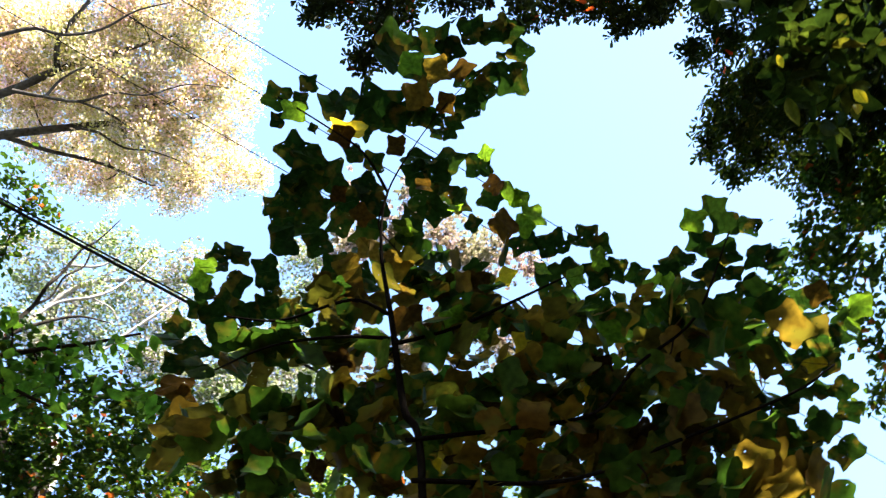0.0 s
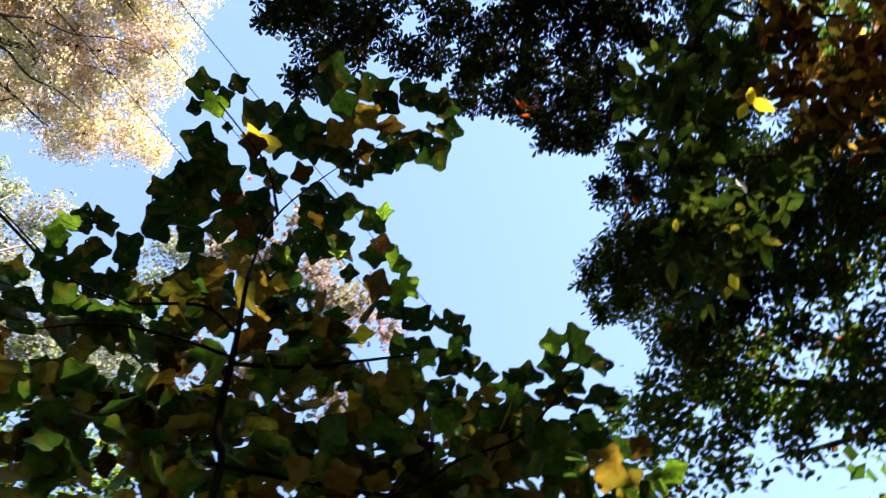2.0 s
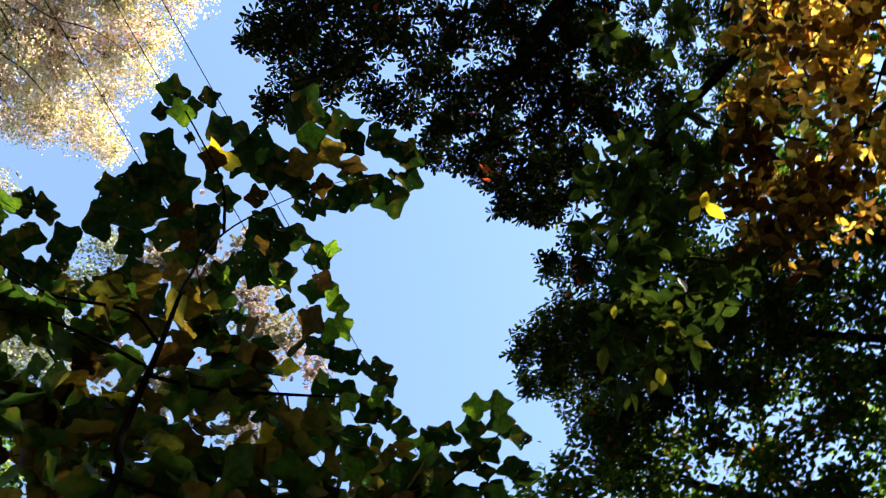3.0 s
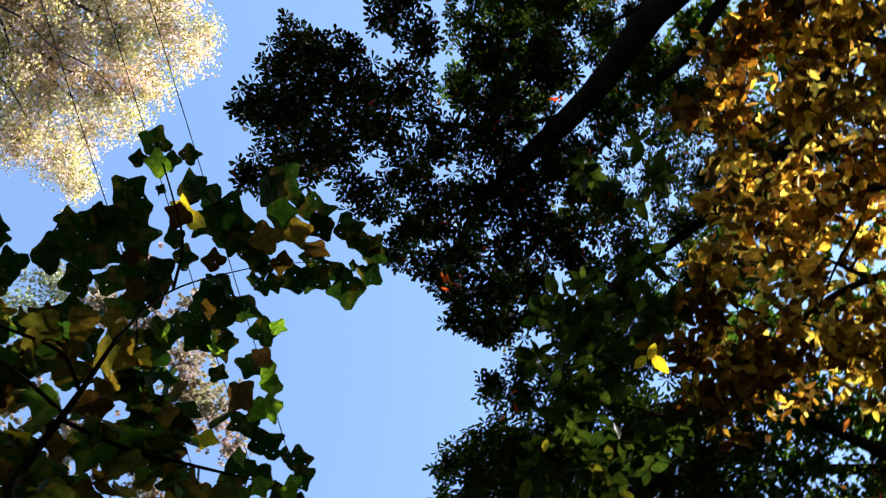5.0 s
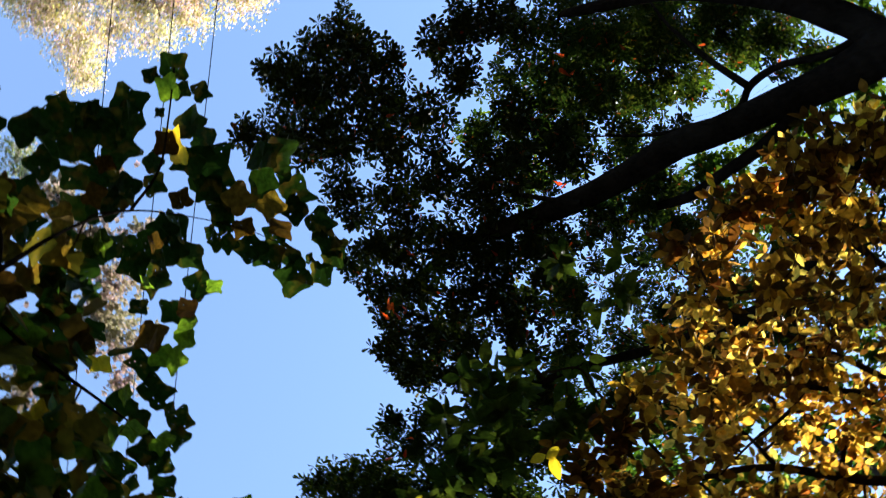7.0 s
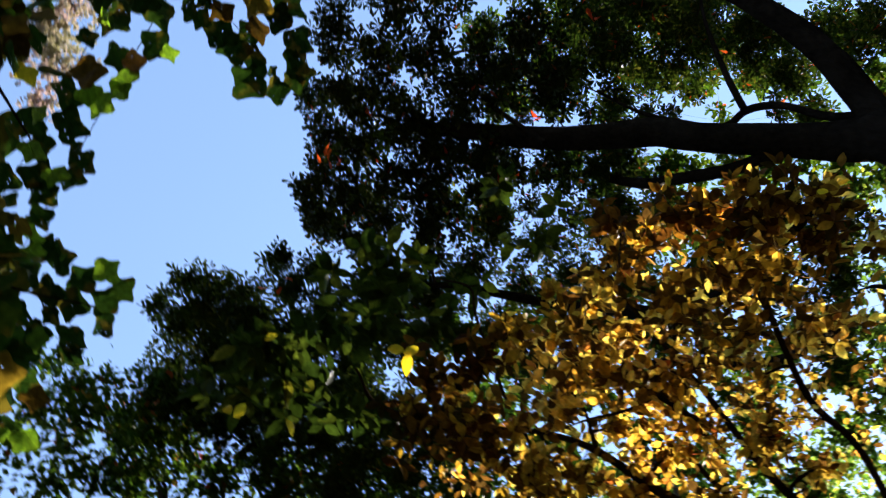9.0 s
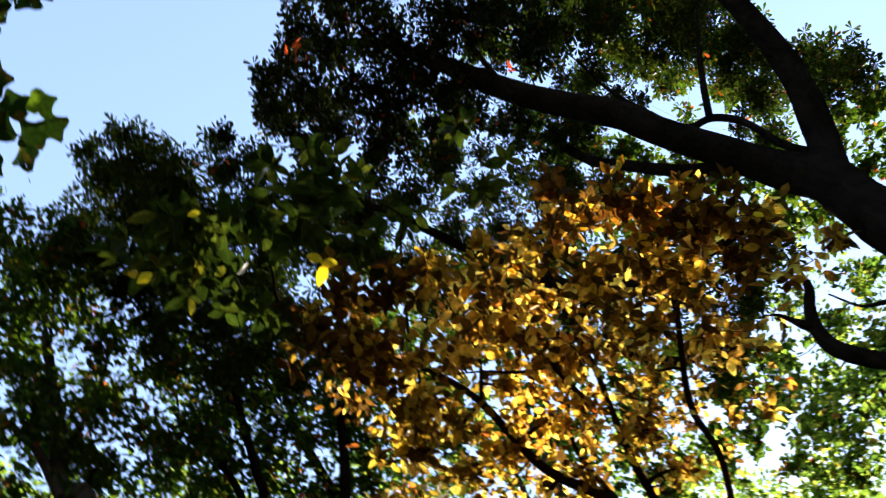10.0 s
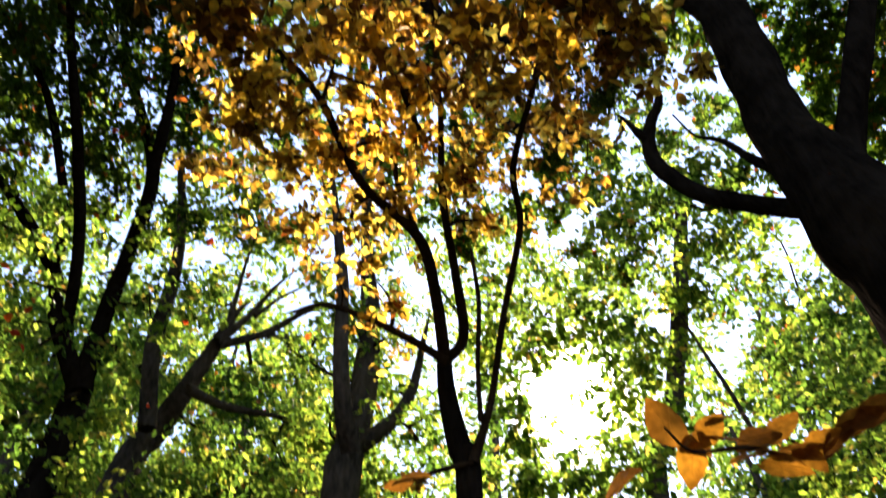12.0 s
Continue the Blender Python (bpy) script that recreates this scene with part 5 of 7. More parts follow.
EAST_TOP = [(5.95, 0.89, 11.04, 0.321), (5.61, 0.62, 11.27, 0.321), (5.38, 0.22, 11.42, 0.321), (5.23, -0.27, 11.50, 0.321),
    (6.10, 0.50, 10.98, 0.321), (6.06, 0.01, 10.78, 0.287), (5.82, -0.54, 10.92, 0.287), (6.45, 0.38, 10.50, 0.316),
    (4.91, -0.50, 11.88, 0.297), (5.35, -0.71, 11.41, 0.292), (5.61, 1.26, 11.45, 0.327), (5.17, 0.70, 11.74, 0.327),
    (4.68, 0.10, 11.99, 0.327), (5.44, -1.33, 11.53, 0.268), (5.03, -1.04, 11.78, 0.268), (6.39, 0.94, 10.75, 0.321),
    (6.94, 0.35, 10.12, 0.316), (6.90, -0.13, 9.91, 0.253)]
EAST_DARK = [(3.12, 2.49, 10.99, 0.333), (3.20, 2.00, 11.08, 0.333), (3.59, 2.23, 10.66, 0.359), (3.61, 1.68, 10.77, 0.359),
    (3.33, 1.16, 11.17, 0.333), (3.74, 1.18, 10.80, 0.359), (3.62, 0.68, 10.90, 0.359), (4.02, 2.48, 10.41, 0.326),
    (4.13, 1.96, 10.27, 0.351), (4.04, 1.49, 10.40, 0.351), (4.11, 0.94, 10.45, 0.351), (4.00, 0.39, 10.54, 0.351),
    (3.39, 0.19, 11.43, 0.339), (3.99, 2.84, 10.78, 0.244), (3.00, 0.63, 11.96, 0.352), (3.14, 1.18, 11.87, 0.317)]
EAST_MID = [(5.31, 2.71, 10.36, 0.276), (4.91, 2.51, 10.66, 0.311), (5.61, 2.56, 10.22, 0.311), (5.51, 2.09, 10.41, 0.311),
    (4.87, 1.77, 10.62, 0.339), (5.09, 1.29, 10.58, 0.339), (4.71, 0.81, 10.84, 0.339), (5.57, 1.59, 10.36, 0.308),
    (5.42, 0.80, 10.44, 0.305), (5.04, 0.31, 10.69, 0.339), (6.02, 2.18, 9.92, 0.342), (6.17, 1.63, 9.94, 0.342), (5.82, 1.04, 10.16, 0.339),
    (5.73, 0.31, 10.27, 0.339), (5.21, -0.26, 10.60, 0.339), (4.49, -0.20, 10.98, 0.271), (6.43, 2.27, 9.58, 0.342),
    (5.13, 3.07, 10.60, 0.239), (4.74, 3.40, 10.92, 0.186), (4.44, 3.01, 11.20, 0.215)]
EAST_LOW = [(6.26, 0.40, 10.63, 0.323), (6.55, -0.09, 10.19, 0.317), (6.30, -0.67, 10.35, 0.317), (5.72, -0.08, 10.99, 0.359),
    (5.14, -0.84, 11.29, 0.323), (5.68, -1.06, 10.73, 0.317), (6.41, -1.01, 10.24, 0.282), (6.16, -1.85, 10.28, 0.282),
    (5.72, -1.36, 10.90, 0.258)]
EAST_SUNNY = [(7.12, -0.59, 9.29, 0.308), (6.67, -1.17, 9.63, 0.308), (7.37, -1.12, 8.71, 0.302), (7.67, -1.39, 8.18, 0.333),
    (7.29, -2.29, 8.05, 0.261), (7.78, -1.68, 7.65, 0.326), (6.82, -1.93, 9.21, 0.271), (7.67, -1.80, 7.09, 0.313),
    (7.50, -2.30, 7.14, 0.288), (7.19, -2.74, 7.35, 0.288), (7.07, -3.29, 7.53, 0.294), (7.04, -1.91, 8.44, 0.261),
    (7.15, -0.74, 8.84, 0.266), (6.36, -1.63, 9.67, 0.271), (6.83, -0.79, 9.40, 0.244), (6.49, -2.25, 9.41, 0.244),
    (7.28, -1.30, 8.33, 0.261)]
EAST_DEEP = [(3.89, 0.94, 9.88, 0.3), (4.05, 0.45, 9.85, 0.3), (4.20, -0.04, 9.78, 0.3), (4.37, 0.62, 9.67, 0.3), (3.71, 0.15, 10.02, 0.3),
    (3.66, 1.02, 10.20, 0.282), (4.21, 1.38, 9.89, 0.282), (3.87, 1.37, 10.28, 0.288), (3.96, -0.36, 9.90, 0.276),
    (3.61, 0.55, 10.26, 0.282)]
east = wood_tree("maple_tree", (7.0, -1.9, 0), "forked tree with dark trunk and small green leaves", EAST_TRUNK, [EAST_A, EAST_B, EAST_C, EAST_D, EAST_E, EAST_F, EAST_G], EAST_MID + EAST_LOW + EAST_TOP, FOREST, 0.1, 1.35, spray=0.18, grow=1.2, echo=1, more=(EAST_HIGH + EAST_DARK, OAK_LEAF, OLIVE_SHADED, 0.112, 3.0), bright=EAST_SUNNY, forked=True, bark=BARK, singles=FOREST_SINGLE)
EAST_RED = [(6.70, -0.84, 7.99, 0.121), (6.76, -0.98, 7.91, 0.133), (6.60, -0.94, 8.09, 0.121), (6.80, -1.09, 7.85, 0.109), (5.15, -0.57, 9.32, 0.097), (5.16, -0.65, 9.31, 0.085),
    (5.30, -2.44, 8.84, 0.121), (5.33, -1.94, 8.97, 0.109), (5.65, -0.40, 8.97, 0.097), (6.54, -2.38, 7.77, 0.097), (6.45, -0.53, 8.28, 0.109), (6.52, -0.93, 8.17, 0.085),
    (5.28, -3.28, 8.52, 0.097), (5.93, -2.22, 8.41, 0.085), (5.01, -1.99, 9.18, 0.097), (6.04, -1.24, 8.56, 0.085)]
EAST_PALE = [(4.52, -0.03, 9.73, 0.158), (4.57, -0.01, 9.70, 0.121)]
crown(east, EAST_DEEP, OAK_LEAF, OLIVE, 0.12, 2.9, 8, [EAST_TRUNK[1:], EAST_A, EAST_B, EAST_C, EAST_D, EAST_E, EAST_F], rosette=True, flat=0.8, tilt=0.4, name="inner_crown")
under(east)
single_leaves(EAST_RED, east, SMALL, RED_SINGLE, "scarlet turned leaf", tilt=0.9)
single_leaves(EAST_PALE, east, OVATE, PALE_SINGLE, "whitish leaf", tilt=0.9)

NORTH_TRUNK = rooted([(5.81, 1.33, 8.34, 0.106), (5.69, 1.65, 8.90, 0.092), (5.42, 2.03, 9.50, 0.07), (5.08, 2.49, 10.09, 0.047)])
NORTH_A = [(5.71, 1.58, 8.77, 0.055), (5.56, 2.06, 9.15, 0.044), (5.55, 2.54, 9.40, 0.032), (5.32, 3.12, 9.72, 0.02)]
NORTH_B = [(5.63, 1.74, 9.05, 0.05), (5.22, 1.81, 9.82, 0.032), (4.83, 1.95, 10.37, 0.02)]
NORTH_CROWN = [(3.85, 2.77, 10.40, 0.261), (4.30, 2.83, 10.17, 0.287), (4.62, 2.71, 9.81, 0.294), (4.71, 1.97, 9.97, 0.319), (4.73, 1.26, 10.09, 0.319),
    (5.12, 1.61, 9.56, 0.313), (5.48, 1.79, 9.28, 0.344), (5.24, 1.04, 9.58, 0.313), (5.09, 2.29, 9.41, 0.313), (4.18, 2.38, 10.37, 0.3),
    (4.40, 1.63, 10.43, 0.326), (3.86, 3.56, 10.35, 0.239), (4.22, 3.42, 10.00, 0.261), (5.36, 2.15, 9.15, 0.31), (5.54, 1.41, 9.19, 0.31),
    (3.98, 3.27, 10.40, 0.2), (4.63, 3.08, 9.67, 0.256), (5.03, 2.72, 9.31, 0.313), (5.11, 0.54, 9.71, 0.313), (3.78, 4.01, 10.42, 0.203)]
NORTH_SIDE = [(3.94, 3.59, 10.30, 0.2), (4.14, 3.27, 10.09, 0.235), (4.33, 3.40, 9.71, 0.23), (4.10, 3.78, 9.90, 0.261), (4.32, 3.82, 9.52, 0.256),
    (4.48, 4.12, 9.28, 0.23), (4.51, 4.50, 9.05, 0.192), (4.19, 4.18, 9.66, 0.235), (4.36, 2.99, 10.09, 0.261), (4.14, 2.83, 10.25, 0.17),
    (4.39, 2.54, 10.22, 0.261), (4.61, 3.46, 9.52, 0.319), (4.75, 4.12, 9.12, 0.319)]
wood_tree("maple_tree", (5.5, 1.8, 0), "slender tree with open crown of dark green leaves", NORTH_TRUNK, [NORTH_A, NORTH_B], NORTH_CROWN + NORTH_SIDE, FOREST, 0.1, 2.3, spray=0.18, singles=FOREST_SINGLE)

SOUTH_TRUNK = rooted([(8.28, -2.99, 7.81, 0.183), (8.30, -3.21, 9.06, 0.167), (7.77, -3.23, 9.58, 0.121), (7.56, -3.33, 10.30, 0.094)])
SOUTH_A = [(7.31, -3.22, 10.01, 0.076), (7.09, -3.44, 10.52, 0.047), (6.80, -3.59, 11.07, 0.024), (6.59, -3.79, 11.52, 0.0081)]
SOUTH_B = [(7.33, -3.25, 9.98, 0.068), (7.07, -3.74, 10.41, 0.054), (6.64, -4.18, 10.95, 0.044), (6.40, -4.79, 11.08, 0.032),
    (6.33, -5.38, 11.07, 0.021)]
SOUTH_C = [(7.55, -3.13, 9.26, 0.073), (7.52, -3.69, 9.33, 0.059), (7.44, -4.30, 9.54, 0.038)]
SOUTH_D = [(7.87, -2.95, 8.70, 0.115), (7.73, -2.61, 9.71, 0.105), (7.44, -2.44, 10.43, 0.092), (7.12, -2.19, 11.14, 0.071),
    (6.73, -1.71, 11.87, 0.049)]
SOUTH_E = [(7.31, -3.29, 10.12, 0.061), (7.07, -3.18, 10.76, 0.031), (6.78, -3.05, 11.40, 0.018), (6.45, -3.02, 12.00, 0.0066)]
SOUTH_F = [(7.04, -3.50, 10.53, 0.035), (6.77, -3.77, 11.02, 0.022), (6.45, -4.25, 11.55, 0.0066)]
SOUTH_G = [(7.09, -3.76, 10.38, 0.047), (6.87, -4.41, 10.67, 0.032), (6.62, -5.00, 10.95, 0.016)]
SOUTH_CROWN = [(6.91, -2.86, 11.61, 0.367), (7.14, -3.71, 11.30, 0.329), (7.39, -2.96, 11.10, 0.291), (7.53, -3.88, 10.10, 0.313),
    (7.42, -4.50, 10.46, 0.364), (7.78, -4.58, 9.51, 0.352), (8.28, -4.29, 9.16, 0.391), (8.66, -3.71, 9.04, 0.391),
    (7.86, -5.10, 9.10, 0.352), (8.25, -3.74, 9.47, 0.313), (8.14, -2.73, 9.69, 0.308), (7.57, -2.88, 10.46, 0.282),
    (6.60, -2.78, 12.21, 0.334), (6.44, -2.10, 12.46, 0.376), (6.98, -4.48, 10.82, 0.291), (6.56, -4.02, 11.58, 0.246),
    (7.91, -2.76, 10.19, 0.282), (6.79, -3.30, 11.94, 0.284), (7.50, -4.86, 9.91, 0.318), (5.97, -1.81, 13.01, 0.339)]
SOUTH_FILL = [(8.02, 2.03, 11.63, 0.381), (8.06, 1.32, 11.71, 0.381), (7.52, 0.97, 12.16, 0.381), (7.63, 0.13, 12.12, 0.381),
    (7.15, -0.34, 12.45, 0.381), (7.06, -1.21, 12.45, 0.381), (6.53, -1.82, 12.69, 0.381), (6.38, -2.70, 12.60, 0.381),
    (8.34, 1.41, 10.94, 0.37), (8.40, 0.62, 10.97, 0.37), (7.92, 0.10, 11.40, 0.37), (7.91, -0.75, 11.38, 0.37), (7.37, -1.25, 11.74, 0.37),
    (7.31, -2.12, 11.64, 0.37), (6.78, -2.61, 11.89, 0.37), (6.61, -3.44, 11.76, 0.37), (5.95, -3.89, 12.24, 0.376),
    (5.86, -4.65, 11.74, 0.37), (5.02, -4.78, 12.60, 0.381), (5.12, -5.56, 12.18, 0.381), (5.26, -4.00, 13.26, 0.393),
    (4.47, -4.91, 13.24, 0.393), (5.59, -3.18, 13.36, 0.349)]
SOUTH_VEIL = [(3.98, -0.54, 13.75, 0.417), (3.65, -1.58, 13.77, 0.417), (3.53, -2.50, 13.65, 0.417), (3.54, -2.97, 13.54, 0.417), (3.24, -3.95, 13.34, 0.417), (3.23, -4.93, 12.96, 0.417),
    (2.94, -5.44, 12.81, 0.417), (4.76, -0.76, 13.46, 0.417), (4.50, -1.49, 13.49, 0.417), (4.38, -2.50, 13.36, 0.417), (4.10, -3.33, 13.26, 0.417), (3.95, -4.29, 12.99, 0.417),
    (3.81, -4.81, 12.83, 0.417), (3.42, -5.56, 12.61, 0.417)]
SOUTH_SHADE = [(5.20, -0.39, 13.29, 0.417), (5.18, -1.73, 13.18, 0.417), (5.18, -2.28, 13.08, 0.417), (4.87, -3.46, 12.92, 0.417), (4.75, -4.17, 12.73, 0.417), (4.30, -4.89, 12.62, 0.417),
    (4.25, -5.82, 12.18, 0.417), (5.90, -0.74, 12.93, 0.417), (5.88, -1.79, 12.83, 0.417), (5.71, -2.46, 12.79, 0.417), (5.40, -3.53, 12.66, 0.417), (5.29, -4.10, 12.51, 0.417),
    (4.80, -5.13, 12.30, 0.417), (4.94, -5.51, 12.04, 0.417)]
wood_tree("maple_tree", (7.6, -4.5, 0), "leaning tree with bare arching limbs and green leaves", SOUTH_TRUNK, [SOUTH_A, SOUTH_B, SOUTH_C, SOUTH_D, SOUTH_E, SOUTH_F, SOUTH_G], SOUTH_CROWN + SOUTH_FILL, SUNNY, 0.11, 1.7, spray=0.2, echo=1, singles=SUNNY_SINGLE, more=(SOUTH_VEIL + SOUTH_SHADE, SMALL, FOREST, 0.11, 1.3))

MID_TRUNK = rooted([(5.82, -4.34, 7.06, 0.201), (5.80, -4.37, 7.94, 0.189), (5.74, -4.45, 8.99, 0.162), (5.75, -4.44, 10.23, 0.132),
    (5.81, -4.35, 11.31, 0.095), (5.94, -4.24, 13.45, 0.082), (6.11, -4.00, 16.41, 0.075), (6.14, -3.76, 20.76, 0.067),
    (6.19, -3.48, 26.54, 0.051)])
MID_A = [(5.78, -4.39, 7.94, 0.119), (5.43, -4.62, 8.28, 0.089), (5.22, -4.74, 8.73, 0.059), (4.96, -4.66, 9.33, 0.034)]
MID_B = [(5.01, -3.82, 7.10, 0.106), (4.89, -3.56, 7.42, 0.086), (4.78, -3.36, 8.06, 0.073), (4.72, -3.23, 8.89, 0.066), (4.73, -3.07, 9.70, 0.051), (4.75, -2.91, 10.51, 0.034)]
MID_CROWN = [(5.63, -3.88, 9.65, 0.31), (5.41, -4.43, 9.51, 0.31), (5.92, -3.87, 8.99, 0.3), (5.46, -4.70, 8.87, 0.3), (5.74, -4.48, 8.30, 0.323),
    (5.38, -5.00, 8.24, 0.323), (6.12, -4.16, 8.18, 0.29), (5.58, -4.88, 7.65, 0.312), (5.92, -4.55, 7.59, 0.281)]
MID_HIGH = [(5.46, -0.82, 15.55, 0.489), (5.00, -1.59, 15.65, 0.489), (4.07, -1.98, 15.90, 0.489), (3.68, -2.88, 15.85, 0.489),
    (2.78, -3.30, 15.97, 0.489), (2.35, -4.18, 15.81, 0.489), (5.80, -1.83, 15.31, 0.489), (5.19, -2.51, 15.45, 0.489),
    (4.55, -3.20, 15.53, 0.489), (3.89, -3.88, 15.56, 0.489), (3.21, -4.54, 15.53, 0.489), (2.64, -5.30, 15.38, 0.45),
    (6.65, -2.12, 14.88, 0.45), (6.18, -2.93, 14.95, 0.45), (5.55, -3.63, 15.05, 0.45), (4.89, -4.33, 15.10, 0.45),
    (4.21, -5.01, 15.10, 0.45), (3.63, -5.79, 14.95, 0.391), (6.79, -3.12, 14.03, 0.435), (6.20, -3.81, 14.14, 0.435),
    (5.69, -4.61, 14.12, 0.378), (4.91, -5.16, 14.23, 0.378)]
MID_GLOW = [(3.59, -4.09, 7.46, 0.146), (3.37, -4.09, 7.59, 0.146), (3.25, -4.40, 7.44, 0.083), (2.67, -4.88, 7.35, 0.136),
    (2.42, -5.05, 7.59, 0.15), (2.69, -5.29, 6.96, 0.136), (3.68, -4.30, 6.96, 0.132), (3.60, -4.64, 6.73, 0.132),
    (2.95, -4.58, 7.73, 0.107), (3.06, -4.33, 7.86, 0.139), (2.50, -4.79, 7.77, 0.15), (2.65, -4.57, 7.87, 0.139),
    (3.85, -4.32, 6.69, 0.141), (3.40, -4.92, 6.29, 0.139), (3.07, -5.17, 6.25, 0.139), (2.94, -4.94, 7.17, 0.063)]
MID_SUN = [(3.18, -4.05, 7.72, 0.156), (3.14, -4.47, 7.71, 0.16), (2.71, -4.77, 7.69, 0.16), (2.72, -5.06, 7.17, 0.156), (3.55, -4.33, 7.31, 0.136),
    (3.67, -4.49, 6.82, 0.153), (2.89, -5.20, 6.64, 0.153), (3.17, -5.02, 6.34, 0.168), (3.56, -4.75, 6.35, 0.168),
    (3.82, -4.48, 6.40, 0.149), (2.94, -5.01, 6.81, 0.102), (3.50, -4.57, 7.16, 0.094), (3.39, -4.90, 6.64, 0.112)]
SUN_RING = [(3.62, -4.80, 8.02, 0.172), (3.91, -4.97, 7.72, 0.195), (3.98, -5.26, 7.43, 0.195), (3.77, -5.55, 7.30, 0.195),
    (3.40, -5.72, 7.36, 0.195), (3.08, -5.64, 7.61, 0.172), (2.94, -5.41, 7.89, 0.172), (3.01, -5.07, 8.13, 0.195),
    (3.31, -4.82, 8.18, 0.195), (4.17, -5.08, 7.15, 0.191), (4.03, -5.38, 6.97, 0.191), (3.68, -5.70, 6.89, 0.191),
    (3.25, -5.86, 7.00, 0.191), (2.82, -5.69, 7.69, 0.195), (3.70, -4.51, 8.46, 0.2), (3.10, -4.89, 8.49, 0.2), (2.80, -5.27, 8.34, 0.2),
    (2.66, -5.58, 8.14, 0.2), (4.03, -4.65, 7.89, 0.195), (4.30, -4.92, 7.49, 0.195), (4.54, -4.83, 7.09, 0.191), (2.96, -5.81, 7.20, 0.191),
    (2.94, -5.96, 6.74, 0.186), (3.35, -4.69, 8.77, 0.204)]
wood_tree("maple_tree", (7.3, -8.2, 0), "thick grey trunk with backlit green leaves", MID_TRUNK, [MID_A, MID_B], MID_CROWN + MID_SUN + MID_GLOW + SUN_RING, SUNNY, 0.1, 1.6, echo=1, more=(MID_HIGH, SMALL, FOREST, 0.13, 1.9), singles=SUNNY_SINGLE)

RIGHT_TRUNK = rooted([(3.37, -6.30, 6.79, 0.115), (3.09, -6.44, 7.84, 0.111), (2.75, -6.59, 9.10, 0.101), (2.41, -6.72, 10.56, 0.09),
    (2.09, -6.83, 11.97, 0.066)])
RIGHT_A = [(2.35, -6.64, 7.49, 0.024), (2.37, -6.49, 7.94, 0.022), (2.46, -6.33, 8.65, 0.017), (2.47, -6.19, 8.92, 0.0097)]
RIGHT_CROWN = [(2.53, -5.75, 10.07, 0.309), (2.43, -6.22, 9.31, 0.266), (2.92, -6.10, 9.23, 0.299), (1.98, -6.16, 9.92, 0.309),
    (1.68, -6.31, 9.44, 0.333), (1.31, -6.49, 9.80, 0.275), (1.48, -6.73, 9.12, 0.333), (2.10, -6.56, 9.12, 0.239),
    (2.76, -6.40, 8.58, 0.257), (3.19, -6.31, 8.75, 0.236), (1.32, -6.88, 8.54, 0.321), (1.21, -7.23, 8.20, 0.321),
    (1.88, -7.05, 8.23, 0.231), (1.61, -7.21, 7.83, 0.283), (1.63, -7.47, 7.27, 0.372), (2.07, -7.48, 7.12, 0.372),
    (3.08, -6.60, 7.94, 0.227), (3.26, -6.09, 9.11, 0.2), (2.94, -6.84, 7.54, 0.223), (2.35, -5.48, 10.70, 0.284),
    (2.35, -5.09, 10.92, 0.213), (1.51, -5.91, 10.61, 0.284)]
RIGHT_TOP = [(0.84, -7.25, 13.07, 0.399), (-0.23, -6.79, 13.38, 0.443), (-0.14, -7.43, 12.99, 0.443), (-0.80, -7.38, 13.00, 0.532),
    (0.15, -7.84, 12.22, 0.43), (-0.36, -7.85, 12.21, 0.43), (0.10, -8.29, 11.35, 0.376), (1.33, -6.89, 13.25, 0.266),
    (1.90, -6.67, 12.83, 0.207), (1.52, -7.30, 12.00, 0.3), (2.30, -7.06, 12.02, 0.3), (1.01, -7.57, 11.87, 0.334),
    (2.24, -5.87, 13.66, 0.213), (3.40, -5.90, 12.91, 0.31), (3.86, -6.26, 12.56, 0.31)]
RIGHT_HIGH = [(0.03, -6.04, 13.11, 0.39), (-0.59, -6.25, 12.98, 0.424), (-0.73, -6.70, 12.72, 0.424), (-1.11, -6.81, 12.62, 0.424),
    (0.07, -6.82, 13.13, 0.402), (-0.30, -6.81, 12.67, 0.39), (-0.44, -7.24, 12.39, 0.424), (-0.80, -7.39, 12.26, 0.424),
    (-0.12, -5.53, 13.36, 0.39), (-0.82, -5.75, 13.23, 0.424), (-1.24, -6.25, 12.93, 0.424), (0.08, -7.67, 12.58, 0.402),
    (-0.20, -8.09, 11.78, 0.39), (-0.52, -7.53, 12.19, 0.39), (-0.66, -7.92, 11.89, 0.424), (0.69, -5.98, 13.57, 0.297),
    (-1.24, -7.22, 12.34, 0.424)]
RIGHT_NEAR = [(2.56, -3.31, 8.77, 0.195), (3.36, -4.53, 10.22, 0.228), (2.20, -3.64, 8.84, 0.208), (3.00, -4.86, 10.29, 0.244),
    (2.14, -3.93, 8.83, 0.2), (2.91, -5.10, 10.18, 0.244), (2.03, -4.17, 8.72, 0.2), (2.83, -5.38, 10.16, 0.246), (3.17, -5.36, 10.18, 0.235),
    (2.63, -3.94, 9.25, 0.2), (1.68, -3.68, 9.19, 0.191), (2.16, -4.49, 9.34, 0.216), (2.13, -3.99, 9.38, 0.2), (1.35, -4.99, 8.97, 0.176),
    (2.59, -4.46, 9.46, 0.184), (2.14, -5.09, 9.21, 0.208), (2.58, -5.01, 9.37, 0.213)]
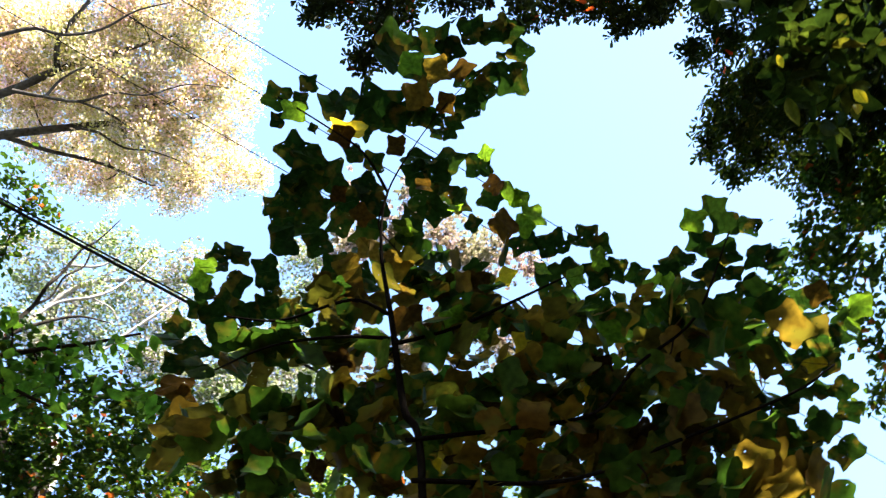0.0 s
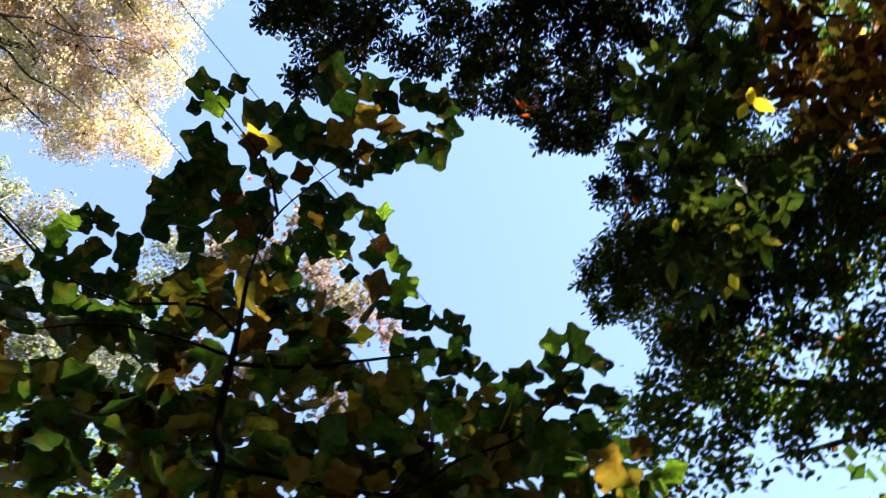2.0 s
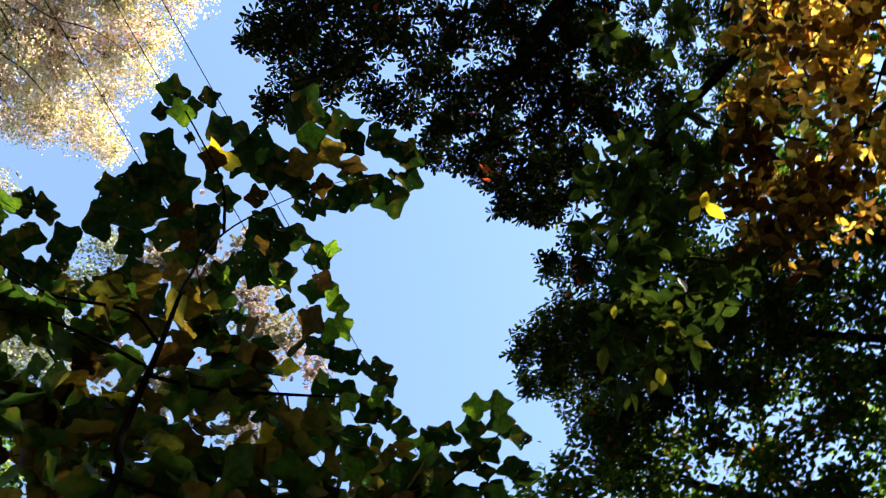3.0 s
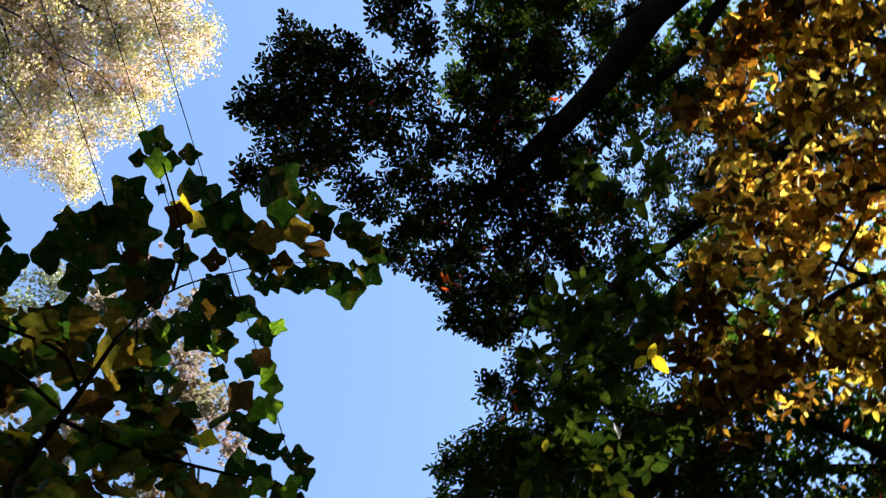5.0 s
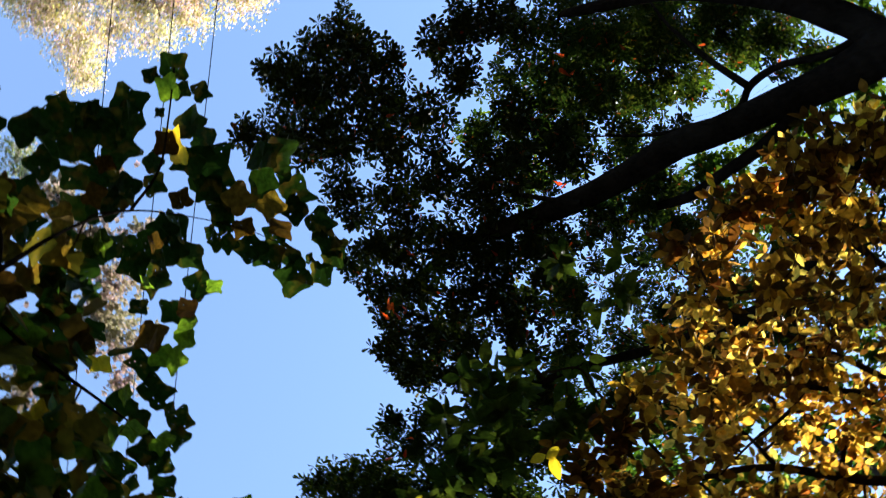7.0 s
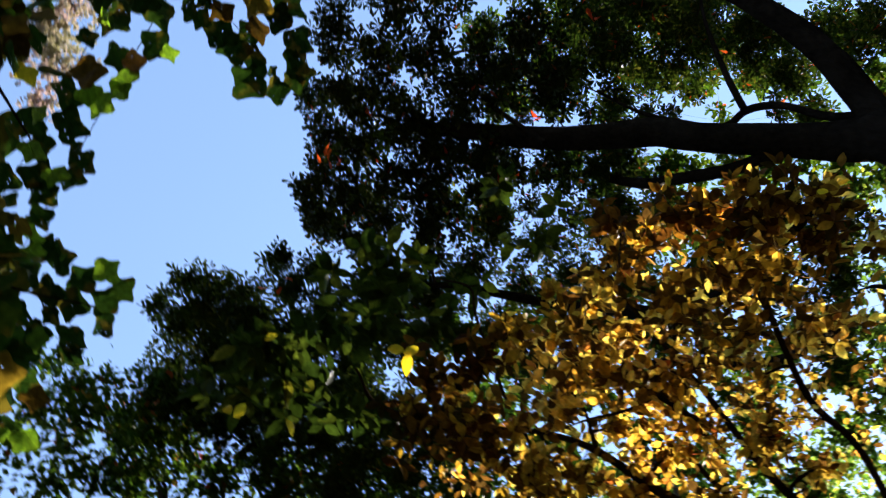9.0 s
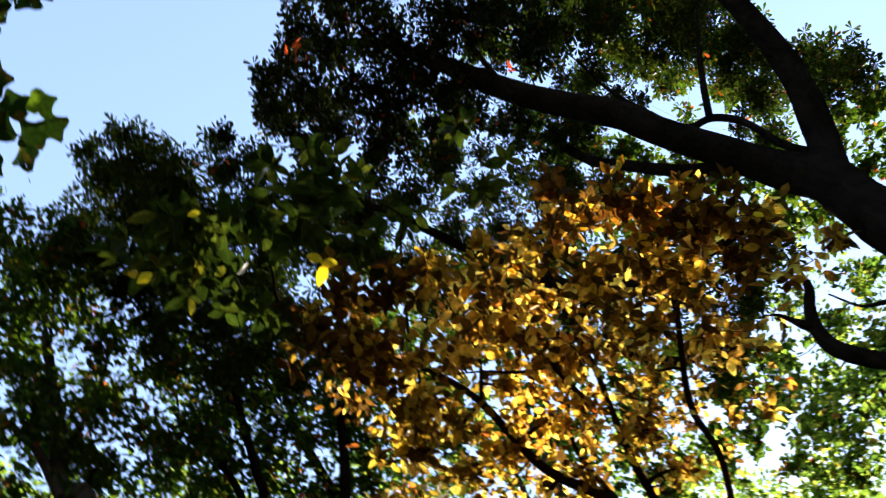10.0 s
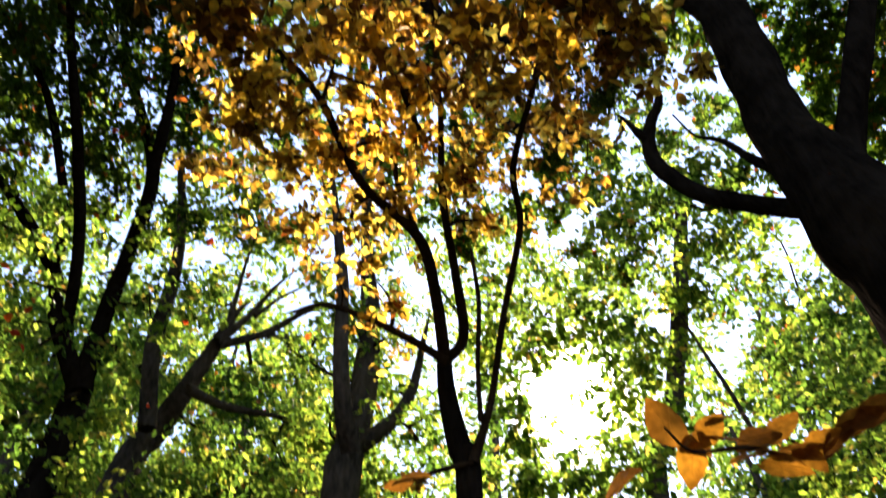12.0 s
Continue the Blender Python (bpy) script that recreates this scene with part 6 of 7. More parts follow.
RIGHT_SHADE = [(4.63, -6.80, 12.31, 0.299), (4.62, -7.19, 12.31, 0.304), (4.12, -7.13, 12.17, 0.297), (3.74, -7.03, 11.88, 0.288),
    (3.69, -7.32, 11.69, 0.305), (5.12, -6.96, 12.10, 0.284), (4.50, -7.57, 11.96, 0.266), (1.82, -6.07, 11.79, 0.282),
    (1.89, -5.51, 12.09, 0.266), (1.19, -5.90, 11.98, 0.266), (2.31, -6.27, 11.57, 0.282), (1.38, -6.41, 11.65, 0.266),
    (1.46, -5.26, 12.29, 0.266)]
RIGHT_LOW = [(2.59, -5.32, 12.61, 0.293), (2.64, -5.93, 12.28, 0.293), (2.05, -6.22, 12.25, 0.293), (1.95, -6.75, 11.94, 0.293),
    (1.85, -7.24, 11.62, 0.293), (3.30, -5.97, 12.08, 0.293), (3.07, -6.54, 11.80, 0.293), (2.62, -6.96, 11.65, 0.293),
    (2.49, -7.44, 11.33, 0.293), (3.69, -6.49, 11.63, 0.293), (3.35, -7.05, 11.36, 0.293), (3.02, -7.57, 11.08, 0.293),
    (1.42, -7.14, 11.76, 0.293), (3.33, -5.49, 12.32, 0.293), (3.90, -5.64, 12.05, 0.293)]
RIGHT_OVER = [(1.14, -3.50, 15.11, 0.31), (1.24, -3.93, 14.98, 0.31), (1.07, -4.38, 14.85, 0.31), (1.03, -4.84, 14.70, 0.31),
    (0.91, -5.27, 14.54, 0.31), (-0.09, -3.66, 15.63, 0.284), (-0.21, -4.46, 15.40, 0.246), (-0.38, -5.06, 15.18, 0.284),
    (0.80, -5.49, 13.91, 0.317), (0.84, -5.68, 13.26, 0.305), (-0.04, -5.73, 13.82, 0.317), (-0.66, -5.72, 13.81, 0.317),
    (1.31, -3.02, 15.21, 0.31), (1.55, -2.62, 15.27, 0.274)]
wood_tree("maple_tree", (4.2, -10.0, 0), "tree with backlit yellow-green leaves", RIGHT_TRUNK, [RIGHT_A], RIGHT_CROWN + RIGHT_NEAR[1::5] + RIGHT_SHADE, SUNNY, 0.1, 1.4, echo=1, more=(RIGHT_TOP + RIGHT_HIGH + RIGHT_OVER + RIGHT_LOW, SMALL, FOREST, 0.11, 2.6), singles=SUNNY_SINGLE)

TALL_TRUNK = rooted([(12.36, -14.43, 16.35, 0.141), (12.31, -14.48, 19.15, 0.135), (12.24, -14.53, 22.56, 0.111), (12.19, -14.57, 26.15, 0.081)])
TALL_A = [(12.29, -14.49, 20.53, 0.07), (11.52, -15.45, 23.27, 0.057), (10.05, -16.03, 24.88, 0.039)]
TALL_B = [(12.24, -14.54, 22.03, 0.073), (12.69, -13.18, 24.10, 0.057), (13.08, -11.93, 25.82, 0.039)]
TALL_CROWN = [(12.58, -10.94, 25.33, 0.794), (12.22, -12.18, 24.91, 0.794), (10.95, -12.78, 25.22, 0.794), (10.80, -13.96, 24.61, 0.794),
    (10.52, -15.00, 24.08, 0.492), (12.29, -13.58, 24.09, 0.794), (13.43, -12.85, 23.86, 0.794), (12.01, -14.63, 23.57, 0.681),
    (10.15, -14.52, 25.81, 0.822), (9.84, -15.82, 25.12, 0.822), (8.74, -16.32, 25.21, 0.782), (13.80, -11.62, 24.30, 0.794),
    (12.77, -13.76, 22.37, 0.73), (8.30, -17.43, 24.56, 0.782), (13.98, -12.92, 22.13, 0.73), (13.38, -14.61, 21.39, 0.621),
    (14.84, -11.35, 23.78, 0.794), (15.20, -11.59, 22.06, 0.767), (10.16, -13.43, 26.43, 0.822)]
wood_tree("poplar_tree", (9.0, -14.0, 0), "tall distant tree with backlit yellow-green crown", TALL_TRUNK, [TALL_A, TALL_B], TALL_CROWN, SUNNY, 0.19, 1.1, spray=0.35, shape=FAR)

# ---- the gold trees across the clearing ----
GOLD_TRUNK = rooted([(-12.00, 7.88, 16.23, 0.241), (-12.51, 6.52, 17.83, 0.196), (-13.02, 4.82, 19.94, 0.135)])
GOLD_A = [(-12.19, 6.89, 17.26, 0.116), (-11.32, 6.31, 18.76, 0.107), (-10.00, 5.83, 20.31, 0.098), (-9.27, 5.47, 21.02, 0.086),
    (-8.28, 5.15, 21.88, 0.062), (-7.13, 4.79, 22.93, 0.025)]
GOLD_B = [(-12.17, 7.09, 17.17, 0.137), (-11.03, 6.78, 18.77, 0.112), (-10.16, 6.78, 19.90, 0.1), (-8.89, 6.71, 20.80, 0.087),
    (-7.86, 6.69, 21.59, 0.059), (-6.77, 6.76, 22.51, 0.03)]
GOLD_C = [(-10.16, 6.78, 19.90, 0.061), (-9.40, 7.19, 20.38, 0.049), (-8.38, 7.64, 21.03, 0.037), (-7.55, 8.29, 21.68, 0.025)]
GOLD_D = [(-9.27, 5.47, 21.02, 0.072), (-9.32, 4.83, 21.39, 0.058), (-8.99, 4.15, 22.14, 0.045)]
GOLD_E = [(-8.35, 6.37, 21.50, 0.050), (-7.58, 6.40, 22.02, 0.050), (-6.80, 6.29, 22.65, 0.025)]
GOLD_F = [(-10.11, 4.50, 18.97, 0.054), (-9.62, 4.38, 19.40, 0.049), (-9.10, 4.27, 19.81, 0.041), (-8.59, 4.41, 20.13, 0.035),
    (-7.96, 4.30, 20.55, 0.027), (-7.39, 3.94, 21.08, 0.022), (-6.78, 3.76, 21.55, 0.011)]
GOLD_G = [(-9.55, 5.57, 19.46, 0.047), (-9.00, 5.74, 19.80, 0.040), (-8.41, 5.87, 20.15, 0.033), (-7.84, 5.75, 20.66, 0.026),
    (-7.23, 5.84, 21.10, 0.020), (-6.47, 5.65, 21.64, 0.015), (-5.64, 5.74, 22.08, 0.009)]
GOLD_I = [(-9.00, 5.74, 19.80, 0.033), (-8.79, 5.42, 20.23, 0.028), (-8.45, 5.23, 20.66, 0.022), (-8.09, 5.30, 21.03, 0.011)]
GOLD_J = [(-8.59, 4.41, 20.13, 0.025), (-8.49, 4.06, 20.37, 0.021), (-8.20, 3.73, 20.79, 0.012), (-8.12, 3.41, 21.10, 0.009)]
GOLD_K = [(-8.41, 5.87, 20.15, 0.028), (-7.93, 6.18, 20.49, 0.025), (-7.41, 6.67, 20.76, 0.02), (-7.21, 7.17, 20.88, 0.011)]
GOLD_H = [(-8.57, 6.47, 20.11, 0.036), (-8.11, 6.64, 20.37, 0.029), (-7.62, 7.00, 20.56, 0.024), (-7.10, 7.15, 20.93, 0.018),
    (-6.40, 7.50, 21.27, 0.009)]
GOLD_CROWN = [(-10.25, 4.54, 21.34, 0.888), (-9.37, 4.61, 22.31, 0.832), (-8.38, 4.54, 23.30, 0.85), (-7.26, 4.58, 24.23, 0.789),
    (-6.16, 4.32, 25.12, 0.644), (-6.26, 5.38, 24.35, 0.71), (-7.32, 5.59, 23.43, 0.773), (-8.29, 5.50, 22.56, 0.756),
    (-9.38, 5.27, 21.59, 0.74), (-10.23, 5.52, 21.10, 0.74), (-9.89, 6.40, 21.01, 0.666), (-8.90, 6.25, 21.87, 0.75),
    (-7.80, 6.32, 22.63, 0.76), (-6.61, 6.41, 23.44, 0.695), (-5.76, 6.65, 24.14, 0.536), (-6.07, 7.46, 23.59, 0.626),
    (-7.35, 7.39, 22.89, 0.773), (-8.48, 7.39, 22.01, 0.76), (-7.87, 8.14, 22.19, 0.689), (-6.74, 8.35, 22.73, 0.695),
    (-5.56, 8.45, 23.36, 0.626), (-5.17, 8.51, 23.66, 0.316), (-8.65, 8.31, 21.58, 0.547), (-7.22, 8.90, 22.35, 0.464)]
GOLD_HIGH = [(-7.83, 6.74, 21.02, 0.861), (-7.43, 5.99, 21.98, 0.88), (-6.88, 5.05, 22.96, 0.825), (-6.60, 4.04, 23.79, 0.766),
    (-6.07, 3.63, 24.53, 0.469), (-6.29, 6.33, 22.80, 0.675), (-5.81, 5.61, 23.46, 0.608), (-6.79, 7.11, 21.84, 0.807),
    (-6.42, 7.94, 21.31, 0.651), (-5.62, 7.71, 22.09, 0.589), (-4.88, 7.97, 22.40, 0.327), (-8.05, 4.49, 22.67, 0.9),
    (-7.58, 3.40, 24.12, 0.939), (-8.50, 5.58, 21.11, 0.861)]
GOLD_LEFT = [(-11.17, 4.63, 22.91, 0.719), (-10.26, 4.88, 23.31, 0.719), (-11.05, 5.69, 22.71, 0.719), (-10.24, 5.96, 23.05, 0.719), (-9.40, 5.55, 23.54, 0.719), (-11.13, 6.89, 22.31, 0.719),
    (-10.32, 6.91, 22.72, 0.719), (-9.60, 6.79, 23.09, 0.719), (-10.63, 7.72, 22.28, 0.607), (-9.78, 7.89, 22.63, 0.671), (-8.87, 8.33, 22.87, 0.671), (-9.85, 8.56, 22.33, 0.511),
    (-8.95, 8.94, 22.58, 0.511), (-12.03, 4.90, 22.37, 0.799), (-12.01, 6.33, 21.99, 0.799), (-8.66, 4.83, 24.00, 0.639)]
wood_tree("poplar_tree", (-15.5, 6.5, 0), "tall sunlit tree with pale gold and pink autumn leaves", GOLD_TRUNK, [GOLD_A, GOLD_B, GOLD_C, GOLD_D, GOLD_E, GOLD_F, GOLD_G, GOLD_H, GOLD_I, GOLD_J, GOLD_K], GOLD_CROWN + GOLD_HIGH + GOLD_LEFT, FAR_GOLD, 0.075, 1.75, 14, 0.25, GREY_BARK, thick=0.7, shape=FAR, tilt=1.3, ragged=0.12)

PALE_TRUNK = rooted([(-6.87, 11.52, 13.60, 0.188), (-7.85, 10.43, 15.41, 0.149), (-8.03, 9.66, 17.17, 0.104)])
PALE_A = [(-7.88, 10.24, 15.52, 0.054), (-7.49, 9.30, 17.64, 0.040), (-7.00, 9.04, 18.62, 0.025), (-6.64, 8.94, 19.40, 0.017)]
PALE_B = [(-8.69, 9.57, 15.53, 0.087), (-8.11, 9.38, 16.65, 0.064), (-7.41, 9.10, 17.79, 0.052), (-5.84, 9.67, 19.30, 0.027)]
PALE_C = [(-7.57, 8.75, 15.65, 0.037), (-7.28, 8.66, 16.11, 0.030), (-6.81, 8.68, 16.45, 0.030), (-6.51, 8.66, 16.84, 0.023),
    (-6.25, 8.53, 17.39, 0.019), (-6.11, 8.39, 17.76, 0.012)]
PALE_D = [(-6.31, 9.34, 15.63, 0.041), (-5.71, 9.08, 16.55, 0.031), (-5.28, 8.91, 17.29, 0.018)]
PALE_E = [(-6.81, 8.68, 16.45, 0.019), (-6.44, 8.99, 16.56, 0.015), (-6.27, 9.45, 16.47, 0.009)]
PALE_F = [(-7.31, 8.13, 16.65, 0.03), (-6.81, 8.26, 17.05, 0.025), (-6.42, 8.07, 17.56, 0.012)]
PALE_CROWN = [(-8.00, 8.41, 17.89, 0.469), (-7.38, 8.57, 18.70, 0.535), (-6.66, 9.06, 18.74, 0.535), (-8.41, 9.00, 17.36, 0.587),
    (-7.49, 9.30, 17.64, 0.652), (-6.65, 9.95, 18.25, 0.668), (-5.96, 9.67, 19.26, 0.493), (-5.81, 10.33, 18.33, 0.601),
    (-8.16, 9.66, 16.44, 0.572), (-7.26, 10.15, 17.23, 0.587), (-4.34, 10.45, 18.09, 0.652), (-3.11, 10.56, 18.30, 0.652),
    (-3.40, 11.02, 17.33, 0.636), (-4.57, 10.88, 17.12, 0.636), (-5.78, 9.21, 19.57, 0.356), (-3.33, 9.43, 20.63, 0.561),
    (-3.39, 10.17, 19.66, 0.616), (-8.79, 8.23, 17.57, 0.391), (-6.01, 10.67, 17.41, 0.522)]
PALE_BACK = [(-2.34, 9.21, 21.44, 0.861), (-0.80, 8.09, 22.58, 0.66), (1.10, 9.18, 21.56, 0.861), (-1.23, 9.01, 21.63, 0.717),
    (2.26, 9.29, 21.41, 0.488), (-2.53, 8.22, 22.39, 0.499), (-2.70, 10.15, 20.36, 0.701), (-0.09, 8.91, 21.71, 0.717),
    (-1.95, 11.06, 19.35, 0.822), (-0.34, 10.96, 19.51, 0.822), (1.53, 10.53, 19.71, 0.822), (0.54, 9.37, 21.50, 0.516)]
PALE_LOW = [(-5.53, 10.91, 17.42, 0.522), (-4.67, 11.26, 17.45, 0.574), (-3.83, 11.39, 17.58, 0.574), (-3.31, 10.88, 18.05, 0.522), (-5.20, 11.53, 17.09, 0.522), (-4.29, 10.76, 17.90, 0.522),
    (-2.96, 11.51, 17.69, 0.522), (-6.12, 10.66, 17.37, 0.469), (-2.55, 10.98, 18.12, 0.469), (-3.48, 12.00, 17.22, 0.522)]
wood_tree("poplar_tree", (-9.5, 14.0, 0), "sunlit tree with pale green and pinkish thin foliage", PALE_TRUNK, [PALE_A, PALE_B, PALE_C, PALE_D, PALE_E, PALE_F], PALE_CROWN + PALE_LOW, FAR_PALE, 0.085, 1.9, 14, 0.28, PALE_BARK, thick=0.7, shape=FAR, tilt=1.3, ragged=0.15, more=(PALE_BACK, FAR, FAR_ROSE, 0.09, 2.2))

WEST_TRUNK = rooted([(-4.28, 7.28, 8.65, 0.129), (-4.83, 6.87, 9.60, 0.106), (-5.80, 6.11, 10.70, 0.081), (-6.25, 5.22, 11.74, 0.051)])
WEST_A = [(-4.83, 6.87, 9.60, 0.061), (-4.39, 6.66, 10.29, 0.046), (-3.75, 6.69, 10.83, 0.023)]
WEST_B = [(-5.49, 6.31, 10.89, 0.041), (-5.37, 6.05, 11.13, 0.036), (-5.26, 5.93, 11.39, 0.031), (-5.14, 5.72, 11.58, 0.026),
    (-5.04, 5.63, 11.80, 0.023), (-4.90, 5.42, 12.11, 0.017), (-4.75, 5.35, 12.34, 0.013), (-4.55, 5.15, 12.64, 0.0068)]
WEST_C = [(-5.26, 5.93, 11.39, 0.021), (-5.13, 5.90, 11.61, 0.018), (-5.05, 5.73, 11.87, 0.015), (-4.88, 5.66, 12.12, 0.012),
    (-4.85, 5.42, 12.37, 0.0068)]
WEST_D = [(-5.41, 6.17, 11.03, 0.033), (-5.11, 6.14, 11.34, 0.025), (-4.78, 6.17, 11.62, 0.017), (-4.48, 6.32, 11.79, 0.0083)]
WEST_CROWN = [(-4.57, 6.65, 9.79, 0.375), (-4.03, 6.84, 9.92, 0.375), (-3.49, 6.91, 10.10, 0.375), (-2.83, 7.06, 9.96, 0.368),
    (-4.16, 6.83, 9.16, 0.394), (-3.54, 6.97, 9.33, 0.394), (-2.87, 7.15, 9.45, 0.394), (-2.13, 7.16, 9.68, 0.43),
    (-4.17, 6.58, 10.46, 0.277), (-4.90, 6.36, 10.25, 0.308), (-3.53, 6.77, 10.60, 0.277), (-5.85, 4.51, 12.30, 0.271),
    (-5.58, 4.88, 12.28, 0.271), (-5.73, 5.14, 12.07, 0.237), (-5.73, 5.39, 11.70, 0.2), (-5.38, 4.96, 12.34, 0.17),
    (-1.50, 7.08, 9.89, 0.43), (-0.69, 7.06, 10.00, 0.43), (-2.57, 6.93, 10.28, 0.297)]
WEST_LOW = [(-4.06, 5.25, 8.54, 0.376), (-3.65, 5.27, 8.74, 0.376), (-3.20, 5.38, 8.88, 0.351), (-2.76, 5.51, 8.96, 0.313), (-3.92, 5.66, 8.29, 0.388), (-3.46, 5.74, 8.47, 0.388),
    (-2.96, 5.81, 8.65, 0.376), (-2.47, 5.90, 8.76, 0.313), (-3.82, 6.04, 8.01, 0.388), (-3.36, 6.12, 8.18, 0.388), (-2.81, 6.20, 8.36, 0.376), (-2.30, 6.22, 8.54, 0.313),
    (-4.13, 4.88, 8.76, 0.275), (-3.80, 4.98, 8.88, 0.250), (-4.36, 5.36, 8.26, 0.388), (-4.25, 5.83, 7.94, 0.388), (-4.42, 4.92, 8.56, 0.313)]
wood_tree("maple_tree", (-6.5, 8.5, 0), "tree with shaded dark green leaves", WEST_TRUNK, [WEST_A, WEST_B, WEST_C, WEST_D], WEST_CROWN + WEST_LOW, FOREST, 0.1, 1.6)

# ---- the wood around ----
def woods_tree(az, away, height, spread, low, label, leaf=0.19, shady=False):
    """A whole tree by its bearing, distance, height, crown's half width and the height where the crown begins."""
    x, y = away * math.sin(radians(az)), away * math.cos(radians(az))
    g = 0.011 * height + 0.05
    bend = np.random.normal(size=(3, 2)) * 0.3
    trunk = [(x, y, -0.3, g * 1.9), (x, y, 0.3, g * 1.25), (x + bend[0, 0] * 0.4, y + bend[0, 1] * 0.4, height * 0.3, g), (x + bend[1, 0], y + bend[1, 1], height * 0.62, g * 0.6), (x + bend[2, 0], y + bend[2, 1], height * 0.92, g * 0.15)]
    limbs, boughs = [], []
    for i in range(11):
        a, z0 = i * 2.4 + random.uniform(-0.4, 0.4), low * 0.8 + (height * 0.85 - low * 0.8) * i / 11
        k = spread * (1 - 0.55 * i / 11) * random.uniform(0.7, 1.1)
        s = spline(trunk[1:], 6)
        p = s[int(np.argmin(np.abs(s[:, 2] - z0)))]
        limbs.append([(p[0], p[1], p[2], p[3] * 0.5), (p[0] + 0.5 * k * math.cos(a), p[1] + 0.5 * k * math.sin(a), p[2] + 0.35 * k, p[3] * 0.3), (p[0] + k * math.cos(a), p[1] + k * math.sin(a), p[2] + 0.55 * k, 0.015)])
        for f in (0.45, 0.7, 0.95):
            for _ in range(2):
                boughs.append((p[0] + f * k * math.cos(a) + random.gauss(0, 0.6), p[1] + f * k * math.sin(a) + random.gauss(0, 0.6), p[2] + 0.5 * f * k + random.gauss(0, 0.5), random.uniform(0.55, 0.95)))
    for _ in range(10):
        boughs.append((x + random.gauss(0, spread * 0.35), y + random.gauss(0, spread * 0.35), random.uniform(height * 0.8, height), random.uniform(0.5, 0.9)))
    wood_tree("maple_tree", (x, y, 0), label, trunk, limbs, boughs, FOREST if shady else SUNNY, leaf, 1.4, spray=leaf * 2.4, fine=12, shape=FAR)


# bearing, distance, height, crown's half width, crown's foot
SOUTH_WOODS = ((82, 15, 18, 3.4, 5), (92, 18, 22, 3.6, 6), (101, 16, 20, 3.4, 5), (110, 19, 24, 3.6, 6), (118, 17, 20, 3.2, 6), (127, 19, 22, 3.4, 6), (134, 20, 19, 3.0, 5), (143, 24, 18, 3.6, 4), (138, 31, 31, 4.0, 8), (153, 31, 30, 4.0, 8), (146, 33, 26, 4.0, 6))
# Trees from bearing 197 on are unseen, added to close off stray light.
WEST_WOODS = ((154, 20, 15, 3.0, 4), (160, 19, 20, 3.0, 5), (168, 18, 22, 3.4, 5), (176, 17, 22, 3.6, 6), (186, 16, 20, 3.4, 5), (197, 18, 20, 3.8, 6), (212, 15, 17, 3.6, 5), (236, 19, 18, 4.0, 5), (262, 16, 16, 3.6, 5), (290, 20, 14, 3.8, 4))
FAR_WOODS = ((96, 26, 32, 4.4, 8), (106, 28, 34, 4.6, 8), (116, 27, 33, 4.4, 8), (125, 28, 33, 4.4, 8), (165, 27, 33, 4.2, 8), (174, 28, 34, 4.4, 8), (184, 26, 32, 4.4, 8))
# Mostly out of view: trees added to block low light from the north.
NORTH_WOODS_SCREEN = ((22, 18, 22, 3.6, 4), (45, 18, 14, 3.6, 4), (62, 15, 14, 3.4, 4), (72, 14, 16, 3.4, 4), (-12, 20, 24, 3.8, 4), (-38, 26, 15, 4.0, 4), (6, 18, 23, 3.6, 4), (33, 19, 14, 3.6, 4), (-26, 22, 14, 3.6, 4), (-58, 24, 14, 4.0, 4), (-85, 22, 15, 4.0, 4))
for number, (az, away, height, spread, low) in enumerate(SOUTH_WOODS + WEST_WOODS + FAR_WOODS + NORTH_WOODS_SCREEN):
    # Every third tree takes the darker leaf as shade, the rest backlit colours.
    shady = number % 3 == 1
    woods_tree(az, away, height, spread, low, "tall woodland maple with deep green leaves" if shady else "tall woodland maple with thin yellow-green leaves coloured as backlit", (0.22 if away < 24 else 0.29) if 80 < az < 190 or -30 < az < 30 else 0.4, shady)

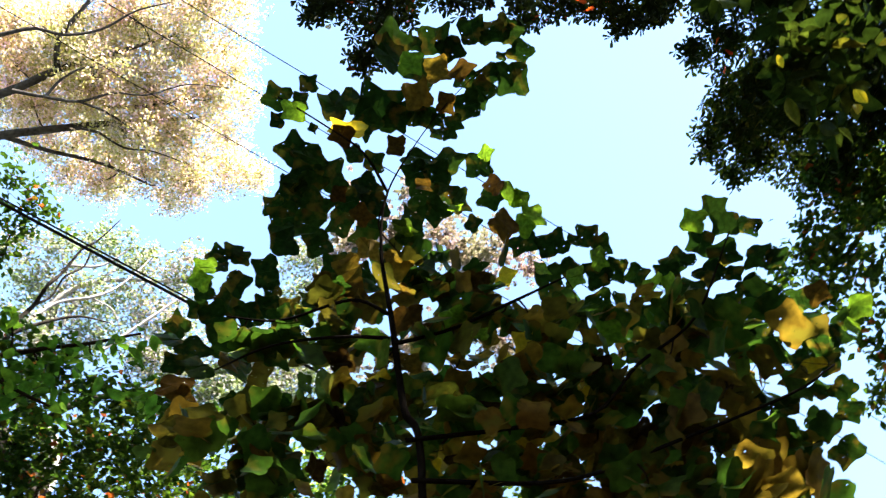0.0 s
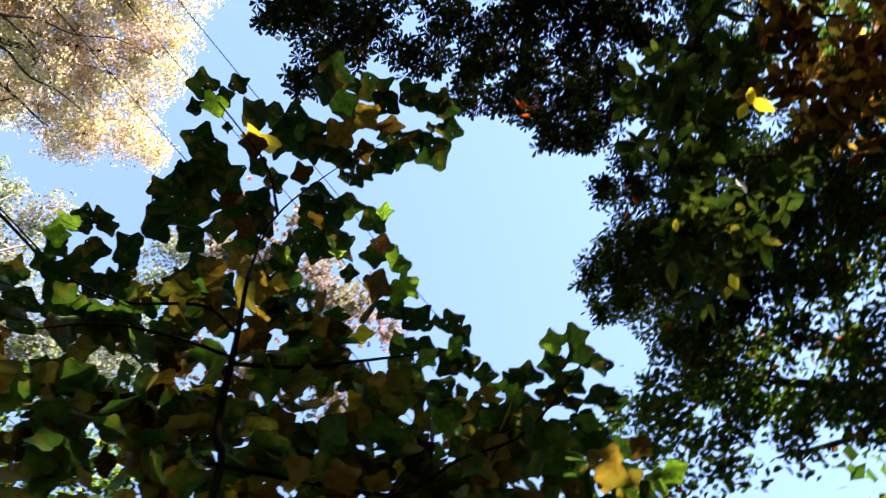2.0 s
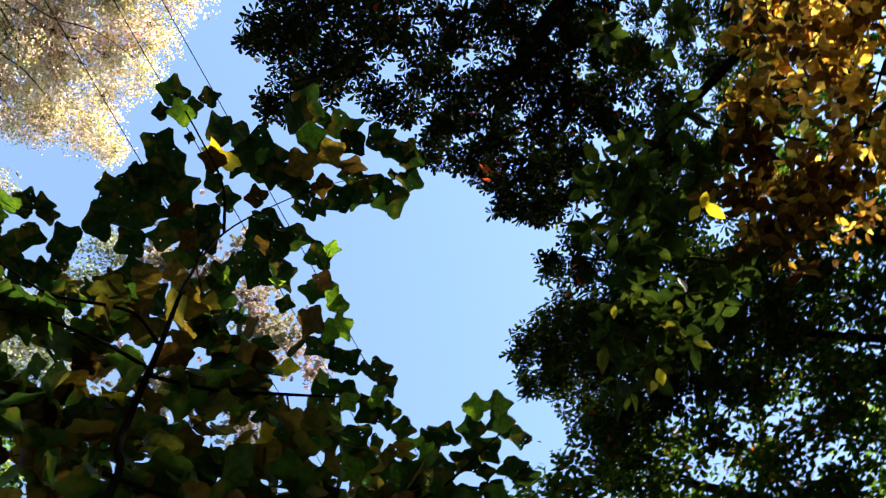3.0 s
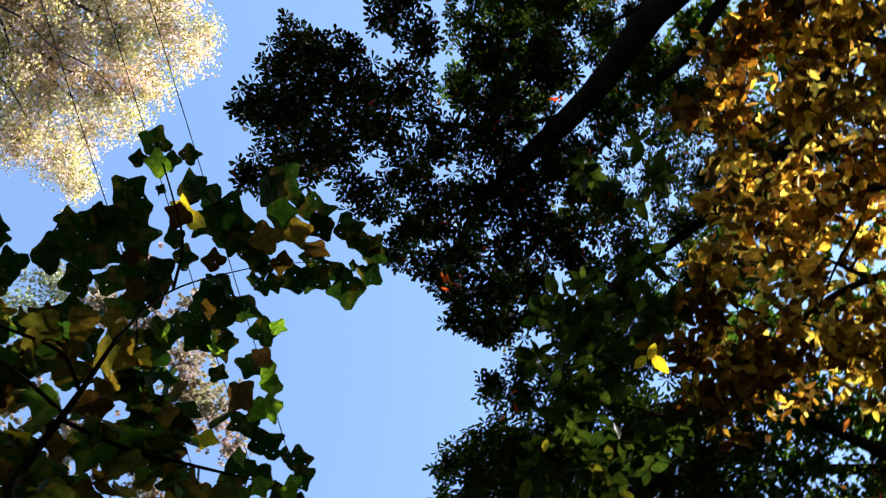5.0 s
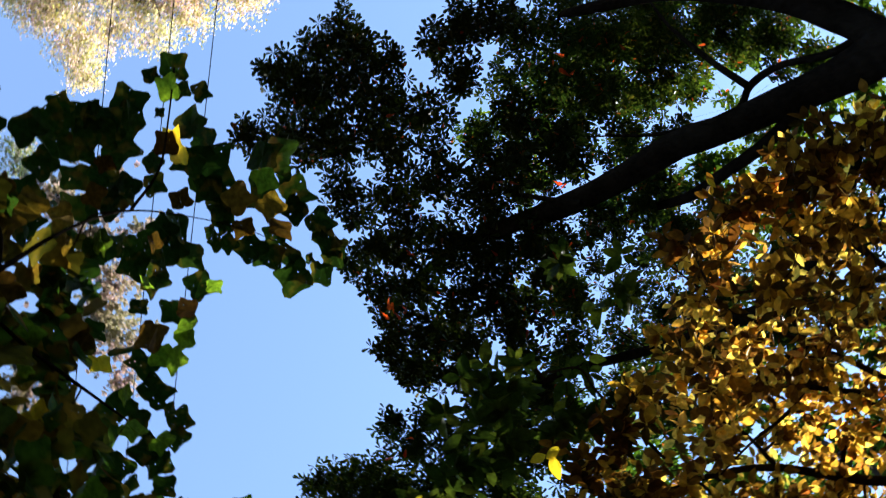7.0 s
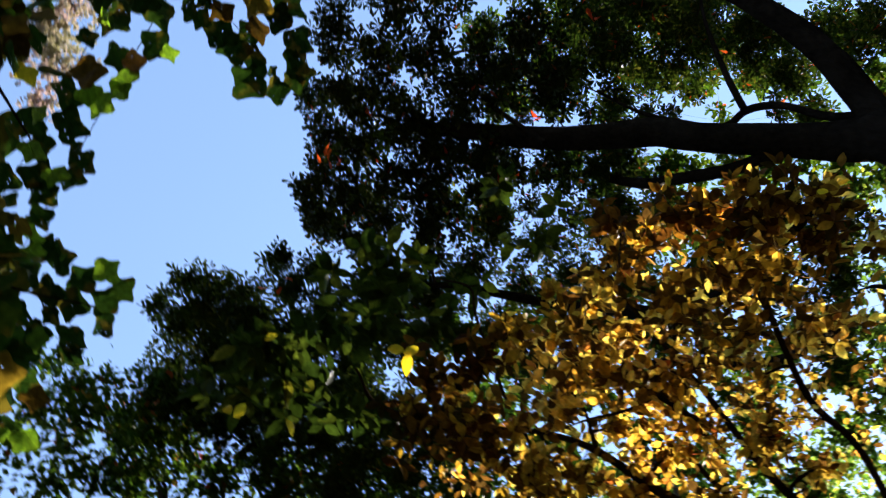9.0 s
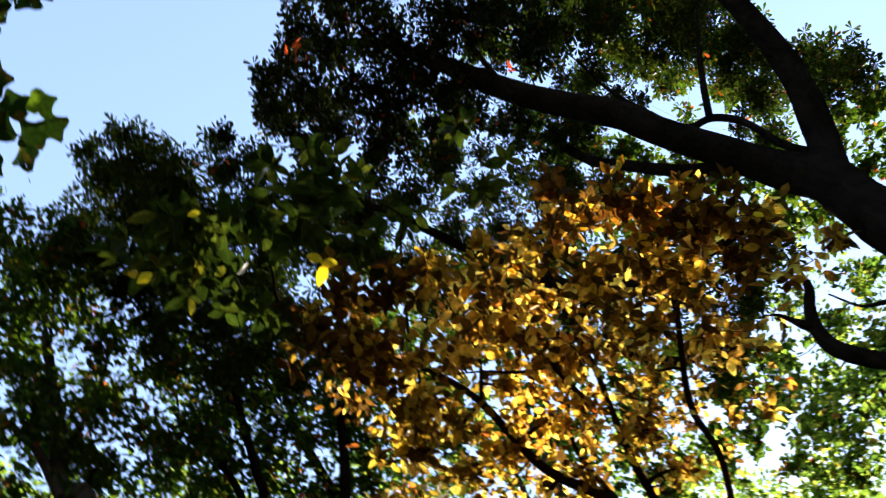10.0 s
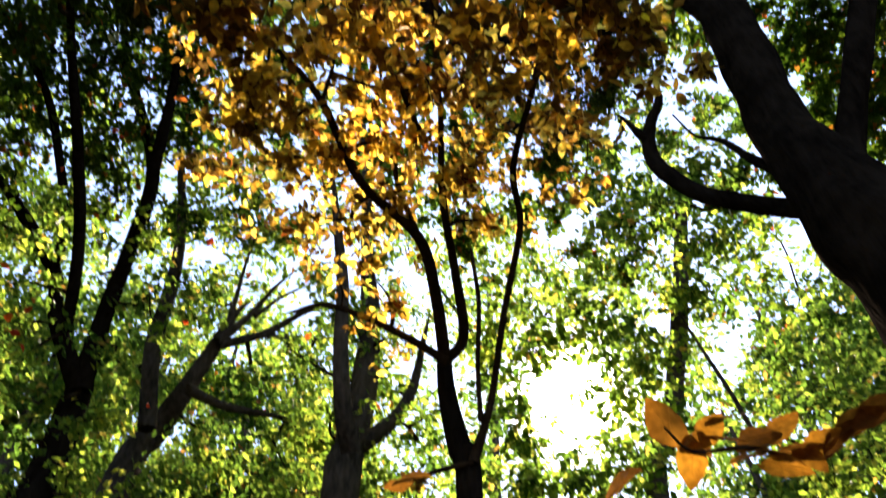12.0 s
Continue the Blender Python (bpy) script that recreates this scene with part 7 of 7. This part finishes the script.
# ---- the low dogwood branch ----
dog = thing("dogwood_tree", (-2.2, 3.4, 0), "small dogwood with spreading twigs of green leaves coloured as backlit", "tree")
DOG_STEM = [(-3.2, 3.6, -0.2, 0.05), (-3.2, 3.6, 0.4, 0.04), (-3.1, 3.5, 2.5, 0.03)] + [(-2.20, 2.58, 4.71, 0.018), (-2.05, 2.33, 4.86, 0.015), (-1.81, 2.25, 4.92, 0.011), (-1.56, 2.20, 4.95, 0.0084),
    (-1.33, 2.13, 4.97, 0.0055)]
DOG_B = [(-2.05, 2.33, 4.86, 0.012), (-1.80, 2.34, 4.73, 0.0084), (-1.63, 2.36, 4.67, 0.0055)]
limb("trunk", DOG_STEM, dog, TWIG, 10, 0.08)
limb("branch", DOG_B, dog, TWIG, 7, 0.08)
crown(dog, [(-1.88, 2.32, 4.83, 0.115), (-1.78, 2.30, 4.90, 0.103), (-1.64, 2.24, 4.89, 0.095), (-1.55, 2.24, 4.93, 0.073),
    (-1.41, 2.19, 4.90, 0.066), (-1.32, 2.15, 4.96, 0.038), (-1.80, 2.36, 4.72, 0.101), (-1.70, 2.35, 4.77, 0.079),
    (-1.96, 2.15, 5.03, 0.041), (-2.06, 2.27, 4.90, 0.147), (-1.31, 2.37, 4.81, 0.038), (-1.80, 2.34, 4.59, 0.055)], OVATE, BACKLIT_GREEN, 0.085, 2.0, 5, [DOG_STEM[2:], DOG_B], flat=0.5, tilt=0.4, thick=0.25, spray=0.1)
under(dog)

# ---- overhead wires ----
def wire(name, a, b, r, label, sag=0.25):
    """A wire from a to b with a slight sag."""
    a, b = np.array(a), np.array(b)
    line = []
    for s in np.linspace(0, 1, 41):
        p = a + (b - a) * s
        line.append((p[0], p[1], p[2] - sag * 4 * s * (1 - s), r))
    v, f = tube_data(np.array(line), 6)
    tagged(mesh_object(name, v, f, CABLE), label, "cable", "overhead wires")


WIRE_WAY = np.array((math.sin(radians(63.9)), math.cos(radians(63.9)), 0))
for foot, r, words in (((-0.5, 2.3, 9.12), 0.004, "thin black power line high overhead"), ((-1.9, 2.02, 9.12), 0.004, "thin black power line high overhead"),
                       ((-2.1, 2.5, 9.12), 0.004, "thin black power line high overhead"), ((-1.9, 2.3, 6.1), 0.009, "thick black cable below the power lines"), ((-1.9, 2.3, 6.14), 0.005, "black cable lashed along a thicker one")):
    wire("power_line", np.array(foot) - 32 * WIRE_WAY, np.array(foot) + 32 * WIRE_WAY, r, words, 0.12)
